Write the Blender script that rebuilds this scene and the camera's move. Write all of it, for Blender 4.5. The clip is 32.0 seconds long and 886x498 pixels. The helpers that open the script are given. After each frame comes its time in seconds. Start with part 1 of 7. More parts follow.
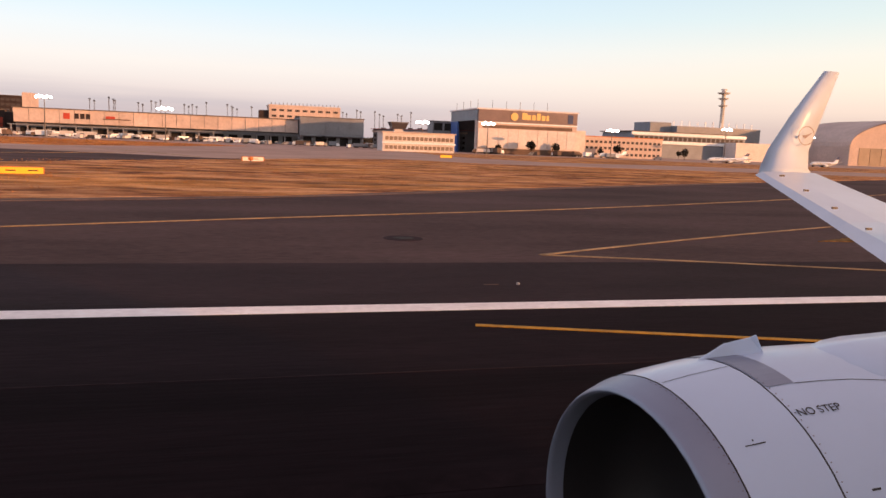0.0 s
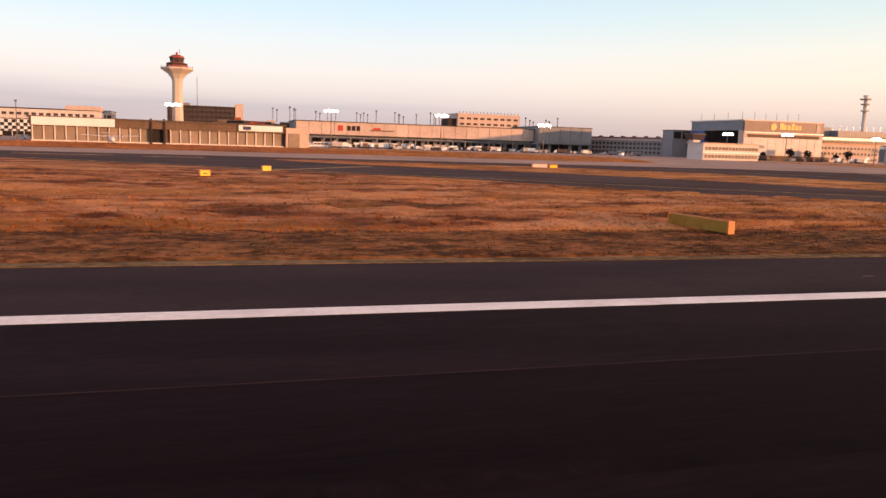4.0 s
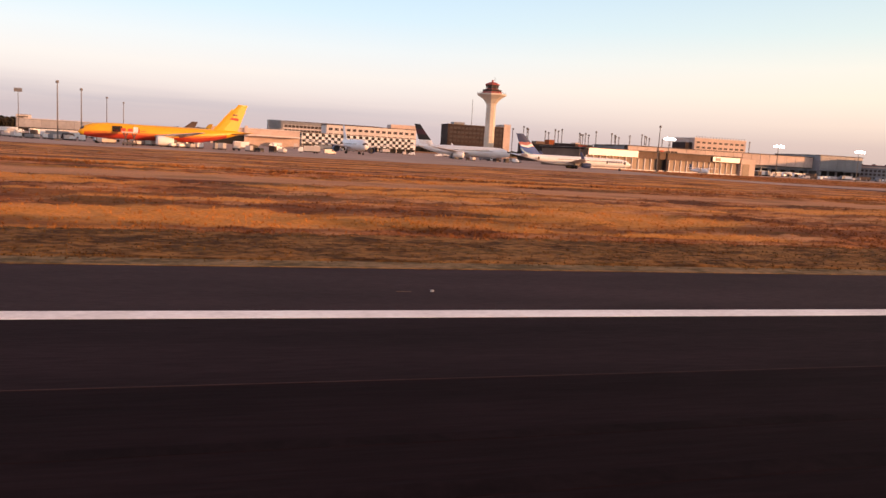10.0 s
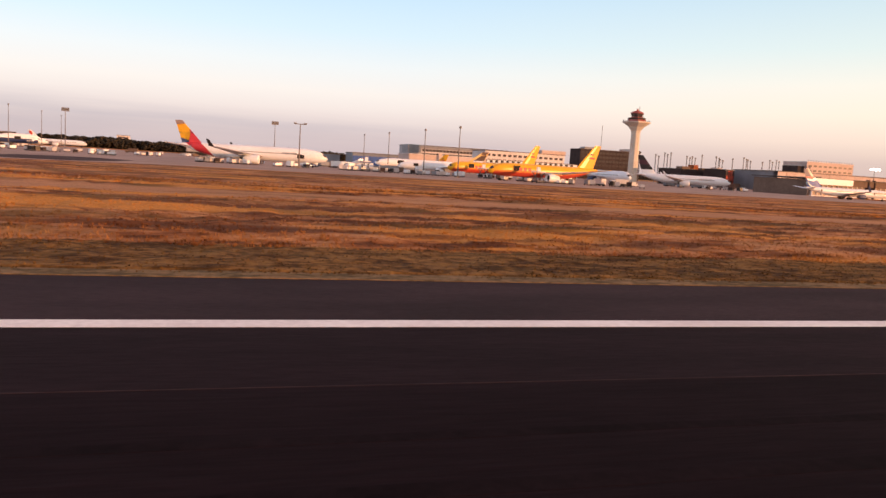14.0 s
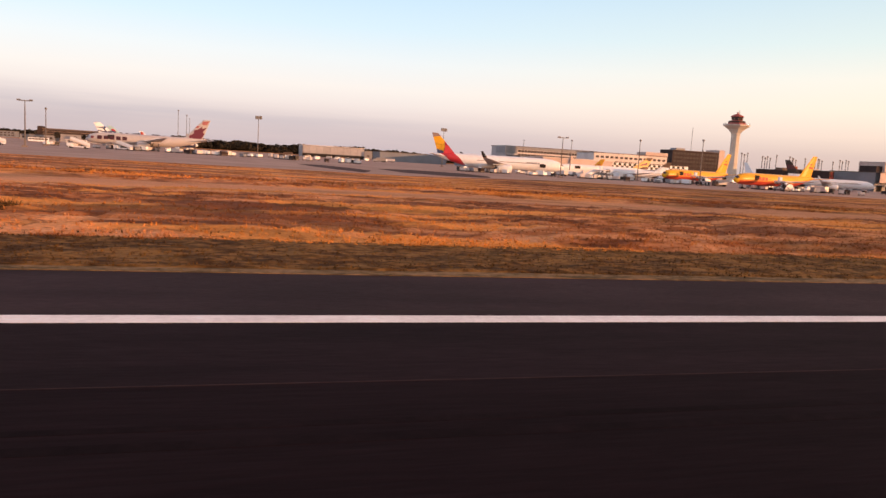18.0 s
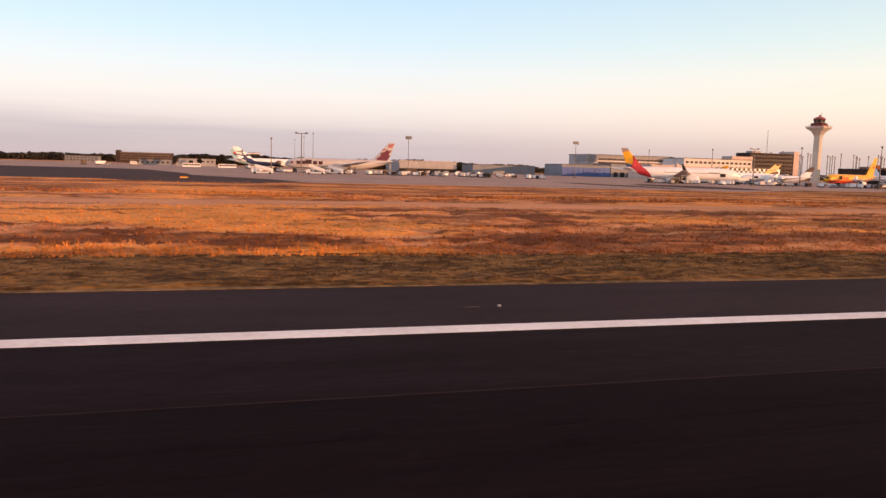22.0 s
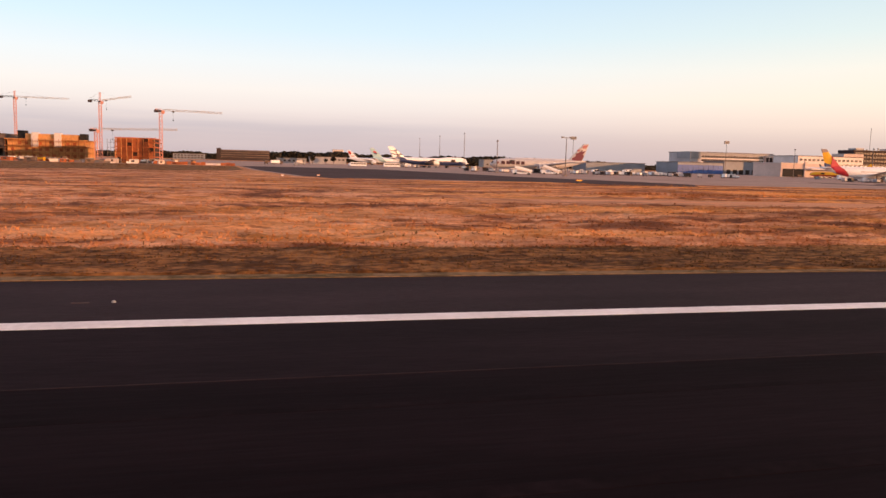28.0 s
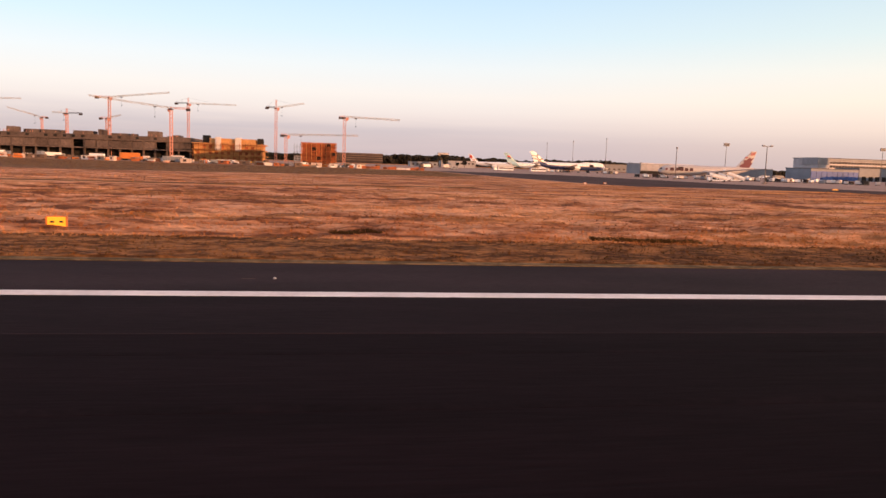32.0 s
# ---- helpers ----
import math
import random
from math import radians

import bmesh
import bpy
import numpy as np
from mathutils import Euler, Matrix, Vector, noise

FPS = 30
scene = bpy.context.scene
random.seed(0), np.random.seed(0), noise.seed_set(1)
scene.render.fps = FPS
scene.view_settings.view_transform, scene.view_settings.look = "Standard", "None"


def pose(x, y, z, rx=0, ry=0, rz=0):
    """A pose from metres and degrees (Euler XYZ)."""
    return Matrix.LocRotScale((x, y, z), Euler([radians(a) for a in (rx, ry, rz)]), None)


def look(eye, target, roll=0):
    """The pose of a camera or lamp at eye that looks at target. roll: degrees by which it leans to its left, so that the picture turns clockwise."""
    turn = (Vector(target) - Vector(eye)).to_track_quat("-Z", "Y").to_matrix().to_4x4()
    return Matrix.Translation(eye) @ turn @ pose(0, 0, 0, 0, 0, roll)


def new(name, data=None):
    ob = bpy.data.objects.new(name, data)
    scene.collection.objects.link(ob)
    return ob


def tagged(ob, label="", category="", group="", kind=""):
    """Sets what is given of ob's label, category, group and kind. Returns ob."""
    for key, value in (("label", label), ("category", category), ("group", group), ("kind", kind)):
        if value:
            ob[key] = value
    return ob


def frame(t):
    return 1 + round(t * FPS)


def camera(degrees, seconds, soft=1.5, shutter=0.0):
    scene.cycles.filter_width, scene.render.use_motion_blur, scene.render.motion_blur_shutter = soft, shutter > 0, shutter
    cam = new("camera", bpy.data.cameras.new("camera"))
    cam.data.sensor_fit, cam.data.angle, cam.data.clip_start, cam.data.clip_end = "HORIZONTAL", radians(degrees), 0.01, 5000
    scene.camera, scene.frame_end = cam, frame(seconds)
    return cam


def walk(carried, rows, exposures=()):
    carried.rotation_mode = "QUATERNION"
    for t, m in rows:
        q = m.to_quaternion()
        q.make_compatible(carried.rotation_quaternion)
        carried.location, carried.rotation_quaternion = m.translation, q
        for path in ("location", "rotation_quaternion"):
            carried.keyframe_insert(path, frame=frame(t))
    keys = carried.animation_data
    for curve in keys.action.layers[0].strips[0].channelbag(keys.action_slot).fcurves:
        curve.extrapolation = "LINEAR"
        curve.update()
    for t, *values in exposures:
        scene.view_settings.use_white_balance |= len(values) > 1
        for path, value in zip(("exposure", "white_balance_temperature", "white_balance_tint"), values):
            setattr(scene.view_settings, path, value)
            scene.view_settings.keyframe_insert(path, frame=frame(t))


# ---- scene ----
cam = camera(60.63, 32.0)
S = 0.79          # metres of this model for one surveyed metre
EYE = 4.55 * S    # height of the cabin window above the runway


def gaze(x, y, yaw, pitch, roll):
    eye = Vector((x, y, EYE))
    a, b = radians(yaw), radians(pitch)
    return look(eye, eye + Vector((-math.sin(a) * math.cos(b), math.cos(a) * math.cos(b), math.sin(b))), roll)


# seconds, x, y, yaw, pitch, roll: a landing roll along -x, the view abeam to +y
ROWS = [
    (0, -0.12, 0.20, -15.31, -7.86, 2.28), (0.5, -19.66, 0.19, -15.31, -7.73, 2.57), (1, -39.21, 0.17, -14.85, -8.10, 2.45),
    (1.5, -58.75, 0.16, -15.69, -7.22, 2.72), (2, -78.31, 0.19, -15.22, -7.86, 2.60), (2.5, -97.83, 0.23, -15.42, -8.16, 3.11),
    (3, -117.32, 0.30, -15.87, -8.18, 2.55), (3.5, -136.74, 0.35, -16.40, -7.75, 1.80), (4, -156.12, 0.41, -16.14, -7.92, 1.84),
    (4.5, -175.37, 0.46, -15.42, -8.06, 1.81), (6.5, -250.10, 0.35, -16.35, -6.28, 1.40), (7, -268.36, 0.36, -16.43, -6.55, 2.11),
    (7.5, -286.50, 0.37, -16.42, -7.01, 2.23), (8, -304.53, 0.39, -16.05, -7.30, 2.24), (8.5, -322.34, 0.40, -16.51, -7.18, 2.81),
    (9, -339.88, 0.40, -16.49, -7.22, 3.22), (9.5, -357.13, 0.37, -16.59, -7.11, 3.00), (10, -374.09, 0.34, -16.36, -7.38, 3.39),
    (10.5, -390.72, 0.30, -16.54, -6.64, 3.63), (11, -406.94, 0.25, -16.42, -6.54, 3.37), (11.5, -422.77, 0.19, -16.37, -6.39, 3.50),
    (12, -438.19, 0.12, -16.26, -6.46, 3.42), (12.5, -453.14, 0.05, -16.03, -6.50, 3.47), (13, -467.54, -0.04, -16.24, -6.38, 3.93),
    (13.5, -481.39, -0.14, -15.99, -6.60, 3.87), (14, -494.68, -0.21, -16.29, -6.25, 3.49), (14.5, -507.51, -0.26, -16.42, -6.39, 3.59),
    (16.5, -555.19, -0.38, -16.59, -6.33, 3.27), (17, -566.49, -0.32, -16.63, -6.38, 3.50), (17.5, -577.66, -0.23, -16.51, -6.56, 3.35),
    (18, -588.71, -0.11, -16.48, -6.66, 3.52), (18.5, -599.60, 0.00, -16.74, -6.19, 3.33), (19, -610.30, 0.08, -16.42, -6.53, 3.11),
    (19.5, -620.79, 0.11, -16.35, -6.44, 3.14), (20, -631.08, 0.12, -16.13, -6.44, 2.62), (20.5, -641.12, 0.13, -16.11, -6.27, 2.12),
    (21, -650.84, 0.14, -16.14, -6.22, 1.68), (21.5, -660.25, 0.14, -15.96, -6.28, 1.45), (22, -669.35, 0.13, -16.09, -6.08, 1.58),
    (22.5, -678.10, 0.11, -15.67, -6.15, 1.20), (23, -686.49, 0.06, -15.94, -5.84, 1.36), (23.5, -694.51, 0.00, -15.68, -6.05, 1.38),
    (24, -702.16, -0.06, -15.52, -6.10, 1.34), (24.5, -709.50, -0.13, -15.68, -6.08, 1.36), (25, -716.57, -0.20, -15.04, -6.79, 1.20),
    (25.5, -723.40, -0.29, -15.53, -6.08, 1.43), (27.5, -749.06, -0.70, -14.87, -6.17, 1.44), (28, -755.27, -0.85, -14.39, -6.49, 1.52),
    (28.5, -761.45, -1.02, -14.04, -6.40, 2.08), (29, -767.65, -1.26, -13.48, -6.40, 2.07), (29.5, -773.85, -1.56, -12.89, -6.32, 2.03),
    (30, -780.06, -1.95, -12.17, -6.11, 1.51), (30.5, -786.28, -2.40, -11.31, -6.34, 1.68), (31, -792.52, -2.92, -10.61, -6.35, 2.07),
    (31.5, -798.76, -3.48, -9.82, -6.37, 2.04), (32, -805.03, -4.04, -9.05, -6.47, 1.95)]
walk(cam, [(t, gaze(*row)) for t, *row in ROWS], exposures=[(0, 0.0, 6650, 15), (32, 0.0, 6650, 15)])

# ---------------------------------------------------------------- light
SUN_ELEVATION, SUN_AZIMUTH = 5.5, 130.0      # degrees; azimuth clockwise from +y
world = bpy.data.worlds.new("evening_sky")
scene.world = world
world.use_nodes = True
wn = world.node_tree
sky = wn.nodes.new("ShaderNodeTexSky")
sky.sky_type, sky.sun_disc = "NISHITA", False
sky.sun_elevation, sky.sun_rotation = radians(SUN_ELEVATION), radians(SUN_AZIMUTH)
sky.air_density, sky.dust_density, sky.ozone_density = 1.0, 0.6, 4.0
wn.nodes["Background"].inputs["Strength"].default_value = 0.05
wn.links.new(sky.outputs["Color"], wn.nodes["Background"].inputs["Color"])
# the hazy evening air over it: mauve at the horizon, pale above, warmer towards the sun
coord = wn.nodes.new("ShaderNodeTexCoord")
split = wn.nodes.new("ShaderNodeSeparateXYZ")
wn.links.new(coord.outputs["Generated"], split.inputs["Vector"])
haze = wn.nodes.new("ShaderNodeValToRGB")
for k, (place, colour) in enumerate(((0.0, (0.6, 0.5, 0.54)), (0.03, (0.71, 0.58, 0.59)), (0.055, (0.91, 0.77, 0.72)), (0.085, (1.0, 0.91, 0.82)), (0.12, (0.92, 0.95, 0.91)), (0.16, (0.75, 0.92, 0.97)), (0.22, (0.6, 0.83, 0.99)), (0.34, (0.6, 0.55, 0.6)), (1.0, (0.43, 0.325, 0.385)))):
    el_ = haze.color_ramp.elements[k] if k < 2 else haze.color_ramp.elements.new(place)
    el_.position, el_.color = place, (*colour, 1)
wn.links.new(split.outputs["Z"], haze.inputs["Fac"])
toward = wn.nodes.new("ShaderNodeVectorMath")
toward.operation = "DOT_PRODUCT"
toward.inputs[1].default_value = (math.sin(radians(SUN_AZIMUTH)), math.cos(radians(SUN_AZIMUTH)), 0.0)
wn.links.new(coord.outputs["Generated"], toward.inputs[0])
side = wn.nodes.new("ShaderNodeMapRange")
side.inputs["From Min"].default_value, side.inputs["From Max"].default_value = -0.45, 0.9
wn.links.new(toward.outputs["Value"], side.inputs["Value"])
warm = wn.nodes.new("ShaderNodeMix")
warm.data_type, warm.blend_type = "RGBA", "MULTIPLY"
warm.inputs["B"].default_value = (1.26, 1.04, 0.72, 1)
wn.links.new(side.outputs["Result"], warm.inputs["Factor"])
wn.links.new(haze.outputs["Color"], warm.inputs["A"])
air = wn.nodes.new("ShaderNodeBackground")
air.inputs["Strength"].default_value = 0.92
# a thin mauve cloud bank low over the horizon
bank = wn.nodes.new("ShaderNodeValToRGB")
for k, (place, value) in enumerate(((0.004, 0.1), (0.026, 0.75), (0.044, 0.6), (0.066, 0.0))):
    el_ = bank.color_ramp.elements[k] if k < 2 else bank.color_ramp.elements.new(place)
    el_.position, el_.color = place, (value, value, value, 1)
wn.links.new(split.outputs["Z"], bank.inputs["Fac"])
stretched = wn.nodes.new("ShaderNodeMapping")
stretched.inputs["Scale"].default_value = (1.6, 1.6, 26.0)
wn.links.new(coord.outputs["Generated"], stretched.inputs["Vector"])
wisps = wn.nodes.new("ShaderNodeTexNoise")
wisps.inputs["Scale"].default_value, wisps.inputs["Detail"].default_value = 1.6, 4.0
wn.links.new(stretched.outputs["Vector"], wisps.inputs["Vector"])
torn = wn.nodes.new("ShaderNodeMapRange")
torn.inputs["From Min"].default_value, torn.inputs["From Max"].default_value = 0.33, 0.62
wn.links.new(wisps.outputs["Fac"], torn.inputs["Value"])
amount = wn.nodes.new("ShaderNodeMath")
amount.operation = "MULTIPLY"
wn.links.new(bank.outputs["Color"], amount.inputs[0])
wn.links.new(torn.outputs["Result"], amount.inputs[1])
# the bank thins out towards the sun
thin = wn.nodes.new("ShaderNodeMapRange")
for socket, value in (("From Min", -0.75), ("From Max", -0.25), ("To Min", 1.0), ("To Max", 0.25)):
    thin.inputs[socket].default_value = value
wn.links.new(toward.outputs["Value"], thin.inputs["Value"])
thinned = wn.nodes.new("ShaderNodeMath")
thinned.operation = "MULTIPLY"
wn.links.new(amount.outputs["Value"], thinned.inputs[0])
wn.links.new(thin.outputs["Result"], thinned.inputs[1])
cloud = wn.nodes.new("ShaderNodeMix")
cloud.data_type = "RGBA"
cloud.inputs["B"].default_value = (0.53, 0.455, 0.52, 1)
wn.links.new(thinned.outputs["Value"], cloud.inputs["Factor"])
wn.links.new(warm.outputs["Result"], cloud.inputs["A"])
wn.links.new(cloud.outputs["Result"], air.inputs["Color"])
both = wn.nodes.new("ShaderNodeAddShader")
wn.links.new(wn.nodes["Background"].outputs["Background"], both.inputs[0])
wn.links.new(air.outputs["Background"], both.inputs[1])
wn.links.new(both.outputs["Shader"], wn.nodes["World Output"].inputs["Surface"])
sun = new("sun", bpy.data.lights.new("sun", "SUN"))
sun.data.energy, sun.data.angle, sun.data.color = 5.0, radians(0.5), (1.0, 0.45, 0.18)
az, el = radians(SUN_AZIMUTH), radians(SUN_ELEVATION)
sun.matrix_world = look((0, 0, 60), (-math.sin(az) * math.cos(el), -math.cos(az) * math.cos(el), 60 - math.sin(el)))
scene.view_settings.exposure = 0.0


# ---------------------------------------------------------------- materials
def material(name, colour, rough=0.6, metal=0.0, scale=0.0, vary=0.25, second=None, bump=0.0, stretch=(1, 1, 1), big=0.0, glow=0.0, spread=0.0, sheen=None):
    """A surface with grain at one scale, and larger blotches at another."""
    m = bpy.data.materials.new(name)
    m.use_nodes = True
    nt = m.node_tree
    b = nt.nodes["Principled BSDF"]
    b.inputs["Base Color"].default_value = (*colour, 1)
    b.inputs["Roughness"].default_value, b.inputs["Metallic"].default_value = rough, metal
    b.inputs["Specular IOR Level"].default_value = sheen if sheen is not None else 0.5 if rough < 0.65 else 0.15
    if glow:
        b.inputs["Emission Color"].default_value, b.inputs["Emission Strength"].default_value = (*colour, 1), glow
    if not scale:
        return m
    geo = nt.nodes.new("ShaderNodeNewGeometry")
    mp = nt.nodes.new("ShaderNodeMapping")
    mp.inputs["Scale"].default_value = stretch
    nt.links.new(geo.outputs["Position"], mp.inputs["Vector"])

    def noise_node(size, detail, rough_n=0.6):
        n = nt.nodes.new("ShaderNodeTexNoise")
        n.inputs["Scale"].default_value, n.inputs["Detail"].default_value, n.inputs["Roughness"].default_value = size, detail, rough_n
        nt.links.new(mp.outputs["Vector"], n.inputs["Vector"])
        return n

    fine, broad = noise_node(scale, 6), noise_node(big or scale / 9, 4)
    ramp = nt.nodes.new("ShaderNodeValToRGB")
    ramp.color_ramp.elements[0].position, ramp.color_ramp.elements[1].position = 0.36, 0.64
    dark = [c * (1 - vary) for c in colour]
    light = second or [min(1, c * (1 + vary)) for c in colour]
    ramp.color_ramp.elements[0].color, ramp.color_ramp.elements[1].color = (*dark, 1), (*light, 1)
    nt.links.new(broad.outputs["Fac"], ramp.inputs["Fac"])
    mix = nt.nodes.new("ShaderNodeMix")
    mix.data_type, mix.blend_type = "RGBA", "MULTIPLY"
    mix.inputs["Factor"].default_value = 1.0
    grain = nt.nodes.new("ShaderNodeMapRange")
    grain.inputs["From Min"].default_value, grain.inputs["From Max"].default_value = 0.3, 0.7
    grain.inputs["To Min"].default_value, grain.inputs["To Max"].default_value = 1 - vary, 1 + vary
    nt.links.new(fine.outputs["Fac"], grain.inputs["Value"])
    nt.links.new(ramp.outputs["Color"], mix.inputs["A"])
    last = grain.outputs["Result"]
    if spread:
        info = nt.nodes.new("ShaderNodeObjectInfo")
        each = nt.nodes.new("ShaderNodeMapRange")
        each.inputs["To Min"].default_value, each.inputs["To Max"].default_value = 1 - spread, 1 + spread
        nt.links.new(info.outputs["Random"], each.inputs["Value"])
        mul = nt.nodes.new("ShaderNodeMath")
        mul.operation = "MULTIPLY"
        nt.links.new(last, mul.inputs[0])
        nt.links.new(each.outputs["Result"], mul.inputs[1])
        last = mul.outputs["Value"]
    nt.links.new(last, mix.inputs["B"])
    nt.links.new(mix.outputs["Result"], b.inputs["Base Color"])
    if bump:
        bn = nt.nodes.new("ShaderNodeBump")
        bn.inputs["Strength"].default_value, bn.inputs["Distance"].default_value = bump, 0.1
        nt.links.new(fine.outputs["Fac"], bn.inputs["Height"])
        nt.links.new(bn.outputs["Normal"], b.inputs["Normal"])
    return m


ASPHALT = material("asphalt", (0.0172, 0.0101, 0.0124), 0.9, sheen=0.04, scale=9, vary=0.22, bump=0.15, stretch=(0.16, 1, 1), big=0.5)
SHOULDER = material("shoulder_asphalt", (0.033, 0.02, 0.0228), 0.9, sheen=0.08, scale=9, vary=0.25, bump=0.25, stretch=(0.3, 1, 1), big=0.35)
TAXI = material("taxiway_asphalt", (0.08, 0.053, 0.051), 0.9, sheen=0.05, scale=5, vary=0.25, bump=0.2, stretch=(0.4, 1, 1), big=0.12)
CONCRETE = material("apron_concrete", (0.4, 0.275, 0.225), 0.85, scale=3, vary=0.16, bump=0.1, big=0.05)
WHITE_LINE = material("white_paint_line", (0.93, 0.88, 0.86), 0.7, scale=6, vary=0.1, big=0.6)
YELLOW_LINE = material("yellow_paint_line", (0.46, 0.26, 0.032), 0.7, scale=6, vary=0.2, big=0.6)
WORN_LINE = material("worn_yellow_line", (0.31, 0.215, 0.115), 0.8, scale=6, vary=0.3, big=0.5)
TAXI_YELLOW = material("faded_taxi_yellow", (0.4, 0.27, 0.1), 0.8, scale=6, vary=0.3, big=0.5)
LANE = material("rubbered_asphalt", (0.0116, 0.0068, 0.0084), 0.9, sheen=0.03, scale=9, vary=0.25, bump=0.15, stretch=(0.1, 1, 1), big=0.4)
RUBBER = material("rubber_skid", (0.0115, 0.0066, 0.008), 0.9, sheen=0.03, scale=4, vary=0.3)
def varied(m):
    """Asphalt tone that changes along the runway: paler in its middle stretch."""
    nt = m.node_tree
    bsdf = nt.nodes["Principled BSDF"]
    was = bsdf.inputs["Base Color"].links[0].from_socket
    geo = nt.nodes.new("ShaderNodeNewGeometry")
    xyz = nt.nodes.new("ShaderNodeSeparateXYZ")
    nt.links.new(geo.outputs["Position"], xyz.inputs["Vector"])
    along = nt.nodes.new("ShaderNodeMapRange")
    along.inputs["From Min"].default_value, along.inputs["From Max"].default_value = -1000, 0
    nt.links.new(xyz.outputs["X"], along.inputs["Value"])
    run_tone = nt.nodes.new("ShaderNodeValToRGB")
    for k, (at, v) in enumerate(((0.3, 0.8), (0.48, 0.98), (0.64, 0.94), (0.84, 0.94), (0.91, 0.72))):
        e = run_tone.color_ramp.elements[k] if k < 2 else run_tone.color_ramp.elements.new(at)
        e.position, e.color = at, (v, v, v, 1)
    nt.links.new(along.outputs["Result"], run_tone.inputs["Fac"])
    mul = nt.nodes.new("ShaderNodeVectorMath")
    mul.operation = "MULTIPLY"
    nt.links.new(was, mul.inputs[0])
    nt.links.new(run_tone.outputs["Color"], mul.inputs[1])
    bright = nt.nodes.new("ShaderNodeVectorMath")
    bright.operation = "SCALE"
    bright.inputs["Scale"].default_value = 1.25
    nt.links.new(mul.outputs["Vector"], bright.inputs[0])
    nt.links.new(bright.outputs["Vector"], bsdf.inputs["Base Color"])


for m in (ASPHALT, SHOULDER, LANE):
    varied(m)


def meadow(name, deep, mid, pale, weedy=0.6, stands=True, along_field=None):
    """Dry grass: tonal patches at four sizes, fine grain, greener weeds in places, and growth that changes along the field."""
    m = material(name, mid, 1.0, scale=5.0, vary=0.24, bump=0.6, big=0.3)
    nt = m.node_tree
    geo = nt.nodes.new("ShaderNodeNewGeometry")

    def patches(stretch, detail=3.0, offset=0.0):
        mp = nt.nodes.new("ShaderNodeMapping")
        mp.inputs["Scale"].default_value = stretch
        mp.inputs["Location"].default_value = (offset, offset * 0.7, 0)
        nt.links.new(geo.outputs["Position"], mp.inputs["Vector"])
        n = nt.nodes.new("ShaderNodeTexNoise")
        n.inputs["Scale"].default_value, n.inputs["Detail"].default_value = 1.0, detail
        nt.links.new(mp.outputs["Vector"], n.inputs["Vector"])
        return n.outputs["Fac"]

    def blend(kind, fac, first, second):
        mx = nt.nodes.new("ShaderNodeMix")
        mx.data_type, mx.blend_type = "RGBA", kind
        for socket, value in (("Factor", fac), ("A", first), ("B", second)):
            if isinstance(value, (int, float)):
                mx.inputs[socket].default_value = value
            elif isinstance(value, tuple):
                mx.inputs[socket].default_value = (*value, 1)
            else:
                nt.links.new(value, mx.inputs[socket])
        return mx.outputs["Result"]

    fac = None
    weights = (1.0, 2.1, 1.2, 0.3) if stands else (0.5, 0.8, 1.7, 1.6)
    for stretch, weight in zip(((0.03, 0.07, 0.05), (0.14, 0.3, 0.2), (0.5, 0.9, 0.7), (2.2, 2.6, 2.4)), weights):
        add = nt.nodes.new("ShaderNodeMath")
        add.operation = "MULTIPLY_ADD"
        add.inputs[1].default_value = weight
        nt.links.new(patches(stretch), add.inputs[0])
        if fac is None:
            add.inputs[2].default_value = -1.8
        else:
            nt.links.new(fac, add.inputs[2])
        fac = add.outputs["Value"]
    ramp = nt.nodes.new("ShaderNodeValToRGB")
    stops = ((0.22, deep), (0.44, mid), (0.62, [(p + q) / 2 for p, q in zip(mid, pale)]), (0.84, pale))
    for k, (at, c) in enumerate(stops):
        e = ramp.color_ramp.elements[k] if k < 2 else ramp.color_ramp.elements.new(at)
        e.position, e.color = at, (*c, 1)
    nt.links.new(fac, ramp.inputs["Fac"])
    colour = ramp.outputs["Color"]
    split_xyz = nt.nodes.new("ShaderNodeSeparateXYZ")
    nt.links.new(geo.outputs["Position"], split_xyz.inputs["Vector"])
    along = nt.nodes.new("ShaderNodeMapRange")
    along.inputs["From Min"].default_value, along.inputs["From Max"].default_value = -1000, 0
    nt.links.new(split_xyz.outputs["X"], along.inputs["Value"])
    def mask(fac, low, high, most=1.0):
        mr = nt.nodes.new("ShaderNodeMapRange")
        mr.interpolation_type = "SMOOTHSTEP"
        for socket, value in (("From Min", low), ("From Max", high), ("To Max", most)):
            mr.inputs[socket].default_value = value
        nt.links.new(fac, mr.inputs["Value"])
        return mr.outputs["Result"]

    def times(first, second):
        mu = nt.nodes.new("ShaderNodeMath")
        mu.operation = "MULTIPLY"
        nt.links.new(first, mu.inputs[0])
        nt.links.new(second, mu.inputs[1])
        return mu.outputs["Value"]

    if stands:
        # stands of golden straw, and older purple-brown growth between them
        rich = nt.nodes.new("ShaderNodeValToRGB")
        for k, (at, v) in enumerate(((0.22, 0.2), (0.32, 0.85), (0.5, 1.0), (0.72, 0.9), (0.82, 0.4))):
            e = rich.color_ramp.elements[k] if k < 2 else rich.color_ramp.elements.new(at)
            e.position, e.color = at, (v, v, v, 1)
        nt.links.new(along.outputs["Result"], rich.inputs["Fac"])
        colour = blend("MIX", times(mask(patches((0.035, 0.13, 0.1), 5.0, 7.0), 0.5, 0.56, 0.9), rich.outputs["Color"]), colour, (0.82, 0.36, 0.09))
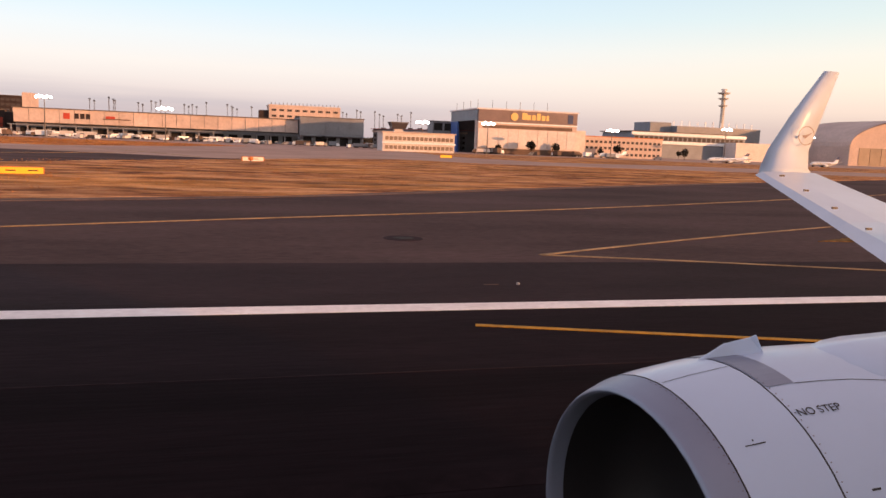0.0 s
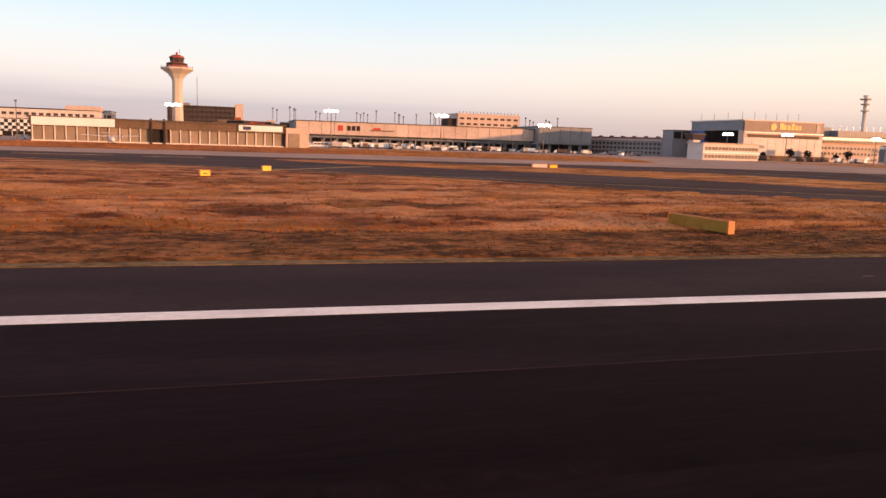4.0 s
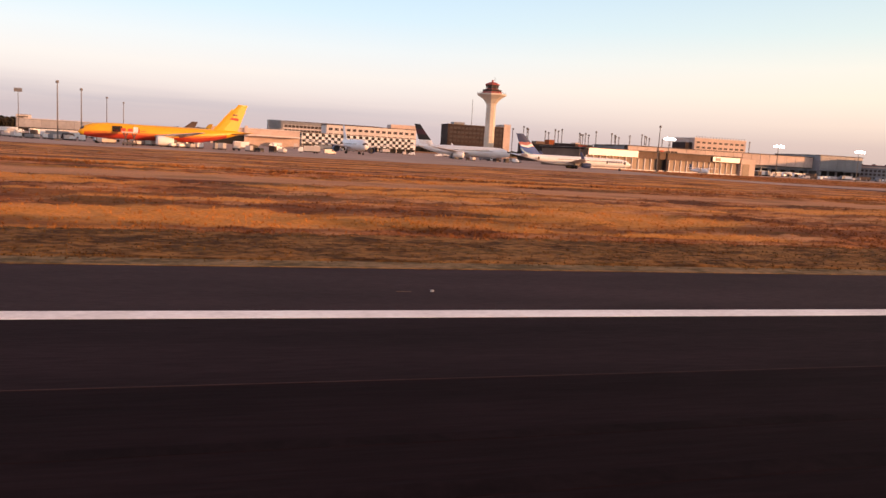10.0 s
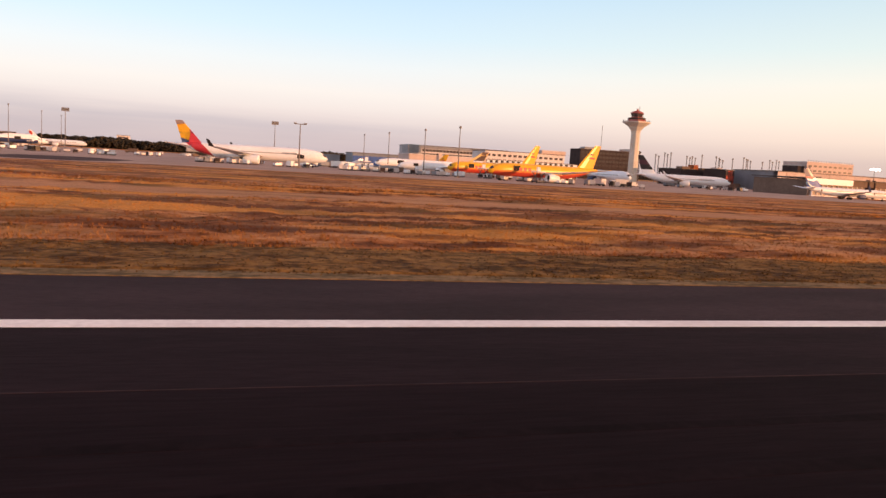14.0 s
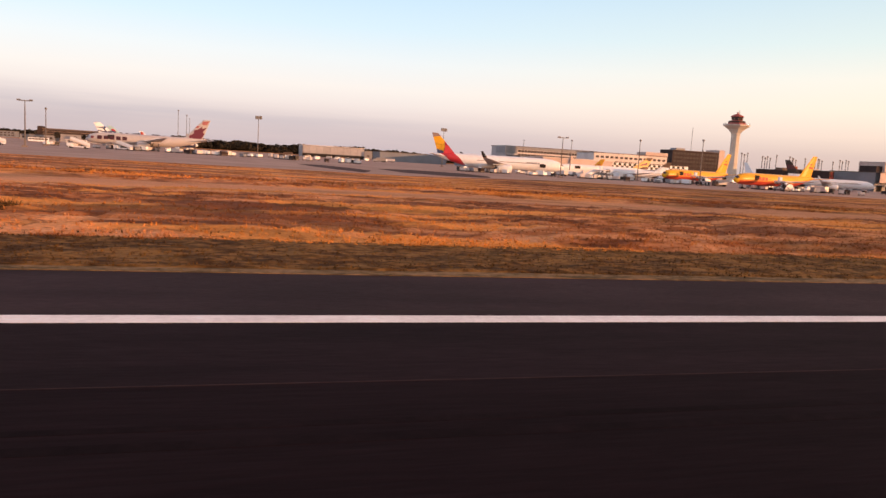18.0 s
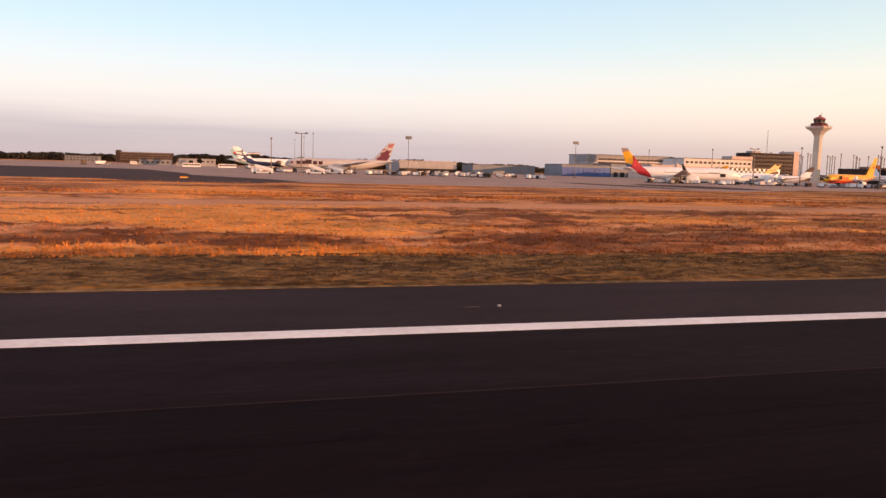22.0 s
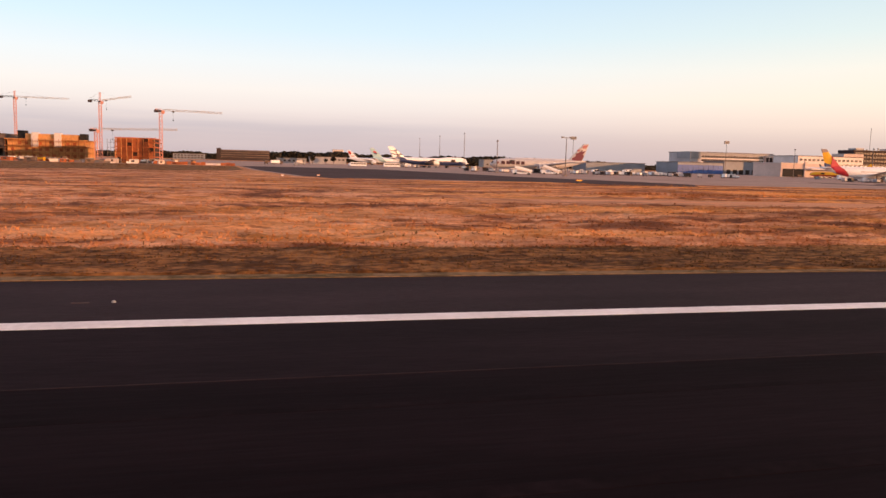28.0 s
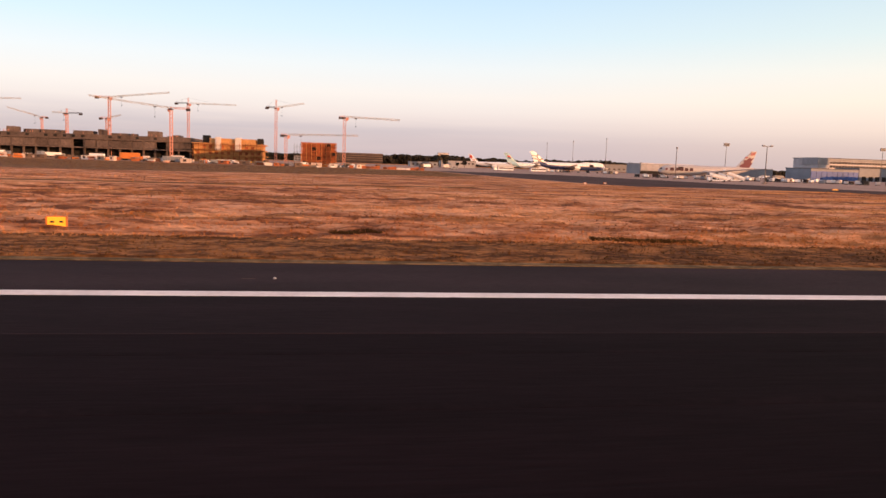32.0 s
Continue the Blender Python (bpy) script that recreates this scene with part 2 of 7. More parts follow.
        colour = blend("MIX", times(mask(patches((0.05, 0.17, 0.1), 5.0, 19.0), 0.5, 0.6, 0.85), rich.outputs["Color"]), colour, (0.17, 0.064, 0.03))
        # scattered dark stalks and seed heads
        far_end = mask(split_xyz.outputs["X"], -480.0, -600.0)
        colour = blend("MIX", times(mask(patches((0.8, 1.7, 1.0), 4.0, 41.0), 0.57, 0.68, 0.7), far_end), colour, (0.16, 0.066, 0.028))
        # a band of cut hay runs along the field
        wob = nt.nodes.new("ShaderNodeMath")
        wob.operation = "MULTIPLY_ADD"
        wob.inputs[1].default_value = 9.0
        nt.links.new(patches((0.05, 0.3, 0.1), 4.0, 3.0), wob.inputs[0])
        nt.links.new(split_xyz.outputs["Y"], wob.inputs[2])
        cut = times(mask(wob.outputs["Value"], 68.0, 71.0), mask(wob.outputs["Value"], 81.0, 79.0, 0.85))
        cut = times(cut, times(mask(split_xyz.outputs["X"], -760.0, -690.0), mask(split_xyz.outputs["X"], -180.0, -260.0)))
        colour = blend("MIX", cut, colour, (0.62, 0.32, 0.18))
    else:
        # wisps of cut grass lying on the short turf
        colour = blend("MIX", mask(patches((0.9, 3.2, 1.0), 3.0, 11.0), 0.6, 0.68, 0.7), colour, pale)
        # thin dark crescents: shadows of the clods painted into the turf colour
        colour = blend("MIX", mask(patches((0.7, 3.6, 1.0), 3.0, 23.0), 0.58, 0.68, 0.6), colour, deep)
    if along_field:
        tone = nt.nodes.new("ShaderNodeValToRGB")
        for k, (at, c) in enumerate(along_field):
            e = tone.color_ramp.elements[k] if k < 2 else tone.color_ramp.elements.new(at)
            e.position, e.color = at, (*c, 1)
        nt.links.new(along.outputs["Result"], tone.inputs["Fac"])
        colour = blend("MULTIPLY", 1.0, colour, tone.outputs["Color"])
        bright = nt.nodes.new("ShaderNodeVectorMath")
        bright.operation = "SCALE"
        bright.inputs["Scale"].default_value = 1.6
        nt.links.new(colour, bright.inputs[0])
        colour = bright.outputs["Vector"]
    if weedy:
        weeds = nt.nodes.new("ShaderNodeMapRange")
        weeds.inputs["From Min"].default_value, weeds.inputs["From Max"].default_value = 0.53, 0.66
        nt.links.new(patches((0.09, 0.14, 0.1) if stands else (0.3, 0.6, 0.4), 4.0, 31.0), weeds.inputs["Value"])
        spread = nt.nodes.new("ShaderNodeValToRGB")
        for k, (at, v) in enumerate(((0.28, 0.15), (0.36, 0.5), (0.5, 1.0), (0.78, 0.6))):
            e = spread.color_ramp.elements[k] if k < 2 else spread.color_ramp.elements.new(at)
            e.position, e.color = at, (v * weedy, v * weedy, v * weedy, 1)
        nt.links.new(along.outputs["Result"], spread.inputs["Fac"])
        both = nt.nodes.new("ShaderNodeMath")
        both.operation = "MULTIPLY"
        nt.links.new(weeds.outputs["Result"], both.inputs[0])
        nt.links.new(spread.outputs["Color"], both.inputs[1])
        colour = blend("MIX", both.outputs["Value"], colour, (0.13, 0.08, 0.024))
    mix = [n for n in nt.nodes if n.bl_idname == "ShaderNodeMix"][0]
    nt.links.new(colour, mix.inputs["A"])
    return m


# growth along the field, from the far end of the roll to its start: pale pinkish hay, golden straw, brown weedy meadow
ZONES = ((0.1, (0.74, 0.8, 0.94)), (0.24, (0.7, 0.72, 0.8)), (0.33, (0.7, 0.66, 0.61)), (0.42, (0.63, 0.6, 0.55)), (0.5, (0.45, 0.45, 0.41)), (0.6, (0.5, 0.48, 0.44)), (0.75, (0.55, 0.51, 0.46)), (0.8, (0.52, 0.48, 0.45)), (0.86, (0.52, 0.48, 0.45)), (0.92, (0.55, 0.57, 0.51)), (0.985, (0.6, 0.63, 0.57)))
# the mown strip: brown at both ends, greener in between
STRIP = ((0.12, (0.6, 0.6, 0.6)), (0.23, (0.56, 0.54, 0.5)), (0.265, (0.48, 0.5, 0.44)), (0.31, (0.44, 0.5, 0.42)), (0.42, (0.42, 0.49, 0.41)), (0.56, (0.4, 0.46, 0.38)), (0.64, (0.44, 0.47, 0.4)), (0.71, (0.46, 0.43, 0.4)), (0.86, (0.5, 0.45, 0.43)), (0.915, (0.4, 0.52, 0.42)))
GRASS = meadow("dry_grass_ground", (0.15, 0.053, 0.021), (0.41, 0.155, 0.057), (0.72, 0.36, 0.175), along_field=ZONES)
MOWN = meadow("mown_grass_ground", (0.085, 0.033, 0.009), (0.18, 0.074, 0.021), (0.4, 0.18, 0.066), 0.4, False, STRIP)
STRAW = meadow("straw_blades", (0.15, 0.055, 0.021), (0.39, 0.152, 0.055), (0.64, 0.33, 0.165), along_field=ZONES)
GREENISH = meadow("short_grass_blades", (0.085, 0.035, 0.01), (0.18, 0.078, 0.022), (0.4, 0.19, 0.07), 0.4, False, STRIP)
EDGEGREEN = meadow("green_edge_grass", (0.05, 0.042, 0.01), (0.12, 0.085, 0.02), (0.24, 0.16, 0.05), 0.5, False)
ROUGH = meadow("rough_olive_grass", (0.085, 0.045, 0.02), (0.17, 0.088, 0.036), (0.3, 0.16, 0.07), 0.5, False)
VERGE = meadow("verge_grass", (0.1, 0.07, 0.034), (0.165, 0.115, 0.056), (0.26, 0.17, 0.09), 0.0, False)
WEED_OR_SHADOW = material("dark_weeds", (0.1, 0.056, 0.02), 1.0, scale=1.0, vary=0.4)
DIRT = material("site_earth", (0.3, 0.17, 0.1), 0.95, scale=1.5, vary=0.3, bump=0.5, big=0.08)
LEAF = material("woodland_leaves", (0.032, 0.03, 0.024), 0.9, scale=0.3, vary=0.5, big=0.05)
BARK = material("bark", (0.1, 0.07, 0.05), 0.9, scale=2, vary=0.3)
WHITE = material("white_paint", (0.84, 0.88, 0.93), 0.35, scale=1.2, vary=0.05, big=0.1)
OFFWHITE = material("off_white_cladding", (0.7, 0.64, 0.62), 0.6, scale=0.8, vary=0.1, big=0.08)
BEIGE = material("beige_panel", (0.62, 0.5, 0.45), 0.7, scale=0.8, vary=0.1, big=0.06, spread=0.07)
BROWN = material("brown_cladding", (0.165, 0.115, 0.09), 0.7, scale=1, vary=0.15, spread=0.1)
DOORTAN = material("tan_door_panel", (0.27, 0.21, 0.165), 0.6, scale=1, vary=0.12, spread=0.12)
DARKBRICK = material("dark_brown_brick", (0.05, 0.037, 0.036), 0.8, scale=2, vary=0.2)
GREY = material("grey_metal_cladding", (0.24, 0.25, 0.28), 0.5, scale=1, vary=0.1, spread=0.06)
BLUEGREY = material("blue_grey_cladding", (0.2, 0.23, 0.28), 0.5, scale=1, vary=0.1)
SLATE = material("grey_violet_band", (0.2, 0.145, 0.145), 0.5, scale=1, vary=0.08)
ROOF = material("roof_felt", (0.14, 0.12, 0.11), 0.9, scale=1, vary=0.2)
# near-black for dark parts, and for shade painted into openings and docks
DARKORSHADE = material("dark_part_and_recess_shade", (0.03, 0.028, 0.028), 0.8, scale=1, vary=0.2)
GLASS = material("window_glass", (0.075, 0.06, 0.058), 0.15)
BLUE = material("blue_panel", (0.05, 0.12, 0.38), 0.5, scale=1, vary=0.12, spread=0.08)
REDPAINT = material("red_paint", (0.5, 0.06, 0.03), 0.5, scale=1, vary=0.12)
ORANGE = material("orange_paint", (0.62, 0.2, 0.04), 0.5, scale=1, vary=0.12)
YELLOW = material("yellow_livery", (0.8, 0.42, 0.012), 0.35, scale=0.6, vary=0.06)
GOLD = material("gold_lettering", (0.85, 0.56, 0.2), 0.5)
NAVY = material("navy_paint", (0.03, 0.05, 0.14), 0.35)
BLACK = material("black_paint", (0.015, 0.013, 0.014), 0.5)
MAROON = material("maroon_paint", (0.15, 0.028, 0.05), 0.4)
SKYBLUE = material("pale_blue_paint", (0.35, 0.55, 0.62), 0.4)
AIRGREY = material("light_grey_livery", (0.54, 0.52, 0.53), 0.35, scale=0.6, vary=0.05)
STEEL = material("galvanised_steel", (0.16, 0.145, 0.14), 0.6, 0.3)
TOWERRED = material("muted_red_band", (0.4, 0.085, 0.065), 0.6, scale=1, vary=0.15)
PALEASPHALT = material("pale_asphalt_border", (0.13, 0.088, 0.075), 0.9, scale=5, vary=0.25)
ALLOY = material("bare_aluminium", (0.25, 0.28, 0.36), 0.4, 0.5, scale=2, vary=0.08)
TYRE = material("tyre", (0.02, 0.02, 0.02), 0.8)
LAMP = material("lit_floodlight", (1.0, 0.97, 0.92), 0.4, glow=14.0)
SIGNLIT = material("lit_yellow_sign", (1.0, 0.5, 0.03), 0.5, glow=0.25)
OLIVE = material("sign_back", (0.3, 0.18, 0.035), 0.7, scale=2, vary=0.2)
TOWERWHITE = material("tower_concrete", (0.62, 0.57, 0.5), 0.7, scale=0.8, vary=0.08)
RAWCONC = material("raw_concrete", (0.27, 0.21, 0.17), 0.9, scale=1, vary=0.2)
GOLDSTRAW = meadow("golden_straw", (0.22, 0.088, 0.03), (0.43, 0.18, 0.06), (0.64, 0.32, 0.125), 0.0, along_field=ZONES)
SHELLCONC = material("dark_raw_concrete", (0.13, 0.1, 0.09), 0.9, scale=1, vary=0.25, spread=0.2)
# the terminal head's sunlight is put into this ochre, beside the darker shell
SUNWALL = material("sunlit_ochre_wall", (0.58, 0.31, 0.13), 0.8, scale=0.8, vary=0.2, spread=0.15)
SCAFFOLD = material("scaffold_orange", (0.38, 0.125, 0.055), 0.8, scale=1, vary=0.25, spread=0.2)
CRANERED = material("crane_red", (0.68, 0.32, 0.24), 0.6)
CRANEYEL = material("crane_jib", (0.5, 0.42, 0.34), 0.5)
PALEMAROON = material("faded_maroon", (0.42, 0.16, 0.16), 0.45)
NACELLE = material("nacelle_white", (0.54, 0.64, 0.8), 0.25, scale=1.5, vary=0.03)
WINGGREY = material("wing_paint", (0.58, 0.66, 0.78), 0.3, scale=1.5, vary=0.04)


# ---------------------------------------------------------------- mesh helpers
def box(bm, x0, x1, y0, y1, z0, z1):
    v = [bm.verts.new(p) for p in ((x0, y0, z0), (x1, y0, z0), (x1, y1, z0), (x0, y1, z0), (x0, y0, z1), (x1, y0, z1), (x1, y1, z1), (x0, y1, z1))]
    for f in ((3, 2, 1, 0), (4, 5, 6, 7), (0, 1, 5, 4), (1, 2, 6, 5), (2, 3, 7, 6), (3, 0, 4, 7)):
        bm.faces.new([v[i] for i in f])
    return bm


def loft(bm, rings, caps=True, closed=True):
    """Skin rings of equal length, each a list of points."""
    rows = [[bm.verts.new(p) for p in ring] for ring in rings]
    n = len(rows[0])
    for a, b in zip(rows, rows[1:]):
        for i in range(n if closed else n - 1):
            j = (i + 1) % n
            bm.faces.new((a[i], a[j], b[j], b[i]))
    if caps and closed:
        bm.faces.new(rows[0][::-1])
        bm.faces.new(rows[-1])
    return bm


def rod(bm, p, q, r, r2=None, n=8):
    p, q = Vector(p), Vector(q)
    w = (q - p).normalized()
    u = w.orthogonal().normalized()
    v = w.cross(u)
    ring = lambda c, k: [c + (u * math.cos(2 * math.pi * i / n) + v * math.sin(2 * math.pi * i / n)) * k for i in range(n)]
    return loft(bm, [ring(p, r), ring(q, r if r2 is None else r2)])


def slab(bm, points, z0, z1):
    """A flat plate with the given outline (counter-clockwise from above)."""
    loft(bm, [[(x, y, z0) for x, y in points], [(x, y, z1) for x, y in points]])
    bm.normal_update()
    bmesh.ops.triangulate(bm, faces=[f for f in bm.faces if len(f.verts) > 4])
    return bm


def ribbon(bm, points, width, z0, z1):
    """A painted line of that width along a run of points."""
    pts = [Vector(p) for p in points]
    left, right = [], []
    for i, p in enumerate(pts):
        d = (pts[min(i + 1, len(pts) - 1)] - pts[max(i - 1, 0)]).normalized()
        s = Vector((-d.y, d.x)) * width / 2
        left.append(p + s)
        right.append(p - s)
    return loft(bm, [[(a.x, a.y, z0), (b.x, b.y, z0), (b.x, b.y, z1), (a.x, a.y, z1)] for a, b in zip(left, right)])


def mesh_of(name, bm, mat, smooth=False):
    bmesh.ops.scale(bm, vec=(S, S, S), verts=bm.verts)
    bmesh.ops.recalc_face_normals(bm, faces=bm.faces)
    if smooth:
        for f in bm.faces:
            f.smooth = True
    me = bpy.data.meshes.new(name)
    bm.to_mesh(me)
    bm.free()
    me.materials.append(mat)
    return me


def part(name, bm, mat, parent=None, label="", smooth=False, at=None):
    ob = new(name, mesh_of(name, bm, mat, smooth))
    if parent is not None:
        ob.parent = parent
    if at is not None:
        ob.location = Vector(at) * S
    if label:
        ob["label"] = label
    return ob


def share(name, me, parent, at, turn=0.0):
    ob = new(name, me)
    ob.parent = parent
    ob.location = Vector(at) * S
    ob.rotation_euler = (0, 0, radians(turn))
    return ob


def thing(name, x, y, z=0.0, turn=0.0, label="", category="", group="", kind=""):
    ob = new(name)
    ob.empty_display_size = 0.5
    ob.location = (x * S, y * S, z * S)
    ob.rotation_euler = (0, 0, radians(turn))
    return tagged(ob, label, category, group, kind)


def B():
    return bmesh.new()


# ---------------------------------------------------------------- ground
def flat(name, points, z0, z1, mat, label, category):
    return tagged(part(name, slab(B(), points, z0, z1), mat), label, category, kind="structure")


flat("ground", [(-4500, -900), (2500, -900), (2500, 4800), (-4500, 4800)], -0.6, 0.0, GRASS, "wide airfield ground under dry golden grass", "grass")
flat("runway", [(-1700, -24.6), (500, -24.6), (500, 20.85), (-1700, 20.85)], -0.3, 0.02, ASPHALT, "dark worn asphalt runway with a white edge line", "runway")
flat("runway_shoulder", [(-1700, 20.85), (500, 20.85), (500, 28.2), (-1700, 28.2)], -0.3, 0.016, SHOULDER, "dark asphalt runway shoulder beside dry grass", "shoulder")
flat("runway_shoulder_far", [(-1700, -32), (500, -32), (500, -24.6), (-1700, -24.6)], -0.3, 0.016, SHOULDER, "dark asphalt runway shoulder beside dry grass", "shoulder")
flat("mown_strip", [(-1700, 28.2), (-112, 28.2), (-107.2, 30), (-101, 31.8), (-98.5, 33.2), (-101.8, 34.4), (-105.7, 36.8), (-112, 37.8), (-1700, 37.6)], -0.3, 0.03, MOWN, "short brownish-green mown grass strip along the runway", "grass")
# exits and crossing taxiways ahead of the touchdown stretch
EXIT = [(-112, 28.2), (500, 28.2), (500, 330), (160, 292), (20, 262), (-260, 262), (-330, 245), (-300, 205), (-236, 143), (-196, 117), (-168, 97), (-146, 69), (-134, 54), (-112, 38.6), (-105.7, 36.8), (-101.8, 34.4), (-98.5, 33.2), (-101, 31.8), (-107.2, 30)]
flat("taxiway_exit", EXIT, -0.3, 0.012, TAXI, "dark asphalt rapid-exit taxiway crossing", "taxiway")
ISLAND_LEFT = [(-79, 68), (-76, 82), (-84, 108), (-102, 144), (-124, 156), (-148, 166), (-178, 172), (-190, 166), (-176, 150), (-158, 134), (-140, 122), (-127, 108), (-113, 88), (-90, 70)]
STRIP_FAR = [(-300, 252), (-255, 234), (-160, 246), (-88, 236), (-50, 239), (-22, 300), (4, 376), (-40, 405), (-100, 410), (-160, 396), (-284, 370)]
flat("concrete_taxiway", [(-340, 262), (-300, 208), (-245, 190), (-120, 188), (-60, 186), (-34, 176), (-4, 160), (30, 182), (200, 184), (500, 205), (500, 330), (160, 330), (60, 420), (0, 420), (-60, 300), (-340, 272)], -0.3, 0.02, CONCRETE, "pale concrete parallel taxiway", "taxiway")
flat("grass_island_right", [(-34, 48), (-22, 51), (3, 61), (29, 79), (89, 117), (150, 152), (200, 186), (100, 186), (60, 186), (42, 203), (16, 180), (-19, 130), (-31, 110), (-37, 90), (-38, 62)], -0.2, 0.06, GRASS, "dry grass island between the taxiways", "grass")
flat("grass_island_left", ISLAND_LEFT, -0.2, 0.06, GRASS, "dry grass island between the taxiways", "grass")
flat("grass_triangle", [(31, 35.2), (46, 42), (150, 92), (330, 150), (330, 33), (120, 31)], -0.2, 0.05, MOWN, "dry grass wedge beside the runway exit", "grass")
flat("grass_strip_far", STRIP_FAR, -0.2, 0.05, GRASS, "dry grass strip before the cargo apron", "grass")
flat("grass_strip_hangar", [(77, 278), (97, 233), (160, 249), (200, 243), (500, 258), (500, 350), (300, 372), (220, 385), (130, 384), (84, 380)], -0.2, 0.05, GRASS, "dry grass strip before the hangar apron", "grass")
APRON = [(-1450, 640), (-1000, 640), (-985, 440), (-962, 428), (-955, 300), (-944, 204), (-905, 186), (-880, 198), (-700, 192), (-640, 236), (-240, 247), (-60, 262), (500, 280), (900, 300), (900, 900), (-1450, 1000)]
flat("apron", APRON, -0.3, 0.008, CONCRETE, "pale concrete airport apron", "apron")
flat("asphalt_taxi_strip", [(-961, 424), (-953, 300), (-942, 206), (-936, 189), (-914, 198), (-897, 194), (-876, 194), (-868, 182), (-857, 174), (-842, 175), (-828, 200), (-834, 224), (-846, 250), (-858, 270), (-861, 299), (-867, 330), (-878, 376), (-888, 412), (-915, 424)], -0.3, 0.02, TAXI, "dark asphalt taxiway strip before the cargo stands", "taxiway")
flat("site_ground", [(-1450, 400), (-1002, 400), (-985, 442), (-1001, 638), (-1450, 638)], -0.3, 0.03, DIRT, "trodden brown earth of the building site", "earth")
flat("service_road", [(-763.9, 30.4), (-759.7, 30.8), (-758.2, 51.5), (-762.9, 50)], -0.2, 0.045, SHOULDER, "short dark asphalt access stub in the grass", "road")

flat("rough_grass", [(-1500, 398), (-1500, 215), (-1300, 200), (-1120, 188), (-1073, 200), (-1021, 228), (-1004, 254), (-978, 250), (-958, 284), (-963, 398)], -0.2, 0.016, ROUGH, "dark olive rough grass before the building site", "grass")

# painted lines
def eased(pts):
    """Round the corners of a run of points."""
    for _ in range(2 if 2 < len(pts) else 0):
        out = [pts[0]]
        for (ax, ay), (bx, by) in zip(pts, pts[1:]):
            out += [(ax * 0.75 + bx * 0.25, ay * 0.75 + by * 0.25), (ax * 0.25 + bx * 0.75, ay * 0.25 + by * 0.75)]
        pts = out + [pts[-1]]
    return pts


def line(name, pts, w, mat, label, z=0.03):
    return tagged(part(name, ribbon(B(), eased(pts), w, 0.0, z), mat), label, "line", kind="structure")


line("runway_edge_line", [(500, 20.4), (-1700, 20.4)], 0.9, WHITE_LINE, "continuous white runway edge line", 0.0245)
line("runway_edge_line_far", [(500, -24.1), (-1700, -24.1)], 0.9, WHITE_LINE, "continuous white runway edge line", 0.0245)
for i in range(37):
    line("runway_centre_line", [(480 - i * 60, -1.9), (450 - i * 60, -1.9)], 0.9, WHITE_LINE, "white runway centre line dash", 0.028)
line("exit_line", [(-118, 7.6), (-102.3, 11.3), (-96.4, 12.9), (-85.6, 15.7), (-74.3, 18.4)], 0.19, YELLOW_LINE, "yellow exit guidance line on the runway", 0.04)
line("exit_line", [(-74, 11.2), (-70, 14.1), (-66, 18.2), (-64, 19.9)], 0.8, YELLOW_LINE, "yellow taxi guidance line crossing the runway edge", 0.04)
line("exit_line", [(5.7, 18.2), (11.3, 16.5), (14.6, 15.5), (32, 10.2), (60, 4)], 0.19, YELLOW_LINE, "yellow exit guidance line on the runway", 0.04)
line("exit_line", [(-55.8, 20.95), (-56.1, 31.2), (-56.7, 42.8), (-57.2, 58.2), (-57.7, 82), (-57.9, 96)], 0.6, TAXI_YELLOW, "worn yellow taxiway guidance line", 0.034)
line("exit_line", [(-64, 20.95), (-62.4, 24), (-59.8, 32), (-58.3, 38), (-57.5, 44), (-57.2, 52)], 0.45, TAXI_YELLOW, "worn yellow taxiway guidance line", 0.037)
line("exit_line", [(-57.9, 96), (-60.2, 107.6), (-63.9, 121.6), (-68.2, 130.5), (-80, 150), (-96, 168)], 0.6, WORN_LINE, "worn yellow taxiway guidance line", 0.046)
line("exit_line", [(-57.9, 96), (-57.4, 110), (-54.7, 123.5), (-49.8, 136.4), (-38, 158), (-22, 182)], 0.6, WORN_LINE, "worn yellow taxiway guidance line", 0.049)
line("exit_line", [(-18, 24.4), (-33, 29.6), (-45, 33.2), (-60, 37.4), (-70, 41), (-84.5, 48.6), (-101, 57.8), (-117.6, 68), (-150, 88), (-230, 143)], 0.3, TAXI_YELLOW, "worn yellow rapid-exit guidance line", 0.038)
line("exit_line", [(-55, 22.9), (-46, 25.8), (-33, 30.4), (-15, 36.9), (0, 43.6), (12, 48.5), (24, 53.3), (51, 67), (120, 104)], 0.28, WORN_LINE, "worn yellow rapid-exit guidance line", 0.042)
line("taxi_edge_line", [(-32.3, 116.2), (-35.8, 108.2), (-39.5, 91.1), (-42.6, 60.2), (-42.8, 53.6), (-41.9, 44.6)], 0.6, TAXI_YELLOW, "worn yellow taxiway edge line", 0.034)
line("taxi_edge_line", [(-110.6, 44.4), (-98.1, 38.2), (-90.7, 35)], 0.28, WORN_LINE, "worn yellow taxiway edge line", 0.034)
line("taxi_edge_line", [(-90.6, 35), (-102.4, 28.1), (-106.3, 26.1), (-116, 21.6)], 0.45, WORN_LINE, "worn yellow taxiway edge line", 0.034)
line("taxi_edge_line", [(39, 43.1), (26.6, 37.5), (17.7, 33), (12.4, 30.2)], 0.25, WORN_LINE, "worn yellow taxiway edge line", 0.034)
line("taxi_edge_line", [(12.45, 30.2), (17.2, 28.9), (26.2, 25.8), (38, 22)], 0.26, WORN_LINE, "worn yellow taxiway edge line", 0.034)
line("taxi_edge_line", [(-110, 84), (-92, 68), (-82, 61), (-76, 62), (-77, 70), (-79, 80)], 0.5, WORN_LINE, "worn yellow taxiway edge line", 0.034)
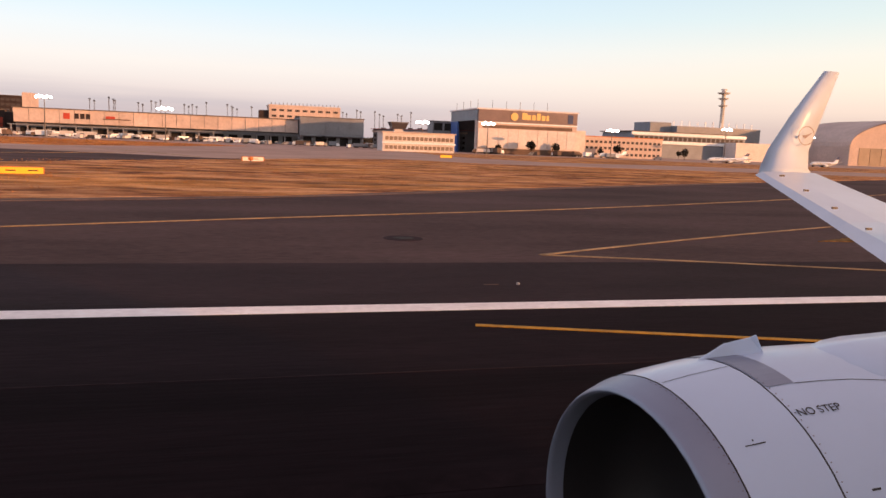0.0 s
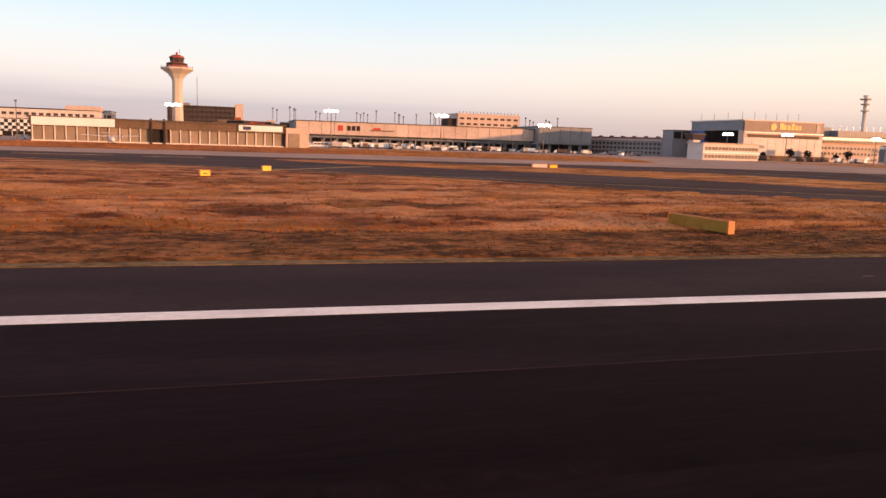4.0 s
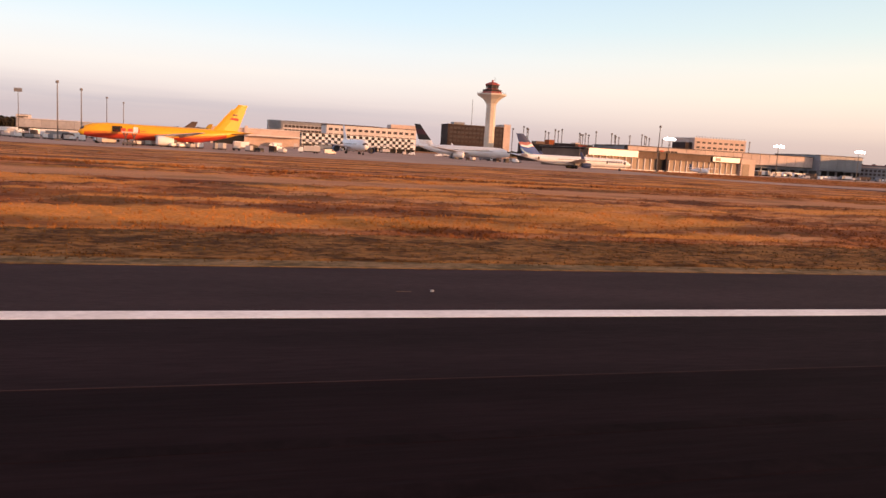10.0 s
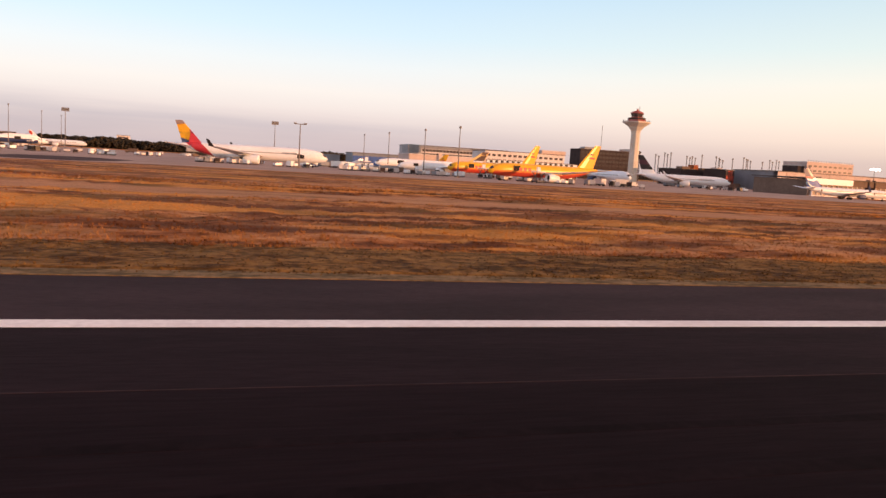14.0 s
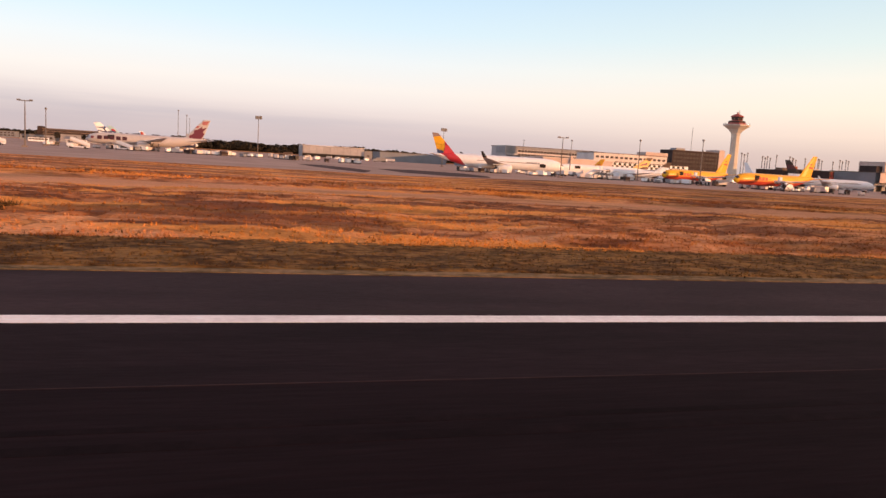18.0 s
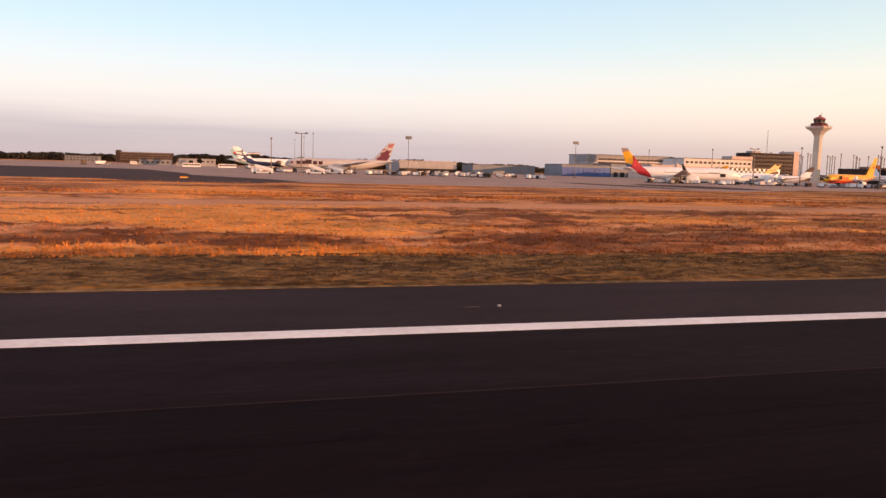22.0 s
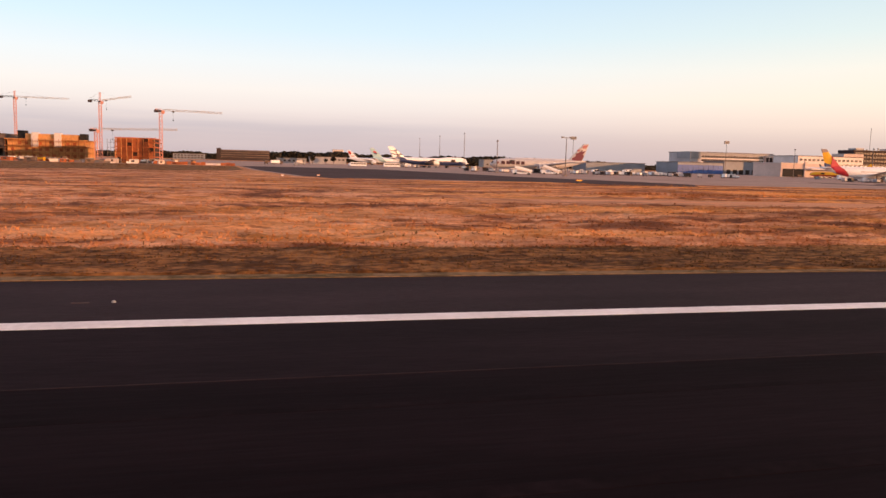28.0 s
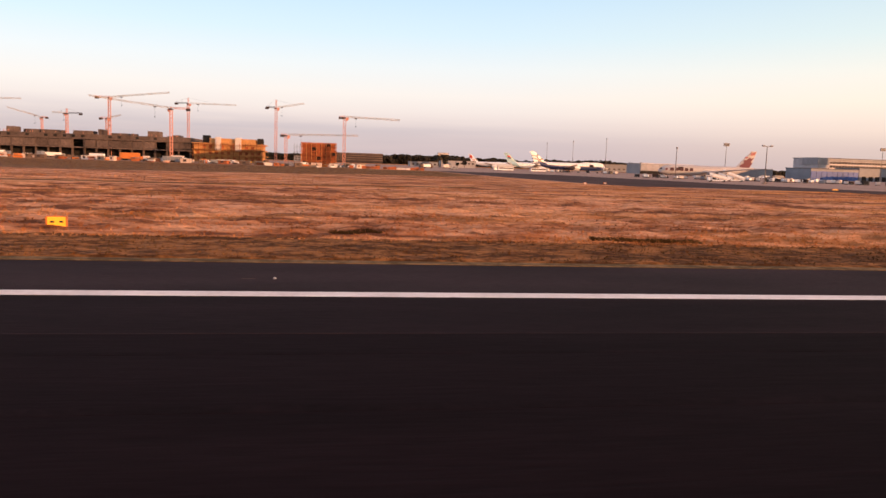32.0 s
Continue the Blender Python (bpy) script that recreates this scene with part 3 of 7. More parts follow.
for i in range(8):
    line("hold_line", [(-71 + i * 4.0, 84.2 + i * 0.5), (-68.6 + i * 4.0, 84.5 + i * 0.5)], 0.45, WORN_LINE, "worn dash of a broken holding line", 0.052)
for dx in (0.0, 1.1):
    line("skid_mark", [(-54.4 - dx, 58), (-52.8 - dx, 53), (-51.9 - dx, 47), (-51.9 - dx, 41), (-52.8 - dx, 36.5), (-55 - dx, 31)], 0.35, SHOULDER, "black curved tyre skid mark", 0.036)
flat("runway_lane", [(-1700, -18.3), (500, -18.3), (500, 14.5), (-1700, 14.5)], -0.2, 0.0232, LANE, "darker rubbered asphalt of the runway's middle", "runway")
for x0, x1, y, w in ((60, -640, 9.5, 0.5), (-300, -900, 11.3, 0.35), (-640, -1300, 8.2, 0.4), (-700, -1300, 12.2, 0.25)):
    line("tyre_track", [(x0, y), ((x0 + x1) / 2, y + 0.4), (x1, y)], w, RUBBER, "long dark rubber streak on the asphalt", 0.027)
line("paving_seam", [(60, 14.55), (-1500, 14.55)], 0.035, SHOULDER, "thin paving seam along the runway", 0.0272)
line("taxi_mark", [(-36, 215), (-22, 194), (-8, 166)], 1.3, WORN_LINE, "pale taxi line on dark asphalt", 0.05)
line("taxi_mark", [(-238, 168), (-220, 171)], 1.6, WORN_LINE, "pale taxi dash on dark asphalt", 0.05)
line("taxi_mark", [(-214, 168), (-202, 170)], 1.6, WORN_LINE, "pale taxi dash on dark asphalt", 0.05)
line("taxi_mark", [(-202, 100), (-186, 118), (-172, 138)], 0.8, WORN_LINE, "pale taxi line on dark asphalt", 0.05)
line("taxi_border", [(-22, 50.2), (3, 60), (29, 78), (89, 116)], 1.8, PALEASPHALT, "pale asphalt border of the grass island", 0.05)
line("field_track", [(-1330, 70), (-1050, 76), (-1014, 77.5), (-968, 82), (-900, 90)], 1.2, WEED_OR_SHADOW, "dark worn track through dry grass", 0.06)
line("field_track", [(-1330, 100), (-1060, 112), (-990, 140)], 2.5, WEED_OR_SHADOW, "dark worn track through dry grass", 0.06)
verge = ((-1700, 28.15, 28.95), (-1330, 28.15, 28.95), (-940, 28.1, 29.0), (-890, 28.1, 28.5), (-790, 28.12, 28.5), (-700, 28.14, 29.6), (-360, 28.17, 29.6), (-300, 28.18, 29.1), (-112, 28.2, 29.0))
tagged(part("verge", loft(B(), [[(x, a, -0.1), (x, b, -0.1), (x, b, 0.045), (x, a, 0.045)] for x, a, b in verge]), VERGE), "flat olive-grey grass verge along the asphalt", "grass", kind="structure")
line("taxi_border", [(-132, 54), (-120, 45.2), (-110, 39.6), (-104.5, 37.8), (-99.5, 36.2), (-95.8, 33.2), (-99.5, 30.9), (-106, 29.2), (-114, 27.6)], 2.2, PALEASPHALT, "pale asphalt border of the mown strip", 0.026)
line("taxi_border", [(-90, 69), (-79.5, 66.5), (-75, 82), (-83, 109), (-101, 146)], 3.0, PALEASPHALT, "pale asphalt border of the grass island", 0.05)
flat("asphalt_patch", [(-719, 284), (-710, 291), (-703, 262), (-701, 232), (-708, 204), (-713, 222), (-717, 250)], -0.2, 0.024, TAXI, "dark asphalt patch in the pale apron", "taxiway")
flat("asphalt_patch", [(-691, 274), (-674, 294), (-656, 280), (-658, 245), (-666, 221), (-680, 216), (-691, 230)], -0.2, 0.024, TAXI, "dark asphalt patch in the pale apron", "taxiway")

# ---------------------------------------------------------------- buildings
PALEGREY = material("pale_grey_panel", (0.4, 0.4, 0.43), 0.6, scale=1, vary=0.1, spread=0.08)
SHEETRED = material("red_sheeting", (0.32, 0.065, 0.045), 0.7, scale=1.5, vary=0.25, spread=0.2)

def window_mesh(w, h, mat=GLASS):
    return mesh_of("window", box(B(), -w / 2, w / 2, -0.12, 0.12, 0, h), mat)


def windows(parent, x0, x1, y, z, w, h, step, mat=GLASS, name="window"):
    me = window_mesh(w, h, mat)
    n = max(1, int((x1 - x0) / step))
    for i in range(n):
        share(name, me, parent, (x0 + (i + 0.5) * (x1 - x0) / n, y, z))


def block(parent, x0, x1, y0, y1, z0, z1, wall, roof=ROOF, over=0.5, name="wall"):
    part(name, box(B(), x0, x1, y0, y1, z0, z1), wall, parent)
    part("roof", box(B(), x0 - over, x1 + over, y0 - over, y1 + over, z1, z1 + 0.5), roof, parent)


def panels(parent, x0, x1, y, z0, z1, n, mat, gap=0.25, name="panel", proud=0.2):
    w = (x1 - x0) / n
    me = mesh_of(name, box(B(), -w / 2 + gap / 2, w / 2 - gap / 2, -proud, proud, 0, z1 - z0), mat)
    for i in range(n):
        share(name, me, parent, (x0 + (i + 0.5) * w, y, z0))


def cargo_terminal():
    t = thing("cargo_terminal", -147, 578, label="long beige-panelled cargo terminal above a dark loading dock", category="building")
    W = 190
    part("wall", box(B(), 0, W, 6, 62, 0, 18), GREY, t)
    part("roof", box(B(), -1, W + 1, -0.5, 63, 18, 18.6), ROOF, t)
    panels(t, 0, W, 0.4, 8.6, 18.4, 20, BEIGE, 0.3)
    part("soffit", box(B(), 0, W, 0.8, 6, 8.2, 8.6), ROOF, t)
    part("canopy", box(B(), -2, W, -7, 0.6, 6.6, 7.1), BLUEGREY, t, "thin grey dock canopy")
    pm = mesh_of("column", box(B(), -0.4, 0.4, -0.4, 0.4, 0, 6.6), GREY)
    for i in range(20):
        share("column", pm, t, (i * 10, -6, 0))
    # near-black doors carry the shade under the canopy in their colour
    dm = mesh_of("dock_door", box(B(), -3.3, 3.3, -0.15, 0.15, 0, 5.4), DARKORSHADE)
    for i in range(19):
        share("dock_door", dm, t, (6 + i * 9.8, 5.9, 0.2))
    # plain marks in place of the company sign
    part("sign_mark", rod(B(), (33, 0.0, 13.7), (33, 0.25, 13.7), 2.9, n=4), REDPAINT, t, "red lozenge sign mark")
    for k in range(3):
        part("sign_bar", box(B(), 38 + k * 3.6, 40.8 + k * 3.6, 0.0, 0.25, 12.0, 15.6), DARKBRICK, t, "dark sign bar")
    part("sign_bar", box(B(), 56, 74, 0.0, 0.25, 12.2, 12.9), BROWN, t, "thin dark sign bar")
    part("sign_bar", box(B(), 58, 64, 0.0, 0.25, 12.9, 14.6), REDPAINT, t, "red sign bar")
    g = thing("cargo_hall", 43.6, 570, label="plain blue-grey cargo hall with dock doors", category="building")
    block(g, 0, 47, 0, 60, 0, 20.4, GREY)
    panels(g, 0.5, 46.5, -0.1, 9, 20, 5, GREY, 0.3)
    windows(g, 1, 46, -0.15, 0.3, 6, 6, 8, DARKORSHADE, "dock_door")
    part("canopy", box(B(), 0, 47, -7, 0, 7, 7.5), BLUEGREY, g)
    o = thing("rooftop_office", 28, 742, label="tall pale office block rising behind the cargo hall", category="building")
    block(o, 0, 67, 0, 40, 0, 35, BEIGE, OFFWHITE, 0.4)
    part("plant_room", box(B(), -9, 0, 4, 30, 0, 30), DARKBRICK, o)
    for z in (24, 29.5):
        windows(o, 1, 66, -0.1, z, 4.4, 2.0, 6.6)
    pm = mesh_of("parapet_post", box(B(), -0.3, 0.3, -0.3, 0.3, 0, 2), GREY)
    for i in range(18):
        share("parapet_post", pm, o, (2 + i * 3.7, 0.6, 35.5))


def pavilion():
    t = thing("airport_pavilion", 72, 390, label="low white pavilion with two bands of windows", category="building")
    block(t, 0, 38.5, 0, 16, 0, 9.6, OFFWHITE, BEIGE, 0.8)
    for z in (1.2, 5.8):
        windows(t, 1, 38, -0.1, z, 1.75, 1.9, 2.2, DOORTAN)
    part("band", box(B(), -0.4, 39, -0.7, 0, 4.0, 4.9), WHITE, t, "white balcony band")
    o = thing("brick_offices", 102, 594, turn=-63, label="long grey office building under a pinkish roof", category="building")
    block(o, 0, 106, 0, 25, 0, 14.2, GREY, PALEMAROON, 1.4)
    part("band", box(B(), -0.6, 106.6, -0.9, 0, 11.9, 13.2), BEIGE, o, "pale fascia band")
    for z in (1.6, 5.0, 8.4):
        windows(o, 1, 105, -0.1, z, 2.2, 1.9, 3.7)
    for k in range(9):
        part("roof_vent", box(B(), 6 + k * 11, 8.2 + k * 11, 3, 6, 14.7, 15.6), DARKORSHADE, o)
    c = thing("glass_lookout", 86, 420, label="small dark glazed lookout cabin on a tower", category="building")
    part("shaft", box(B(), -2.5, 2.5, -2.5, 2.5, 0, 12), OFFWHITE, c)
    part("cabin", loft(B(), [[(x * 3.6, y * 3.6, 12) for x, y in ((-1, -1), (1, -1), (1, 1), (-1, 1))], [(x * 4.8, y * 4.8, 15.2) for x, y in ((-1, -1), (1, -1), (1, 1), (-1, 1))]]), GLASS, c)
    part("roof", box(B(), -5, 5, -5, 5, 15.2, 15.8), ROOF, c)


def big_hangar():
    t = thing("maintenance_hangar", 140.4, 444.5, label="large beige hangar with a violet-grey sign band and open side", category="hangar")
    part("front_wall", box(B(), 0, 65, 0, 1.2, 0, 19.5), BEIGE, t)
    part("sign_band", box(B(), 0, 65, -0.5, 1.2, 19.5, 26.6), SLATE, t)
    part("light_strip", box(B(), 0, 65, -0.7, 1.0, 18.5, 19.3), WHITE, t, "pale strip under the sign band")
    part("dark_strip", box(B(), 3, 62, -0.12, 0.1, 15.6, 17.6), BROWN, t, "long row of dark high windows")
    part("roof", box(B(), -1, 66, -0.5, 62, 26.6, 27.4), OFFWHITE, t)
    part("back_wall", box(B(), 0, 65, 60, 61, 0, 26.6), GREY, t)
    part("right_wall", box(B(), 64, 65, 1.2, 60, 0, 26.6), GREY, t)
    # the open side lies in shade, put into this header's blue-grey
    part("side_header", box(B(), -0.4, 0.8, 1.2, 60, 20, 26.6), BLUEGREY, t)
    part("side_door", box(B(), -0.4, 0.8, 44, 60, 0, 20), BLUE, t, "blue sliding hangar door leaf")
    part("side_post", box(B(), -0.4, 0.8, 1.2, 5, 0, 20), BEIGE, t)
    part("base_strip", box(B(), 0, 65, -0.3, 0, 0, 3.4), BROWN, t, "dark plinth strip")
    pm = mesh_of("panel", box(B(), -3.1, 3.1, -0.1, 0.1, 0, 11.4), OFFWHITE)
    for i in range(10):
        share("panel", pm, t, (3.3 + i * 6.5, -0.14, 3.8))
    part("sign_disc", rod(B(), (23, -0.9, 23), (23, -0.5, 23), 2.4, n=16), GOLD, t, "gold round sign mark")
    for i, (w, h) in enumerate(((3.2, 4.2), (2.5, 3), (2.5, 3), (2.5, 4.2), (2.5, 3), (1.6, 3))):
        part("sign_bar", box(B(), 28 + i * 3.2, 28 + i * 3.2 + w, -0.8, -0.5, 21.4, 21.4 + h), GOLD, t, "gold sign bar")
    part("sign_block", box(B(), 58.6, 62, -0.7, -0.5, 20.3, 25.6), NAVY, t, "dark sign block")
    for i in range(9):
        part("roof_pole", rod(B(), (0.5 + (i > 3) * (i - 3) * 9.0, 50 - i * 15.5 if i < 4 else 2.5, 27.4), (0.5 + (i > 3) * (i - 3) * 9.0, 50 - i * 15.5 if i < 4 else 2.5, 32.4), 0.13), STEEL, t)
    p = thing("plant_block", 129, 512, label="dark grey plant block behind the hangar", category="building")
    block(p, 0, 16, 0, 14, 0, 20, GREY)
    part("louvre", box(B(), 1, 7, -0.2, 0, 14, 19), DARKORSHADE, p)
    part("louvre", box(B(), 8.5, 15, -0.2, 0, 14, 19), DARKORSHADE, p)
    a = thing("hangar_annex", 206, 470, label="low beige annex with many windows beside the hangar", category="building")
    block(a, 0, 76, 0, 22, 0, 13.6, BEIGE, ORANGE, 0.5)
    for z in (1.5, 5.6, 9.6):
        windows(a, 1, 75, -0.1, z, 1.9, 1.6, 3.3)
    part("stair_tower", box(B(), 10, 17, -2, 6, 0, 17), OFFWHITE, a)


def west_terminal():
    t = thing("long_terminal", 332, 600, label="long low terminal with white horizontal bands", category="building")
    part("wall", box(B(), 0, 112, 0, 60, 0, 22), BLUEGREY, t)
    for z in (12.4, 19.6):
        part("band", box(B(), -3, 112, -1.6, 0, z, z + 2.6), WHITE, t, "white horizontal facade band")
    part("roof", box(B(), -3, 113, -1.5, 60, 22.2, 23), ROOF, t)
    part("upper_block", box(B(), 38, 60, 40, 70, 22, 33), BLUEGREY, t)
    part("upper_hall", box(B(), 60, 150, 30, 70, 0, 30), GREY, t)
    windows(t, 0, 110, -0.1, 15.4, 3.6, 3.4, 4.6)
    part("pale_wing", box(B(), 90, 145, -18, 0, 0, 16), OFFWHITE, t)
    tm = mesh_of("roof_truss", box(B(), -0.4, 0.4, -0.4, 0.4, 0, 5), WHITE)
    for i in range(11):
        share("roof_truss", tm, t, (62 + i * 8.5, 40, 30))
    d = thing("dome_hangar", 592, 560, label="huge pale hangar with an arched roof", category="hangar")
    arc = [(math.cos(a) * 95, max(0.0, math.sin(a)) * 27 + 17) for a in np.linspace(math.pi, 0, 25)]
    prof = [(-95, 0)] + arc + [(95, 0)]
    part("shell", loft(B(), [[(x + 25, 0, z) for x, z in prof], [(x + 25, 90, z) for x, z in prof]]), BEIGE, d, smooth=False)
    part("roof_edge", loft(B(), [[(x * 1.01 + 25, -1.5, z + 0.8) for x, z in arc], [(x * 1.01 + 25, 3, z + 0.8) for x, z in arc], [(x + 25, 3, z) for x, z in arc]], closed=False), BEIGE, d)
    panels(d, -60, 110, -0.2, 0.5, 16, 14, DOORTAN, 0.5, "door_leaf")
    g = thing("comms_tower", 479, 688, label="slender grey communications tower with round decks", category="tower")
    part("shaft", rod(B(), (0, 0, 0), (0, 0, 52), 2.5, 1.9, 14), TOWERWHITE, g, smooth=True)
    for z, r, h in ((54, 4.6, 1.2), (61, 5.2, 1.4), (66.5, 6.6, 1.4)):
        part("deck", rod(B(), (0, 0, z), (0, 0, z + h), r * 0.8, r, 18), TOWERWHITE, g)
    part("head", rod(B(), (0, 0, 52), (0, 0, 68), 2.0, 2.0, 14), TOWERWHITE, g)
    part("radar_dish", rod(B(), (0, 0, 68), (0, 0, 71.5), 1.8, 3.2, 14), OFFWHITE, g)


def control_tower():
    t = thing("control_tower", -235.5, 680, label="pale concrete airport control tower with a flared red-banded cab", category="tower")
    sq = lambda k, z, n=8: [(math.cos(math.pi / 8 + 2 * math.pi * i / n) * k * 0.83, math.sin(math.pi / 8 + 2 * math.pi * i / n) * k * 0.83, z) for i in range(n)]
    part("shaft", loft(B(), [sq(5.9, 0), sq(5.2, 51)]), TOWERWHITE, t)
    part("flare", loft(B(), [sq(5.3, 48.5), sq(6.0, 50.8), sq(9.6, 54.6), sq(16.4, 58.3), sq(16.4, 59)]), TOWERWHITE, t)
    part("deck", loft(B(), [sq(16.6, 59), sq(16.6, 59.5)]), OFFWHITE, t)
    for i in range(8):
        a, b = (Vector(sq(16.2, 0)[(i + k) % 8]) for k in (0, 1))
        for z in (60.1, 60.7):
            part("gallery_rail", rod(B(), (a.x, a.y, z), (b.x, b.y, z), 0.07, n=5), GREY, t)
        part("gallery_post", rod(B(), (a.x, a.y, 59.5), (a.x, a.y, 60.8), 0.09, n=5), GREY, t)
    part("lower_cab", loft(B(), [sq(10.6, 59.8), sq(11.2, 61.4)]), TOWERRED, t, "red band of the lower cab")
    part("lower_glass", loft(B(), [sq(10.2, 61.4), sq(10.8, 63.2)]), GLASS, t)
    part("cab_roof", loft(B(), [sq(9.4, 63.2), sq(7.0, 64.0)]), TOWERRED, t)
    part("cab_glass", loft(B(), [sq(6.0, 64.0), sq(7.6, 67.6)]), GLASS, t, "outward-sloping dark cab glazing")
    part("cab_cap", loft(B(), [sq(8.2, 67.6), sq(7.4, 68.6), sq(3.5, 70.2)]), TOWERRED, t, "red cab roof")
    part("beacon", rod(B(), (0, 0, 70), (0, 0, 72.4), 0.9), TOWERRED, t)
    part("aerial", rod(B(), (2, 0, 70), (2, 0, 75), 0.18), STEEL, t)
    pm = mesh_of("cab_mullion", box(B(), -0.15, 0.15, -0.15, 0.15, 0, 3.6), GREY)
    for i in range(8):
        a = math.pi / 8 + 2 * math.pi * i / 8
        share("cab_mullion", pm, t, (math.cos(a) * 5.75, math.sin(a) * 5.75, 64))
    o = thing("dark_office_block", -250, 770, label="dark brown office block with an orange end wall", category="building")
    block(o, 0, 62, 0, 26, 0, 32.5, DARKBRICK, ROOF, 0.3)
    part("end_wall", box(B(), 62, 69.5, -0.5, 26, 0, 36), BEIGE, o, "sunlit beige stair tower")
    for z in (10, 14.5, 19, 23.5, 28):
        windows(o, 1.5, 61, -0.1, z, 3.0, 2.3, 4.2)
    part("aerial", rod(B(), (27, 5, 33), (27, 5, 60), 0.25), STEEL, o)
    part("roof_plant", box(B(), 8, 20, 6, 18, 33, 35.4), GREY, o)
    r = thing("scaffolded_house", -184, 602, turn=38, label="dark building wrapped in bright red sheeting", category="building")
    block(r, 0, 27, 0, 20, 0, 16.6, DARKBRICK, ROOF, 0.3)
    sm = mesh_of("sheet", box(B(), -2.2, 2.2, -0.1, 0.1, 0, 4.4), SHEETRED)
    for n in range(15):
        i, k = n % 5, n // 5
        if n not in (3, 10, 14):
            share("sheet", sm, r, (3.2 + i * 5.0, -0.25, 2.4 + k * 4.7))
    part("annex", box(B(), 12, 30, -6, 0, 0, 4.5), BROWN, r)


def brown_terminal():
    t = thing("brown_terminal", -206, 640, label="long dark brown terminal with boxy plant on its roof", category="building")
    block(t, 0, 62, 0, 40, 0, 15.5, DARKBRICK, ROOF, 0.4)
    for z in (5, 10):
        windows(t, 1, 61, -0.1, z, 3.4, 1.7, 5.2)
    for x, w, h, m in ((3, 9, 2.2, BROWN), (16, 5, 4.2, SCAFFOLD), (25, 12, 1.6, BROWN), (42, 6, 3.0, BEIGE), (52, 8, 1.8, BROWN)):
        part("roof_plant", box(B(), x, x + w, 4, 14, 16, 16 + h), m, t)


def brown_hangar():
    t = thing("door_hangar", -282, 384, turn=9.5, label="long brown hangar with tan folding door panels", category="hangar")
    W = 115
    part("wall", box(B(), 0, W, 1.5, 45, 0, 10), BROWN, t)
    part("fascia", box(B(), -0.5, W + 0.5, -0.4, 1.5, 7.0, 10.7), BROWN, t)
    part("roof", box(B(), -1.5, W + 1.5, -1.4, 46, 10.7, 11.3), ROOF, t, "dark brown roof edge")
    me = mesh_of("door_panel", box(B(), -1.75, 1.75, -0.2, 0.2, 0, 6.3), DOORTAN)
    po = mesh_of("door_post", box(B(), -0.3, 0.3, -0.5, 0.5, 0, 7), OFFWHITE)
    for i in range(25):
        if i in (11, 12):
            continue
        share("door_panel", me, t, (3 + i * 4.55, 1.0, 0.5))
        share("door_post", po, t, (0.75 + i * 4.55, 0.7, 0))
    part("sill", box(B(), 0, W, 0, 1.4, 0, 0.6), OFFWHITE, t)
    for x in (50.5, 56.5):
        part("pier", box(B(), x, x + 0.9, -1, 1.4, 0, 11.9), DARKBRICK, t)
    # a dark plate paints the shade inside the doorway
    part("doorway", box(B(), 51.6, 56.3, 0.9, 1.48, 0, 6.8), DARKORSHADE, t, "open doorway between two piers, its inner shade a dark plate")
    part("sign_board", box(B(), 0.5, 35, -1.6, -1.3, 7.2, 10.9), WHITE, t, "blank pale sign board")
    part("sign_board", box(B(), 92, 114, -1.6, -1.3, 7.6, 10.5), WHITE, t, "pale sign board with a dark mark")
    part("sign_mark", box(B(), 94, 98, -1.8, -1.6, 8.2, 9.9), NAVY, t)
    part("annex", box(B(), W + 1, W + 13, -1, 20, 0, 10.0), BEIGE, t, "pale annex with a ladder")
    part("annex_door", box(B(), W + 2.2, W + 8, -1.3, -1, 0, 7.2), DOORTAN, t, "tan sliding door")
    lm = mesh_of("rung", box(B(), -0.5, 0.5, -0.1, 0.1, 0, 0.25), DARKORSHADE)
    for i in range(8):
        share("rung", lm, t, (W + 0.3, -1.2, 0.8 + i * 1.15))
    l = thing("far_terminal_wing", -385, 700, label="long pale terminal wing with a dark roof line", category="building")
    block(l, 0, 84, 0, 40, 0, 22, OFFWHITE, DARKBRICK, 0.6)
    part("penthouse", box(B(), 60, 86, 2, 20, 22, 26), BEIGE, l)
    for z in (7, 12, 17):
        windows(l, 1, 83, -0.1, z, 3.4, 2.2, 5.2)


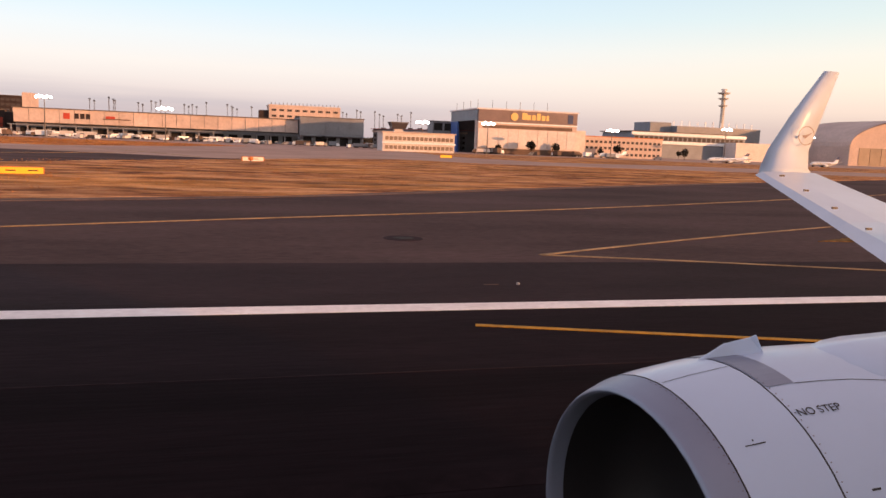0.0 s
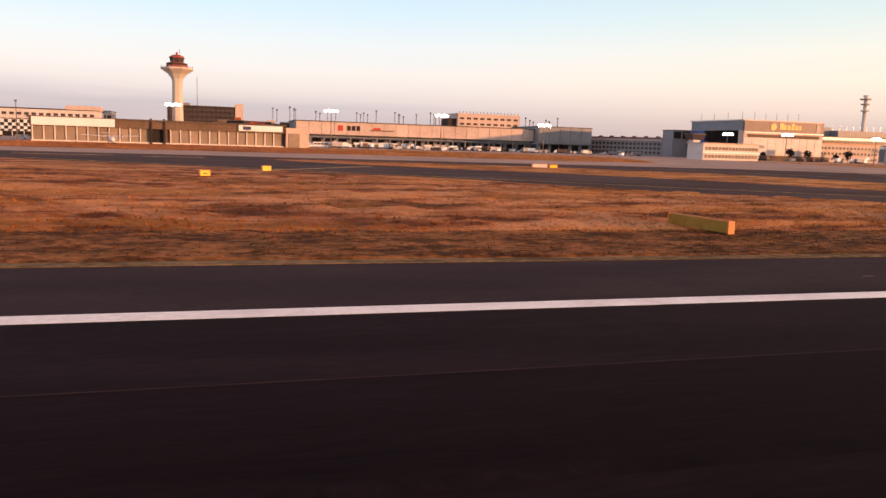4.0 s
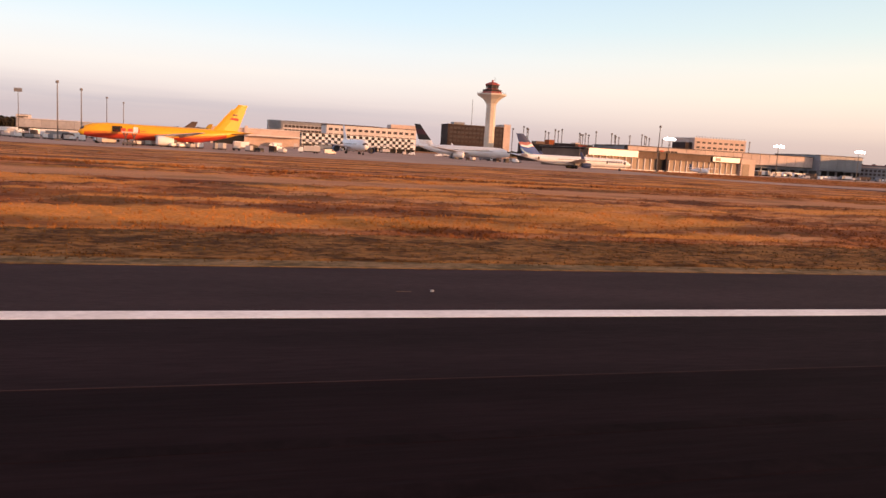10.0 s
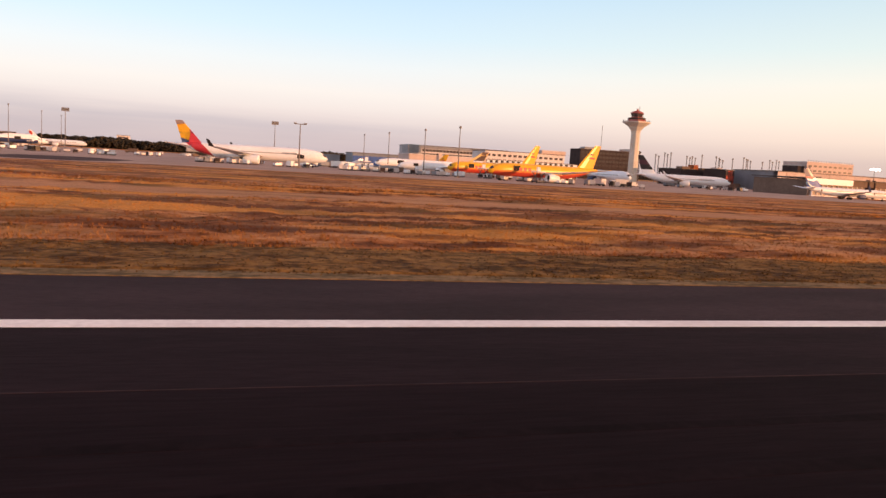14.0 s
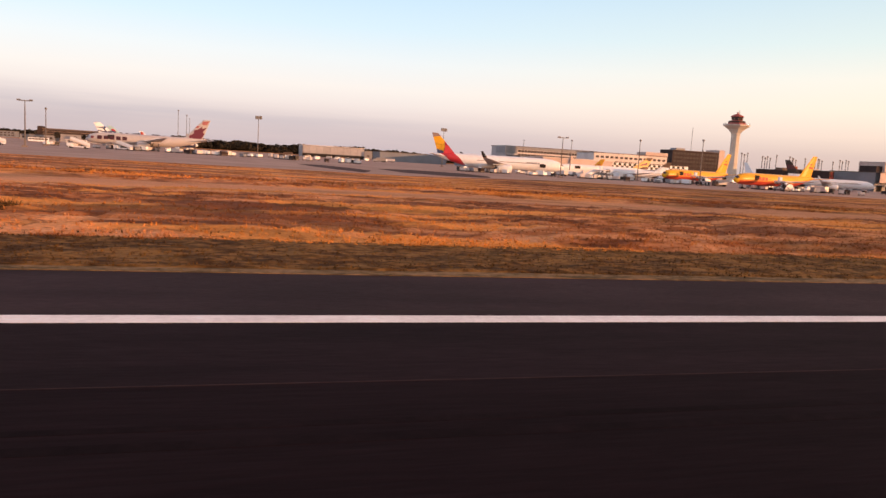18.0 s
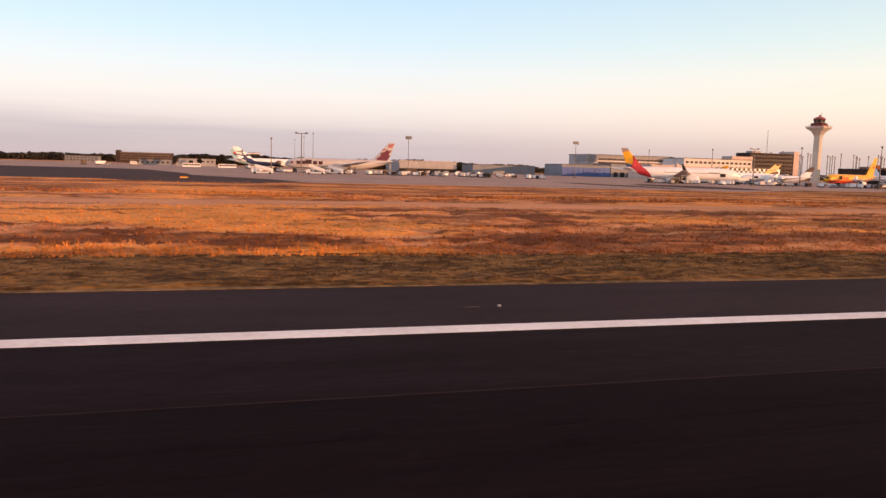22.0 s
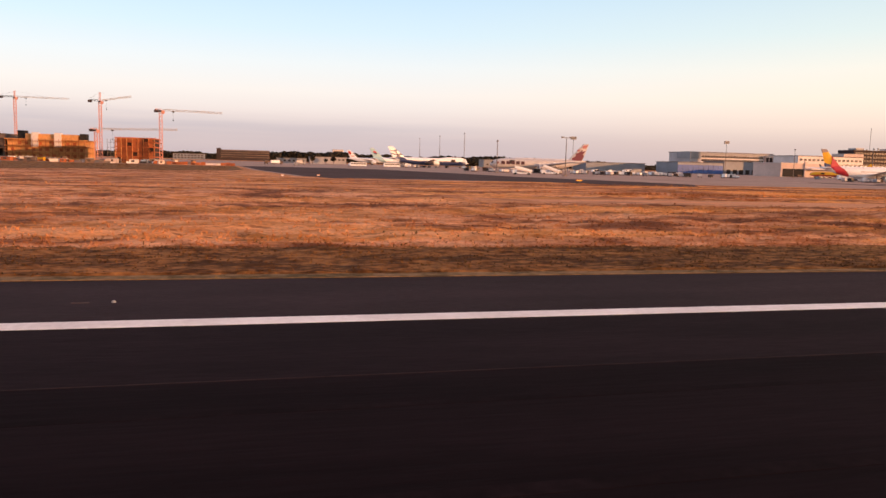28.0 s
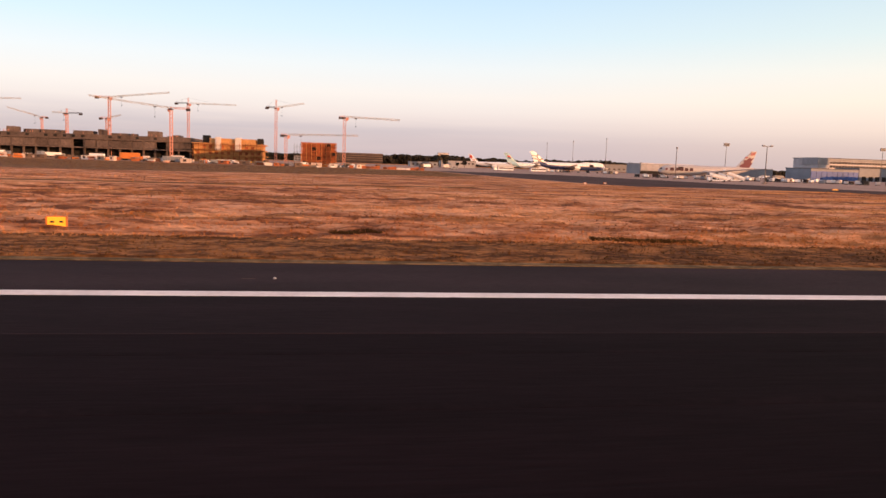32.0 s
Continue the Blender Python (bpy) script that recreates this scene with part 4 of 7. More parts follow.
def checker_building():
    t = thing("checkered_cargo_building", -428, 838, label="cargo office with white upper floors and dark roof", category="building")
    block(t, 0, 118, 0, 50, 0, 26, PALEGREY, DARKBRICK, 0.9)
    part("band", box(B(), 14, 104, -0.4, 0, 18.2, 19.3), OFFWHITE, t, "pale sill band")
    part("band", box(B(), 14, 104, -0.4, 0, 13.6, 14.7), OFFWHITE, t, "pale sill band")
    part("dark_corner", box(B(), -1.2, 14, -1, 30, 18, 26.6), GREY, t)
    part("band", box(B(), -0.6, 104, -0.5, 0.2, 23.0, 26.2), GREY, t, "dark grey roof band")
    for z in (15, 19.6):
        windows(t, 15, 104, -0.1, z, 3.3, 2.6, 4.0)
    part("sign_wall", box(B(), 105, 122, -2, 20, 0, 24), BEIGE, t, "beige end wall with dark sign bars")
    for k in range(3):
        part("sign_bar", box(B(), 106.6 + k * 5, 110.4 + k * 5, -2.3, -2, 15.5, 21.8), DARKBRICK, t, "dark sign bar")
    c = thing("checkered_hall", -413, 637, label="low hall clad in a black and white checkerboard", category="building")
    part("wall", box(B(), 0, 96, 0, 40, 0, 12.6), WHITE, c)
    part("roof", box(B(), -0.5, 96.5, -0.5, 40, 12.6, 13), ROOF, c)
    me = mesh_of("dark_check", box(B(), -1.3, 1.3, -0.15, 0.1, 0, 2.35), BLACK)
    sm = mesh_of("dark_check", box(B(), -0.15, 0.1, -1.3, 1.3, 0, 2.35), BLACK)
    for r in range(5):
        for k in range(18):
            share("dark_check", me, c, (2.0 + (2 * k + r % 2) * 2.6, 0.0, 0.4 + r * 2.4))
        for k in range(6):
            share("dark_check", sm, c, (0.0, 2.0 + (2 * k + r % 2) * 2.6, 0.4 + r * 2.4))
    # a dark sheet paints the shade of the dock
    part("dock", box(B(), -0.4, 96.4, -0.5, -0.2, 0, 3.6), DARKORSHADE, c, "dark sheet for the shaded loading dock along the foot")
    part("dock_canopy", box(B(), -0.6, 96.6, -2.4, -0.2, 3.6, 3.9), GREY, c)
    pm = mesh_of("dock_post", box(B(), -0.25, 0.25, -0.25, 0.25, 0, 3.6), OFFWHITE)
    for k in range(13):
        share("dock_post", pm, c, (0.4 + k * 7.9, -2.0, 0))
    h = thing("cargo_shed", -484, 600, label="long pale cargo shed with an open dark front", category="building")
    block(h, 0, 66, 0, 40, 0, 12.5, BEIGE, OFFWHITE, 0.6)
    # the open front is a dark plate, its inner shade put in as colour
    part("opening", box(B(), 2, 26, -0.3, 0, 0.2, 7.5), DARKORSHADE, h)
    part("canopy", box(B(), 26, 66, -8, 0, 7.2, 8.2), OFFWHITE, h)
    part("pier", box(B(), 24.5, 27, -1.5, 0, 0, 14.5), BEIGE, h)
    f = thing("freight_hall", -508, 735, label="long freight hall with bright blue wall panels", category="building")
    part("wall", box(B(), 0, 56, 0, 45, 0, 12), BLUEGREY, f)
    panels(f, 0, 56, -0.2, 0.4, 9.4, 9, BLUE, 0.5)
    part("roof", box(B(), -0.6, 56.6, -0.6, 45, 12, 12.6), ROOF, f)
    g = thing("freight_annex", -451, 735, label="plain pale grey freight annex", category="building")
    block(g, 0, 84, 0, 40, 0, 14, BLUEGREY)
    windows(g, 2, 82, -0.1, 0.3, 5, 5, 8, DARKORSHADE, "dock_door")
    p = thing("grey_shed", -585, 800, label="low wide grey shed", category="building")
    block(p, 0, 74, 0, 40, 0, 9.6, BLUEGREY)
    w = thing("white_cargo_shed", -665, 815, label="wide pale cargo shed with a low roof", category="building")
    block(w, 0, 66, 0, 40, 0, 11.6, GREY, OFFWHITE, 0.5)
    panels(w, 0.5, 65.5, -0.2, 4, 11, 9, PALEGREY, 0.3)
    # dock shade painted as a dark strip
    part("dock", box(B(), 0, 66, -0.3, 0, 0, 3.4), DARKORSHADE, w)
    k = thing("white_stair_block", -787, 1420, label="small white block with dark window bands", category="building")
    block(k, -20, 0, 0, 14, 0, 23, OFFWHITE)
    for z in (10, 14.4, 18.8):
        part("window_band", box(B(), -18, -2, -0.15, 0, z, z + 2.0), GLASS, k)


def far_town():
    h = thing("brick_hotel", -1003, 1240, label="long dark brick office block with rows of windows", category="building")
    block(h, 0, 78, 0, 25, 0, 15.6, DARKBRICK, ROOF, 0.3)
    part("end_tower", box(B(), -3, 3, -2, 20, 0, 18.6), DARKBRICK, h)
    for z in (2.4, 6, 9.6, 12.6):
        windows(h, 2, 77, -0.1, z, 3.4, 1.9, 6.2)
    for z in (4.7, 8.2, 11.7, 14.7):
        part("band", box(B(), 3, 77.5, -0.25, 0, z, z + 0.55), RAWCONC, h, "pale concrete floor band")
    w = thing("white_office_row", -929, 802, label="low white office buildings with dark windows", category="building")
    block(w, 0, 30, 0, 20, 0, 5.2, GREY)
    block(w, 34, 72, 4, 22, 0, 7.2, PALEGREY)
    windows(w, 1, 29, -0.1, 1.8, 2.4, 1.8, 4.6)
    windows(w, 54, 71, 3.9, 3.8, 2.2, 1.6, 4)
    e = thing("pale_apartments", -1065, 1180, label="pale apartment blocks with balconies", category="building")
    block(e, 0, 44, 0, 20, 0, 8, BLUEGREY)
    for z in (1.6, 4.9):
        windows(e, 1, 43, -0.1, z, 2.8, 1.7, 4.4)
    for x, y, wd, hh in ((-620, 1080, 80, 11),):
        f = thing("distant_depot", x, y, label="low grey depot far beyond the apron", category="building")
        block(f, 0, wd, 0, 25, 0, hh, GREY)
        windows(f, 2, wd - 2, -0.1, 3, 3, 2, 7)


def construction_site():
    t = thing("terminal_shell", -1330, 560, label="long unfinished concrete terminal shell", category="building")
    L = 218
    for z, d in ((0, 0), (6.4, -1.5), (12.4, 0)):
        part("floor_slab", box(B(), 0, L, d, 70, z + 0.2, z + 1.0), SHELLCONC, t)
    # near-black core: the shade inside the open storeys is put into its colour
    part("core_wall", box(B(), 2, L - 2, 12, 66, 0, 13), DARKORSHADE, t)
    cm = mesh_of("column", box(B(), -0.6, 0.6, -0.6, 0.6, 0, 12.4), SHELLCONC)
    for i in range(28):
        share("column", cm, t, (3 + i * 7.9, 1.0, 0.2))
    wm = mesh_of("facade_panel", box(B(), -3.4, 3.4, -0.2, 0.2, 0, 4.6), SHELLCONC)
    for i in range(27):
        if i % 7 != 3:
            share("facade_panel", wm, t, (7 + i * 7.9, 0.2, 7.6))
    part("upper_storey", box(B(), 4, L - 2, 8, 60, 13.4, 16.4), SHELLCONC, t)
    rng = random.Random(4)
    x = 3.0
    while x < L - 14:
        w = rng.choice((3, 5, 8, 13))
        part("roof_unit", box(B(), x, x + w, 12 + rng.uniform(0, 8), 26, 16.4, 16.4 + rng.choice((0.8, 1.6, 2.4, 3.8))), SHELLCONC, t)
        x += w + rng.choice((0.6, 1.5, 4, 9))
    um = mesh_of("starter_bar", rod(B(), (0, 0, 0), (0, 0, 1.7), 0.1, n=4), CRANERED)
    for i in range(40):
        share("starter_bar", um, t, (rng.uniform(4, L - 4), 9 + rng.uniform(0, 4), 16.4))
    # dark plates paint the shade of holes in the upper storey
    vm = mesh_of("void", box(B(), -1.1, 1.1, -0.1, 0.1, 0, 1.7), DARKORSHADE)
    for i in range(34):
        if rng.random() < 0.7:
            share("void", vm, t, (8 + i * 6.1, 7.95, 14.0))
    e = thing("sunlit_terminal_head", -1112, 556, label="sunlit end of the unfinished terminal with scaffolding", category="building")
    # walls and slabs of the head take the sunlit ochre
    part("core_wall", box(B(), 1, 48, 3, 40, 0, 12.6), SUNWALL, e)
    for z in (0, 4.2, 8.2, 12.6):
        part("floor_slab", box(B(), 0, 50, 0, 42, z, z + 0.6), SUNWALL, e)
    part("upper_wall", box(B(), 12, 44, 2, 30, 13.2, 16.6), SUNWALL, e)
    part("stair_core", box(B(), 16, 20, -0.3, 6, 8, 17.4), OFFWHITE, e)
    part("stair_core", box(B(), 30, 34, -0.3, 6, 8, 17.4), OFFWHITE, e)
    vm = mesh_of("void", box(B(), -1.0, 1.0, -0.1, 0.1, 0, 2.0), SCAFFOLD)
    for n in range(33):
        if n % 5 != 2:
            share("void", vm, e, (4 + (n % 11) * 4.2, 2.95, 1.2 + (n // 11) * 4.1))
    part("plant_box", box(B(), 7, 11.5, 4, 12, 13.2, 18.6), DARKORSHADE, e, "dark plant box on the roof")
    part("plant_box", box(B(), 45, 49, 4, 12, 13.2, 17.4), DARKORSHADE, e, "dark plant box on the roof")
    sm = mesh_of("scaffold_pole", rod(B(), (0, 0, 0), (0, 0, 13.4), 0.14, n=5), SCAFFOLD)
    lm = mesh_of("scaffold_deck", box(B(), -2, 2, -0.7, 0.7, 0, 0.16), SCAFFOLD)
    for i in range(13):
        share("scaffold_pole", sm, e, (1 + i * 4, -1.4, 0))
        for k in range(4):
            share("scaffold_deck", lm, e, (3 + i * 3.9, -0.8, 2.2 + k * 3.2))
    b = thing("scaffolded_block", -1034, 489, label="square orange-scaffolded block under construction", category="building")
    # dark core and orange slabs put inner shade and sunlight into the colours
    part("core_wall", box(B(), 1.2, 21.6, 1.5, 36, 0, 14), DARKBRICK, b)
    for z in (0.1, 3.0, 5.9, 8.8, 11.7, 14):
        part("floor_slab", box(B(), 0, 22.6, 0, 37, z, z + 0.7), SCAFFOLD, b)
    for i in range(8):
        share("scaffold_pole", sm, b, (0.2 + i * 3.15, -0.8, 0))
        for k in range(5):
            if (i + k) % 3:
                share("scaffold_deck", lm, b, (2 + i * 2.7, -0.3, 1.6 + k * 2.8))
    wm = mesh_of("infill_wall", box(B(), -1.1, 1.1, -0.1, 0.1, 0, 2.2), SCAFFOLD)
    pm = mesh_of("slab_column", box(B(), -0.22, 0.22, -0.2, 0.2, 0, 2.3), SUNWALL)
    for i in range(8):
        for k in range(5):
            share("slab_column", pm, b, (0.4 + i * 3.1, 0.3, 0.7 + k * 2.9))
            if (i * 3 + k * 5) % 7 and i < 7:
                share("infill_wall", wm, b, (2 + i * 3.05, 0.7, 0.7 + k * 2.9))
    for k in range(4):
        part("scaffold_stair", box(B(), -4.2, -0.4, 0.5, 2.0, 2.4 + k * 3.0, 2.6 + k * 3.0), STEEL, b, "grey metal scaffold stair")
    for x in (-4.2, -2.3, -0.5):
        part("stair_post", rod(B(), (x, 0.6, 0), (x, 0.6, 13.6), 0.12, n=5), STEEL, b)
    rng = random.Random(8)
    for i in range(16):
        part("parapet_post", rod(B(), (0.3 + i * 1.46, 0.4, 14.7), (0.3 + i * 1.46, 0.4, 15.3 + rng.uniform(0, 0.5)), 0.08, n=4), SCAFFOLD, b)


def lattice(bm, p, q, half, n, r):
    """Four chords with zigzag bracing from p to q."""
    p, q = Vector(p), Vector(q)
    w = (q - p).normalized()
    u = Vector((0, 1, 0)) if abs(w.y) < 0.9 else Vector((1, 0, 0))
    u = (u - w * u.dot(w)).normalized()
    v = w.cross(u)
    corners = [(-1, -1), (1, -1), (1, 1), (-1, 1)]
    at = lambda t, c: p + (q - p) * t + (u * c[0] + v * c[1]) * half
    for c in corners:
        rod(bm, at(0, c), at(1, c), r, n=4)
    for i in range(n):
        for a in range(4):
            rod(bm, at(i / n, corners[a]), at((i + 1) / n, corners[(a + 1) % 4]), r * 0.7, n=3)


def tower_crane(x, y, h, turn, reach, back, rise=0.0, peak=1.2):
    """h is the height of the jib's foot; peak the height of the apex above it."""
    t = thing("tower_crane", x, y, turn=turn, label="red lattice tower crane with a long pale jib", category="crane", group="cranes over the building site")
    bm = B()
    lattice(bm, (0, 0, 0), (0, 0, h), 0.8, max(6, int(h / 2.2)), 0.17)
    part("mast", bm, CRANERED, t)
    bm = B()
    lattice(bm, (1, 0, h + 0.6), (reach, 0, h + 0.6 + rise), 0.42, max(6, int(reach / 2.2)), 0.11)
    part("jib", bm, CRANEYEL, t)
    bm = B()
    lattice(bm, (-back, 0, h + 0.6), (-1, 0, h + 0.6), 0.45, 4, 0.13)
    part("counter_jib", bm, DARKBRICK if peak > 3 else CRANERED, t)
    for k in range(3):
        part("counterweight", box(B(), -back - 0.6 + k * 0.9, -back + 0.2 + k * 0.9, -0.6, 0.6, h - 0.9, h + 0.6), DARKBRICK, t)
    cab = part("cab", loft(B(), [[(0.6, yy, h - 1.8), (2.0, yy, h - 1.8), (2.5, yy, h - 0.9), (2.2, yy, h + 0.2), (0.6, yy, h + 0.2)] for yy in (-2.0, -0.7)]), CRANERED, t)
    part("cab_glass", box(B(), 2.2, 2.45, -1.9, -0.8, h - 1.0, h - 0.1), GLASS, cab)
    bm = B()
    lattice(bm, (0, 0, h), (0, 0, h + peak), 0.4, max(2, int(peak / 1.4)), 0.12)
    part("apex", bm, CRANERED, t)
    part("slewing_ring", rod(B(), (0, 0, h - 0.5), (0, 0, h + 0.3), 1.3, n=12), DARKBRICK, t)
    part("stay", rod(B(), (0, 0, h + peak), (reach * 0.6, 0, h + 0.9 + rise * 0.6), 0.05, n=4), STEEL, t)
    part("stay", rod(B(), (0, 0, h + peak), (-back, 0, h + 1.0), 0.05, n=4), STEEL, t)
    trolley = part("trolley", box(B(), reach * 0.2 - 0.7, reach * 0.2 + 0.7, -0.5, 0.5, h - 0.5 + rise * 0.2, h + 0.1 + rise * 0.2), DARKBRICK, t)
    part("hook_rope", rod(B(), (reach * 0.2, 0, h - 0.4 + rise * 0.2), (reach * 0.2, 0, h - 5), 0.05, n=4), STEEL, trolley)
    part("hook_block", box(B(), reach * 0.2 - 0.3, reach * 0.2 + 0.3, -0.2, 0.2, h - 5.6, h - 5), BLACK, trolley)
    part("base", box(B(), -2.4, 2.4, -2.4, 2.4, 0, 0.8), RAWCONC, t)


# ---------------------------------------------------------------- masts
def mast(x, y, h, head):
    t = thing("floodlight_mast", x, y, label="tall apron mast with lit white floodlights" if head == "lit" else "tall slim apron floodlight mast", category="light mast", group="apron masts")
    part("pole", rod(B(), (0, 0, 0), (0, 0, h), 0.3, 0.16, 8), STEEL, t)
    part("foot", box(B(), -0.9, 0.9, -0.9, 0.9, 0, 0.5), RAWCONC, t)
    if head == "panel":
        part("head_frame", box(B(), -2.2, 2.2, -0.3, 0.3, h - 0.6, h + 1.6), STEEL, t)
        lm = mesh_of("lamp", box(B(), -0.42, 0.42, -0.5, -0.3, 0, 0.7), GREY)
        for i in range(4):
            for k in range(2):
                share("lamp", lm, t, (-1.6 + i * 1.07, -0.05, h - 0.4 + k * 1.0))
    elif head == "tee":
        part("crossarm", box(B(), -2.6, 2.6, -0.15, 0.15, h - 0.3, h), STEEL, t)
        lm = mesh_of("lamp", box(B(), -0.6, 0.6, -0.6, 0.3, 0, 0.35), GREY)
        for i in (-1, 1):
            share("lamp", lm, t, (i * 2.1, 0, h))
    elif head == "lit":
        part("crossarm", box(B(), -3.2, 3.2, -0.2, 0.2, h - 0.5, h), STEEL, t)
        lm = mesh_of("lamp", loft(B(), [[(math.cos(a) * 0.85, -0.75, math.sin(a) * 0.65) for a in np.linspace(0, 2 * math.pi, 12, endpoint=False)], [(math.cos(a) * 0.6, 0.2, math.sin(a) * 0.5) for a in np.linspace(0, 2 * math.pi, 12, endpoint=False)]]), LAMP)
        for i in range(5):
            share("lamp", lm, t, (-3.0 + i * 1.5, -0.2, h + 0.4 + 0.35 * (i % 2)))
    else:
        part("head", rod(B(), (0, 0, h), (0, 0, h + 0.9), 0.6, 0.45, 8), STEEL, t)
    return t


def roof_mast(x, y, h, twin):
    t = thing("lattice_light_tower", x, y, label="slim dark light tower behind the roofs", category="light mast", group="light towers behind the roofs")
    for dx, top in ((-1.4, h), (3.0, h - 1.6))[:1 + twin]:
        bm = B()
        lattice(bm, (dx, 0, 0), (dx, 0, top), 0.34, 7, 0.11)
        part("tower", bm, STEEL, t)
        head = part("lamp_head", box(B(), dx - 1.0, dx + 1.0, -0.5, 0.5, top - 0.2, top + 0.3), STEEL, t)
        lm = mesh_of("lamp", box(B(), -0.36, 0.36, -0.4, 0.4, 0, 1.3), BLACK)
        for k in (-0.55, 0.5):
            share("lamp", lm, head, (dx + k, -0.1, top + 0.3))
    return t


# ---------------------------------------------------------------- aircraft
TAUPE = material("taupe_paint", (0.3, 0.22, 0.2), 0.45)
DEEPMAROON = material("deep_maroon_paint", (0.06, 0.016, 0.028), 0.5)
CRIMSON = material("crimson_paint", (0.5, 0.035, 0.05), 0.4, scale=1, vary=0.1)
STATIONS = ((0.0, 0.1, 0.72), (0.05, 0.3, 0.6), (0.12, 0.55, 0.4), (0.2, 0.78, 0.2), (0.28, 0.94, 0.05), (0.34, 1.0, 0.0), (0.84, 1.0, 0.0), (0.9, 0.93, -0.04), (0.94, 0.8, -0.09), (0.97, 0.6, -0.17), (0.99, 0.36, -0.26), (1.0, 0.06, -0.32))


def hull(L, R, zc, a0, a1, grow=1.0, s0=0.0, s1=1.0, n=20):
    """Rings of the fuselage between two angles (0 is the right flank, 90 the crown)."""
    rings = []
    for s, k, dz in STATIONS:
        if s0 <= s <= s1:
            ang = np.radians(np.linspace(a0, a1, n))
            rings.append([(s * L, math.cos(a) * R * k * grow, zc + dz * R + math.sin(a) * R * k * grow) for a in ang])
    return rings


def foil(root, tip, thick):
    """A wing-like solid from two chords ((x_lead, x_trail), y, z)."""
    rings = []
    for (xl, xt), y, z, axis in (root, tip):
        c = xl - xt
        prof = [(xl, 0.0), (xl - 0.12 * c, 0.5), (xl - 0.4 * c, 0.62), (xt, 0.03), (xt, -0.03), (xl - 0.4 * c, -0.4), (xl - 0.12 * c, -0.35)]
        rings.append([(x, y, z + t * thick * c) if axis == "z" else (x, y + t * thick * c, z) for x, t in prof])
    return loft(B(), rings)


def nacelle(parent, x, y, z, r, length, mat):
    n = 16
    ring = lambda xx, k: [(xx, y + math.cos(2 * math.pi * i / n) * r * k, z + math.sin(2 * math.pi * i / n) * r * k) for i in range(n)]
    e = part("engine", loft(B(), [ring(x + length * 0.78, 0.2), ring(x + length * 0.8, 0.8), ring(x + length * 0.97, 0.84), ring(x + length, 0.93), ring(x + length * 0.9, 1.0), ring(x + length * 0.45, 1.0), ring(x + length * 0.1, 0.72), ring(x, 0.68)]), mat, parent, smooth=True)
    part("fan", loft(B(), [ring(x + length * 0.79, 0.15), ring(x + length * 0.82, 0.78)]), BLACK, e)
    part("exhaust", loft(B(), [ring(x - length * 0.2, 0.28), ring(x + length * 0.06, 0.55)]), STEEL, e)


